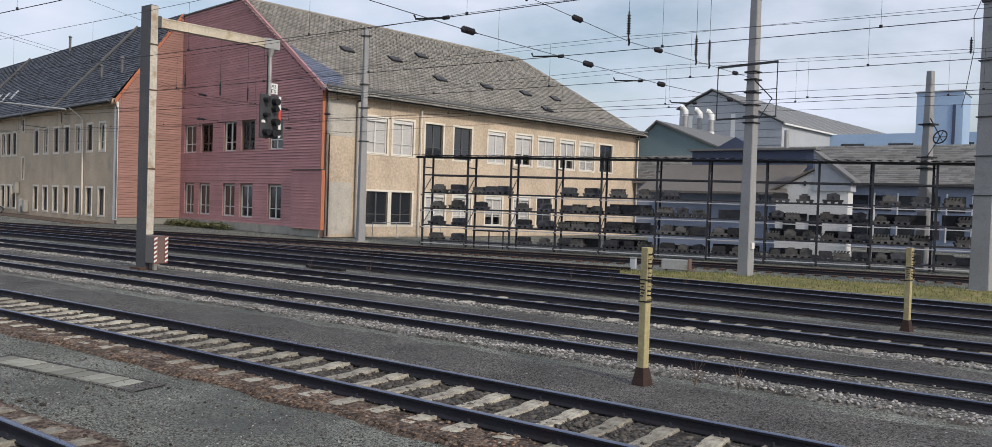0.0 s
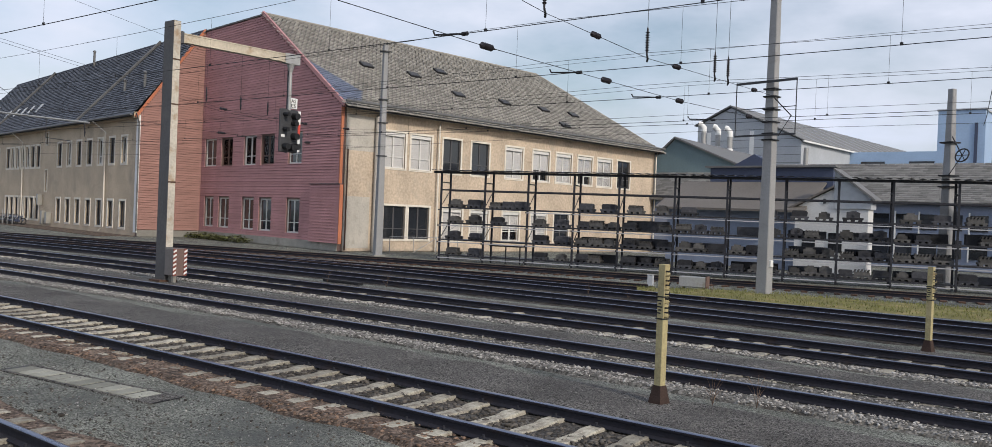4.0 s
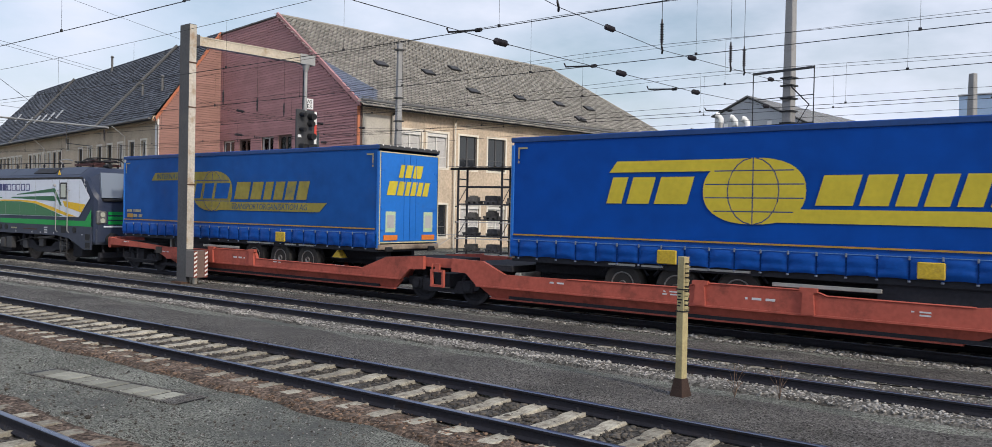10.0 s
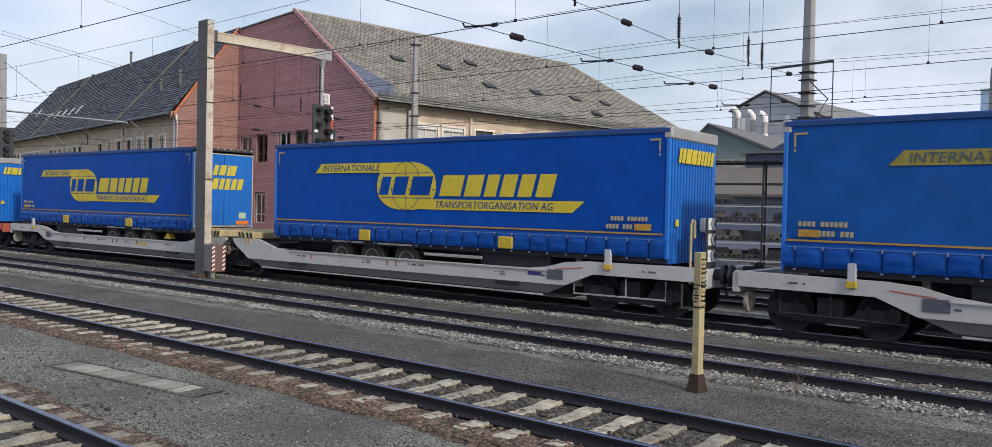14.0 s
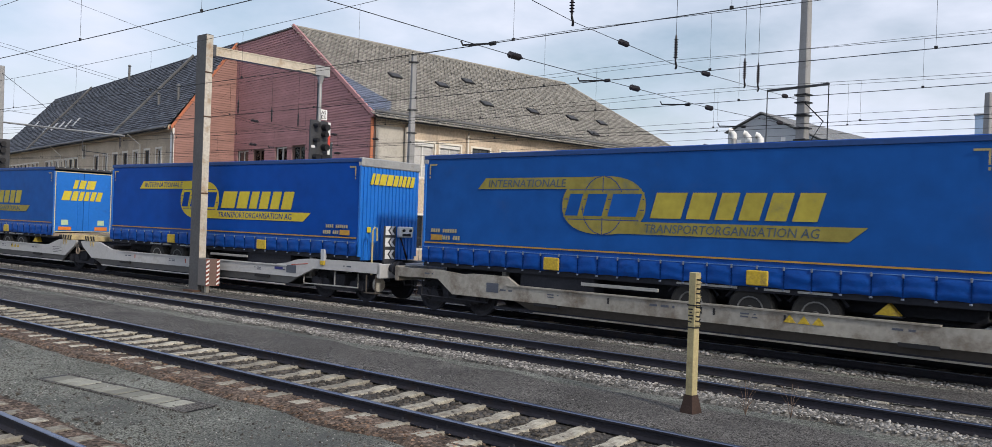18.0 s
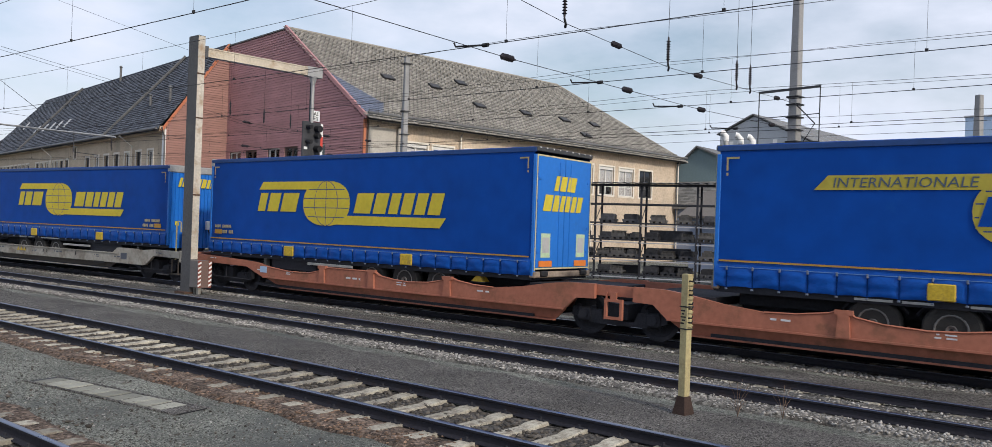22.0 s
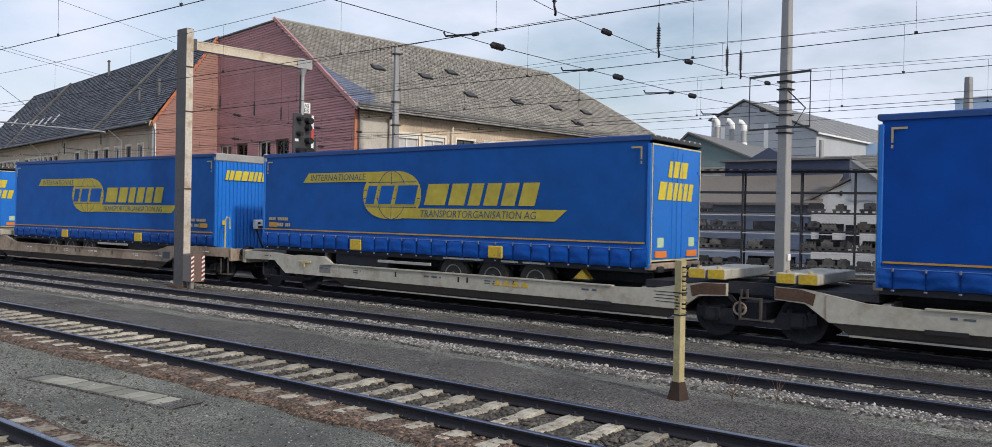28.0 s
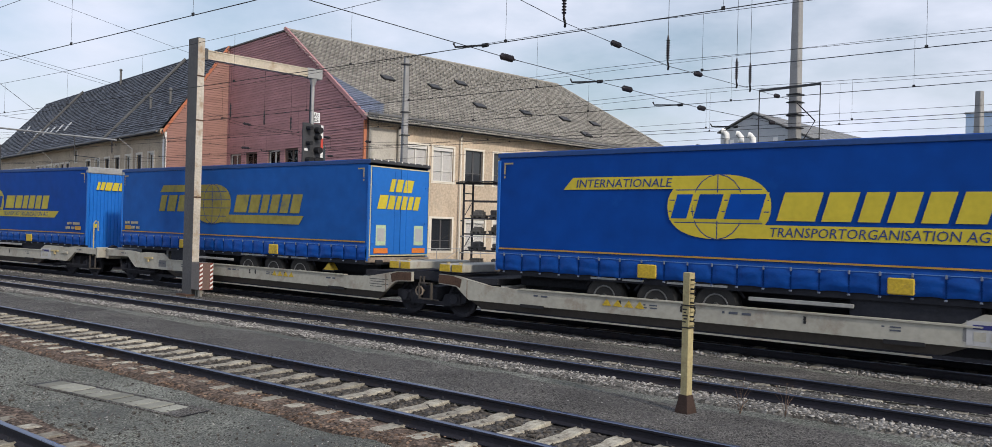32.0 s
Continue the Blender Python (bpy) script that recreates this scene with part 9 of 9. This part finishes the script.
            for sx in (-1, 1):
                part("sand_pipe", Geo().tube([(cx + sx * 2.25, yy * 1.05, z + 0.3), (cx + sx * 2.3, yy * 0.8, z - 0.5)], 0.025, 6), M_DARKGREY, L)
            for dx in (-1.52, 1.52):
                part("axle_box", Geo().cbox(cx + dx - 0.2, cx + dx + 0.2, yy - 0.14, yy + 0.14, z - 0.18, z + 0.2, 0.04), M_DARKGREY, L, "axle box")
                for k in (-0.3, 0.3):
                    part("spring", Geo().cyl((cx + dx + k, yy, z - 0.05), (cx + dx + k, yy, z + 0.45), 0.09, n=10), M_BOGIE, L)
        for dx in (-1.52, 1.52):
            w = new("wheelset", shared("loco_wheelset", lambda: wheelset_mesh(M_WHEEL)))
            w.parent = L
            w.location = (cx + dx, 0, RAIL_Z + r)
            w.scale = (r / 0.46, 1, r / 0.46)
            tagged(w, "large steel driving wheelset")
            SPIN.append((L, w, (cx + dx, 0, RAIL_Z + r), r))
    return L


def stretch(t, up, band, floor):
    """Make a trailer's body taller: the roof up, the hem line and the floor down."""
    def fit(ob, z0, z1, w0, w1):
        a = (w1 - w0) / (z1 - z0)
        ob.location.z = a * ob.location.z + w0 - a * z0
        ob.scale.z = a
    for ob in t.children:
        n = ob.name.split(".")[0]
        if n == "curtain":
            fit(ob, SKIRT, TOP - 0.10, SKIRT - band, TOP - 0.10 + up)
        elif n in ("skirt", "strap", "tie_line"):
            fit(ob, LOW, SKIRT, LOW - floor, SKIRT - band)
        elif n in ("corner_post", "door", "front_wall", "frame_edge"):
            fit(ob, LOW - 0.1, TOP - 0.18, LOW - 0.1 - floor, TOP - 0.18 + up)
        elif n in ("roof", "roof_rail", "header", "header_studs", "front_header", "corner_mark"):
            ob.location.z += up
        elif n == "yellow_band":
            ob.location.z -= band
        elif n in ("code_bar", "code_plate", "strap_pocket", "load_floor", "rear_bumper", "reflector", "sticker", "plate", "coupling_box", "coupling_heads", "hose"):
            ob.location.z -= floor


# trailers in order: logo kind, how faded, what sets it apart
TRAINS = [("A", 0.8), ("B", 0.0), ("A", 0.2), ("A", 0.1), ("A", 0.7), ("A", 0.3), ("A", 0.7), ("B", 0.0),
          ("B", 0.0), ("A", 0.38), ("A", 0.8), ("A", 0.5), ("A", 0.5), ("A", 0.4), ("B", 0.7), ("A", 0.1)]
WAGONS = [("red", "red twin pocket wagon carrying blue trailers"), ("grey", "clean light grey twin pocket wagon with hazard stripes"), ("grey", "light grey twin pocket wagon carrying faded trailers"),
          ("dirty", "grimy grey twin pocket wagon with rusty sills"), ("orange", "orange-brown twin pocket wagon with scalloped sides"), ("brown", "grimy brown-grey twin pocket wagon"),
          ("cream", "dusty cream-grey twin pocket wagon with yellow end blocks"), ("cream", "cream-grey twin pocket wagon with rust stains at the joint")]
PITCH, FIRST, LOCO_MID = 35.04, 82.62, 71.64
CARS = []
# trailers with a taller body and a lower floor: roof raised, hem line and floor lowered
TALL = {2: (0.08, 0.0, 0.0), 8: (0.14, 0.17, 0.09), 10: (0.10, 0.0, 0.0), 11: (0.12, 0.20, 0.12), 13: (0.15, 0.18, 0.12)}


def build_train():
    loco = locomotive()
    CARS.append((loco, LOCO_MID, 4.75, 0.0, None))
    for i, (style, lab) in enumerate(WAGONS):
        w = wagon(style, lab)
        u = FIRST + PITCH * i
        CARS.append((w, u + 16.2, 15.25, -16.2, None))
        for j in (0, 1):
            kind, fade = TRAINS[2 * i + j]
            rear = j == 0
            lab_t = ("blue curtain-sided semi-trailer with %s yellow flash, %s" % ("a faded" if fade > 0.6 else "a worn" if fade > 0.25 else "a bright", "doors towards the joint" if rear else "ribbed front wall showing")) if kind == "A" else ("blue curtain-sided semi-trailer with large plain yellow globe, %s" % ("doors towards the joint" if rear else "ribbed front wall showing"))
            t = trailer(kind, rear, fade, lab_t, 2 * i + j)
            if 2 * i + j in TALL:
                stretch(t, *TALL[2 * i + j])
            CARS.append((t, u + 16.2, 15.25, (0.0 if rear else 18.55) - 16.2, None))


def motions():
    """Carry the train along its track, and turn its wheels while they can be seen."""
    start = {}
    times = [float(t) for t in range(0, 33, 1)]
    for ob, mid, half, shift, _ in CARS:
        start[ob] = mid + shift
        rows = [(t, on_track(mid + run(t), half) @ Matrix.Translation((shift, 0, 0))) for t in times]
        walk(ob, rows)
    for owner, wheel, at, r in SPIN:
        u = start[owner] + at[0]
        if owner.name.startswith("locomotive"):
            u = LOCO_MID + at[0]
        seen = [k / 30 for k in range(0, 961) if -58 < u + run(k / 30) < 6]
        rows = []
        for t in ([0.0] if seen and seen[0] > 0 else []) + seen + ([32.0] if seen and seen[-1] < 32 else []):
            tt = min(max(t, seen[0]), seen[-1])
            a = (run(tt) - run(seen[0])) / r
            rows.append((t, Matrix.Translation(at) @ Matrix.Rotation(a, 4, "Y")))
        if rows:
            walk(wheel, rows)


# ================= build: setting =================
ground()
for k, lab in (("a", "near railway track with rails on concrete sleepers"), ("b", "railway track with pale concrete sleepers in dark stones"), ("c", "railway track in pale gravel with buried sleepers"),
               ("d", "railway track with dark polished rails carrying the train"), ("e", "railway track in dark dusty gravel"), ("f", "railway track beside a grassy strip")):
    track(k, TRACKS[k], sleepers={"a": (-40, 6, True), "b": (-70, 3, True), "c": (-60, 3, False), "d": (-42, 3, False)}.get(k), label=lab, sink={"c": 0.026, "d": 0.030}.get(k, 0.0))
straight_track(-75.0, 20.5, 30.0, 47.0, "siding with dull rails swinging away along the storage rack")
straight_track(-75.0, 17.2, -15.2, 29.16, "siding with dull rusty rails crossing the yard")
for k, y0, y1, z, mat in (("a", -1.35, 1.35, -0.015, M_BALLAST), ("b", -1.4, 1.15, -0.012, M_BALLAST), ("c", -1.2, 1.1, -0.01, M_BALLAST), ("d", -1.3, 1.3, -0.005, M_BALLAST), ("e", -1.3, 1.4, -0.01, M_BALLAST), ("f", -1.5, 1.5, -0.01, M_BALLAST)):
    strip("ballast_bed", TRACKS[k] + y0, TRACKS[k] + y1, z, mat, "dark stony ballast between the rails", seed=ord(k))
for y0, y1, sd in ((9.5, 11.75, 31), (14.5, 16.45, 32), (19.2, 20.85, 33), (23.7, 24.6, 34)):
    strip("dirt_strip", y0, y1, -0.012, M_DIRT, "brown gritty dirt between the tracks", seed=sd, wob=0.3)
strip("dirt_strip", TRACKS["f"] + 1.5, TRACKS["f"] + 5.2, -0.006, M_DIRT, "dark gritty soil before the building", x1=-14.0, seed=31, wob=0.6)
strip("litter_bed", TRACKS["b"] - 1.55, TRACKS["b"] - 0.80, 0.030, M_LITTER, "brown leaf litter over the sleeper ends", seed=21, wob=0.2)
strip("litter_bed", TRACKS["a"] + 0.82, TRACKS["a"] + 1.5, 0.022, M_LITTER, "brown litter along the near track", seed=22, wob=0.2)
strip("gravel_bed", TRACKS["c"] - 1.50, TRACKS["c"] - 0.80, 0.028, M_GRAVELBED, "grey gravel shoulder along the rail", seed=23, wob=0.25)
strip("gravel_bed", TRACKS["c"] - 0.70, TRACKS["c"] + 0.70, 0.022, M_GRAVELBED, "grey gravel between the rails", seed=24, wob=0.03)
strip("gravel_bed", TRACKS["d"] - 1.50, TRACKS["d"] - 0.85, -0.002, M_GRAVELBED, "thin grey gravel along the rail", seed=25, wob=0.3)
station_building()
signal_portal()
marker_post(-5.39, 11.0, 2.0, "faded yellow steel marker post with rusty foot by the rails")
marker_post(-3.57, 20.56, 1.88, "faded yellow marker post between two farther tracks")
masts()
overhead_lines()
storage_rack()
shrubs()
grass()
cable_trough()
small_things()
far_buildings()
stones("pale_gravel", 15000, band(-60, 2, TRACKS["c"] - 1.48, TRACKS["c"] - 0.82, 0.022), 0.023, M_STONE_L, "pale crushed stones along the rail", 1, flat=0.6)
stones("pale_gravel", 8000, band(-60, 2, TRACKS["c"] - 0.68, TRACKS["c"] + 0.66, 0.025), 0.022, M_STONE_L, "pale crushed stones between the rails", 2, flat=0.6)
stones("pale_gravel", 6500, band(-50, 2, TRACKS["d"] - 1.5, TRACKS["d"] - 0.85, -0.002), 0.028, M_STONE_L, "sparse pale stones along the rail", 3, flat=0.6)
stones("dark_gravel", 15000, band(-45, 3, TRACKS["b"] - 0.70, TRACKS["b"] + 0.70, -0.012), 0.032, M_STONE_D, "dark brown stones between the rails", 4, flat=0.6)
stones("brown_gravel", 7000, band(-45, 3, TRACKS["b"] - 1.6, TRACKS["b"] - 0.8, 0.022), 0.022, M_LEAVES_BROWN, "brown stones and leaf litter at the sleeper ends", 5, flat=0.5)
stones("dark_gravel", 9000, band(-30, 3, TRACKS["a"] - 1.4, TRACKS["a"] + 1.7, -0.015), 0.026, M_STONE_D, "dark stones round the near track", 6, flat=0.6)
stones("yard_pebbles", 2600, band(-40, 2, 9.3, 11.6, -0.025), 0.010, M_STONE_L, "scattered small pale pebbles on the asphalt", 7)
stones("yard_pebbles", 4500, band(-32, 0, 4.2, 6.9, -0.027), 0.010, M_STONE_L, "scattered small pale pebbles on the asphalt", 8)
stones("yard_pebbles", 5000, band(-32, 0, 4.2, 6.9, -0.025), 0.013, M_STONE_D, "scattered small dark pebbles on the asphalt", 18)
stones("yard_pebbles", 1500, band(-40, 2, 14.4, 16.2, -0.025), 0.013, M_STONE_L, "scattered pale pebbles between the tracks", 9)
build_train()
motions()
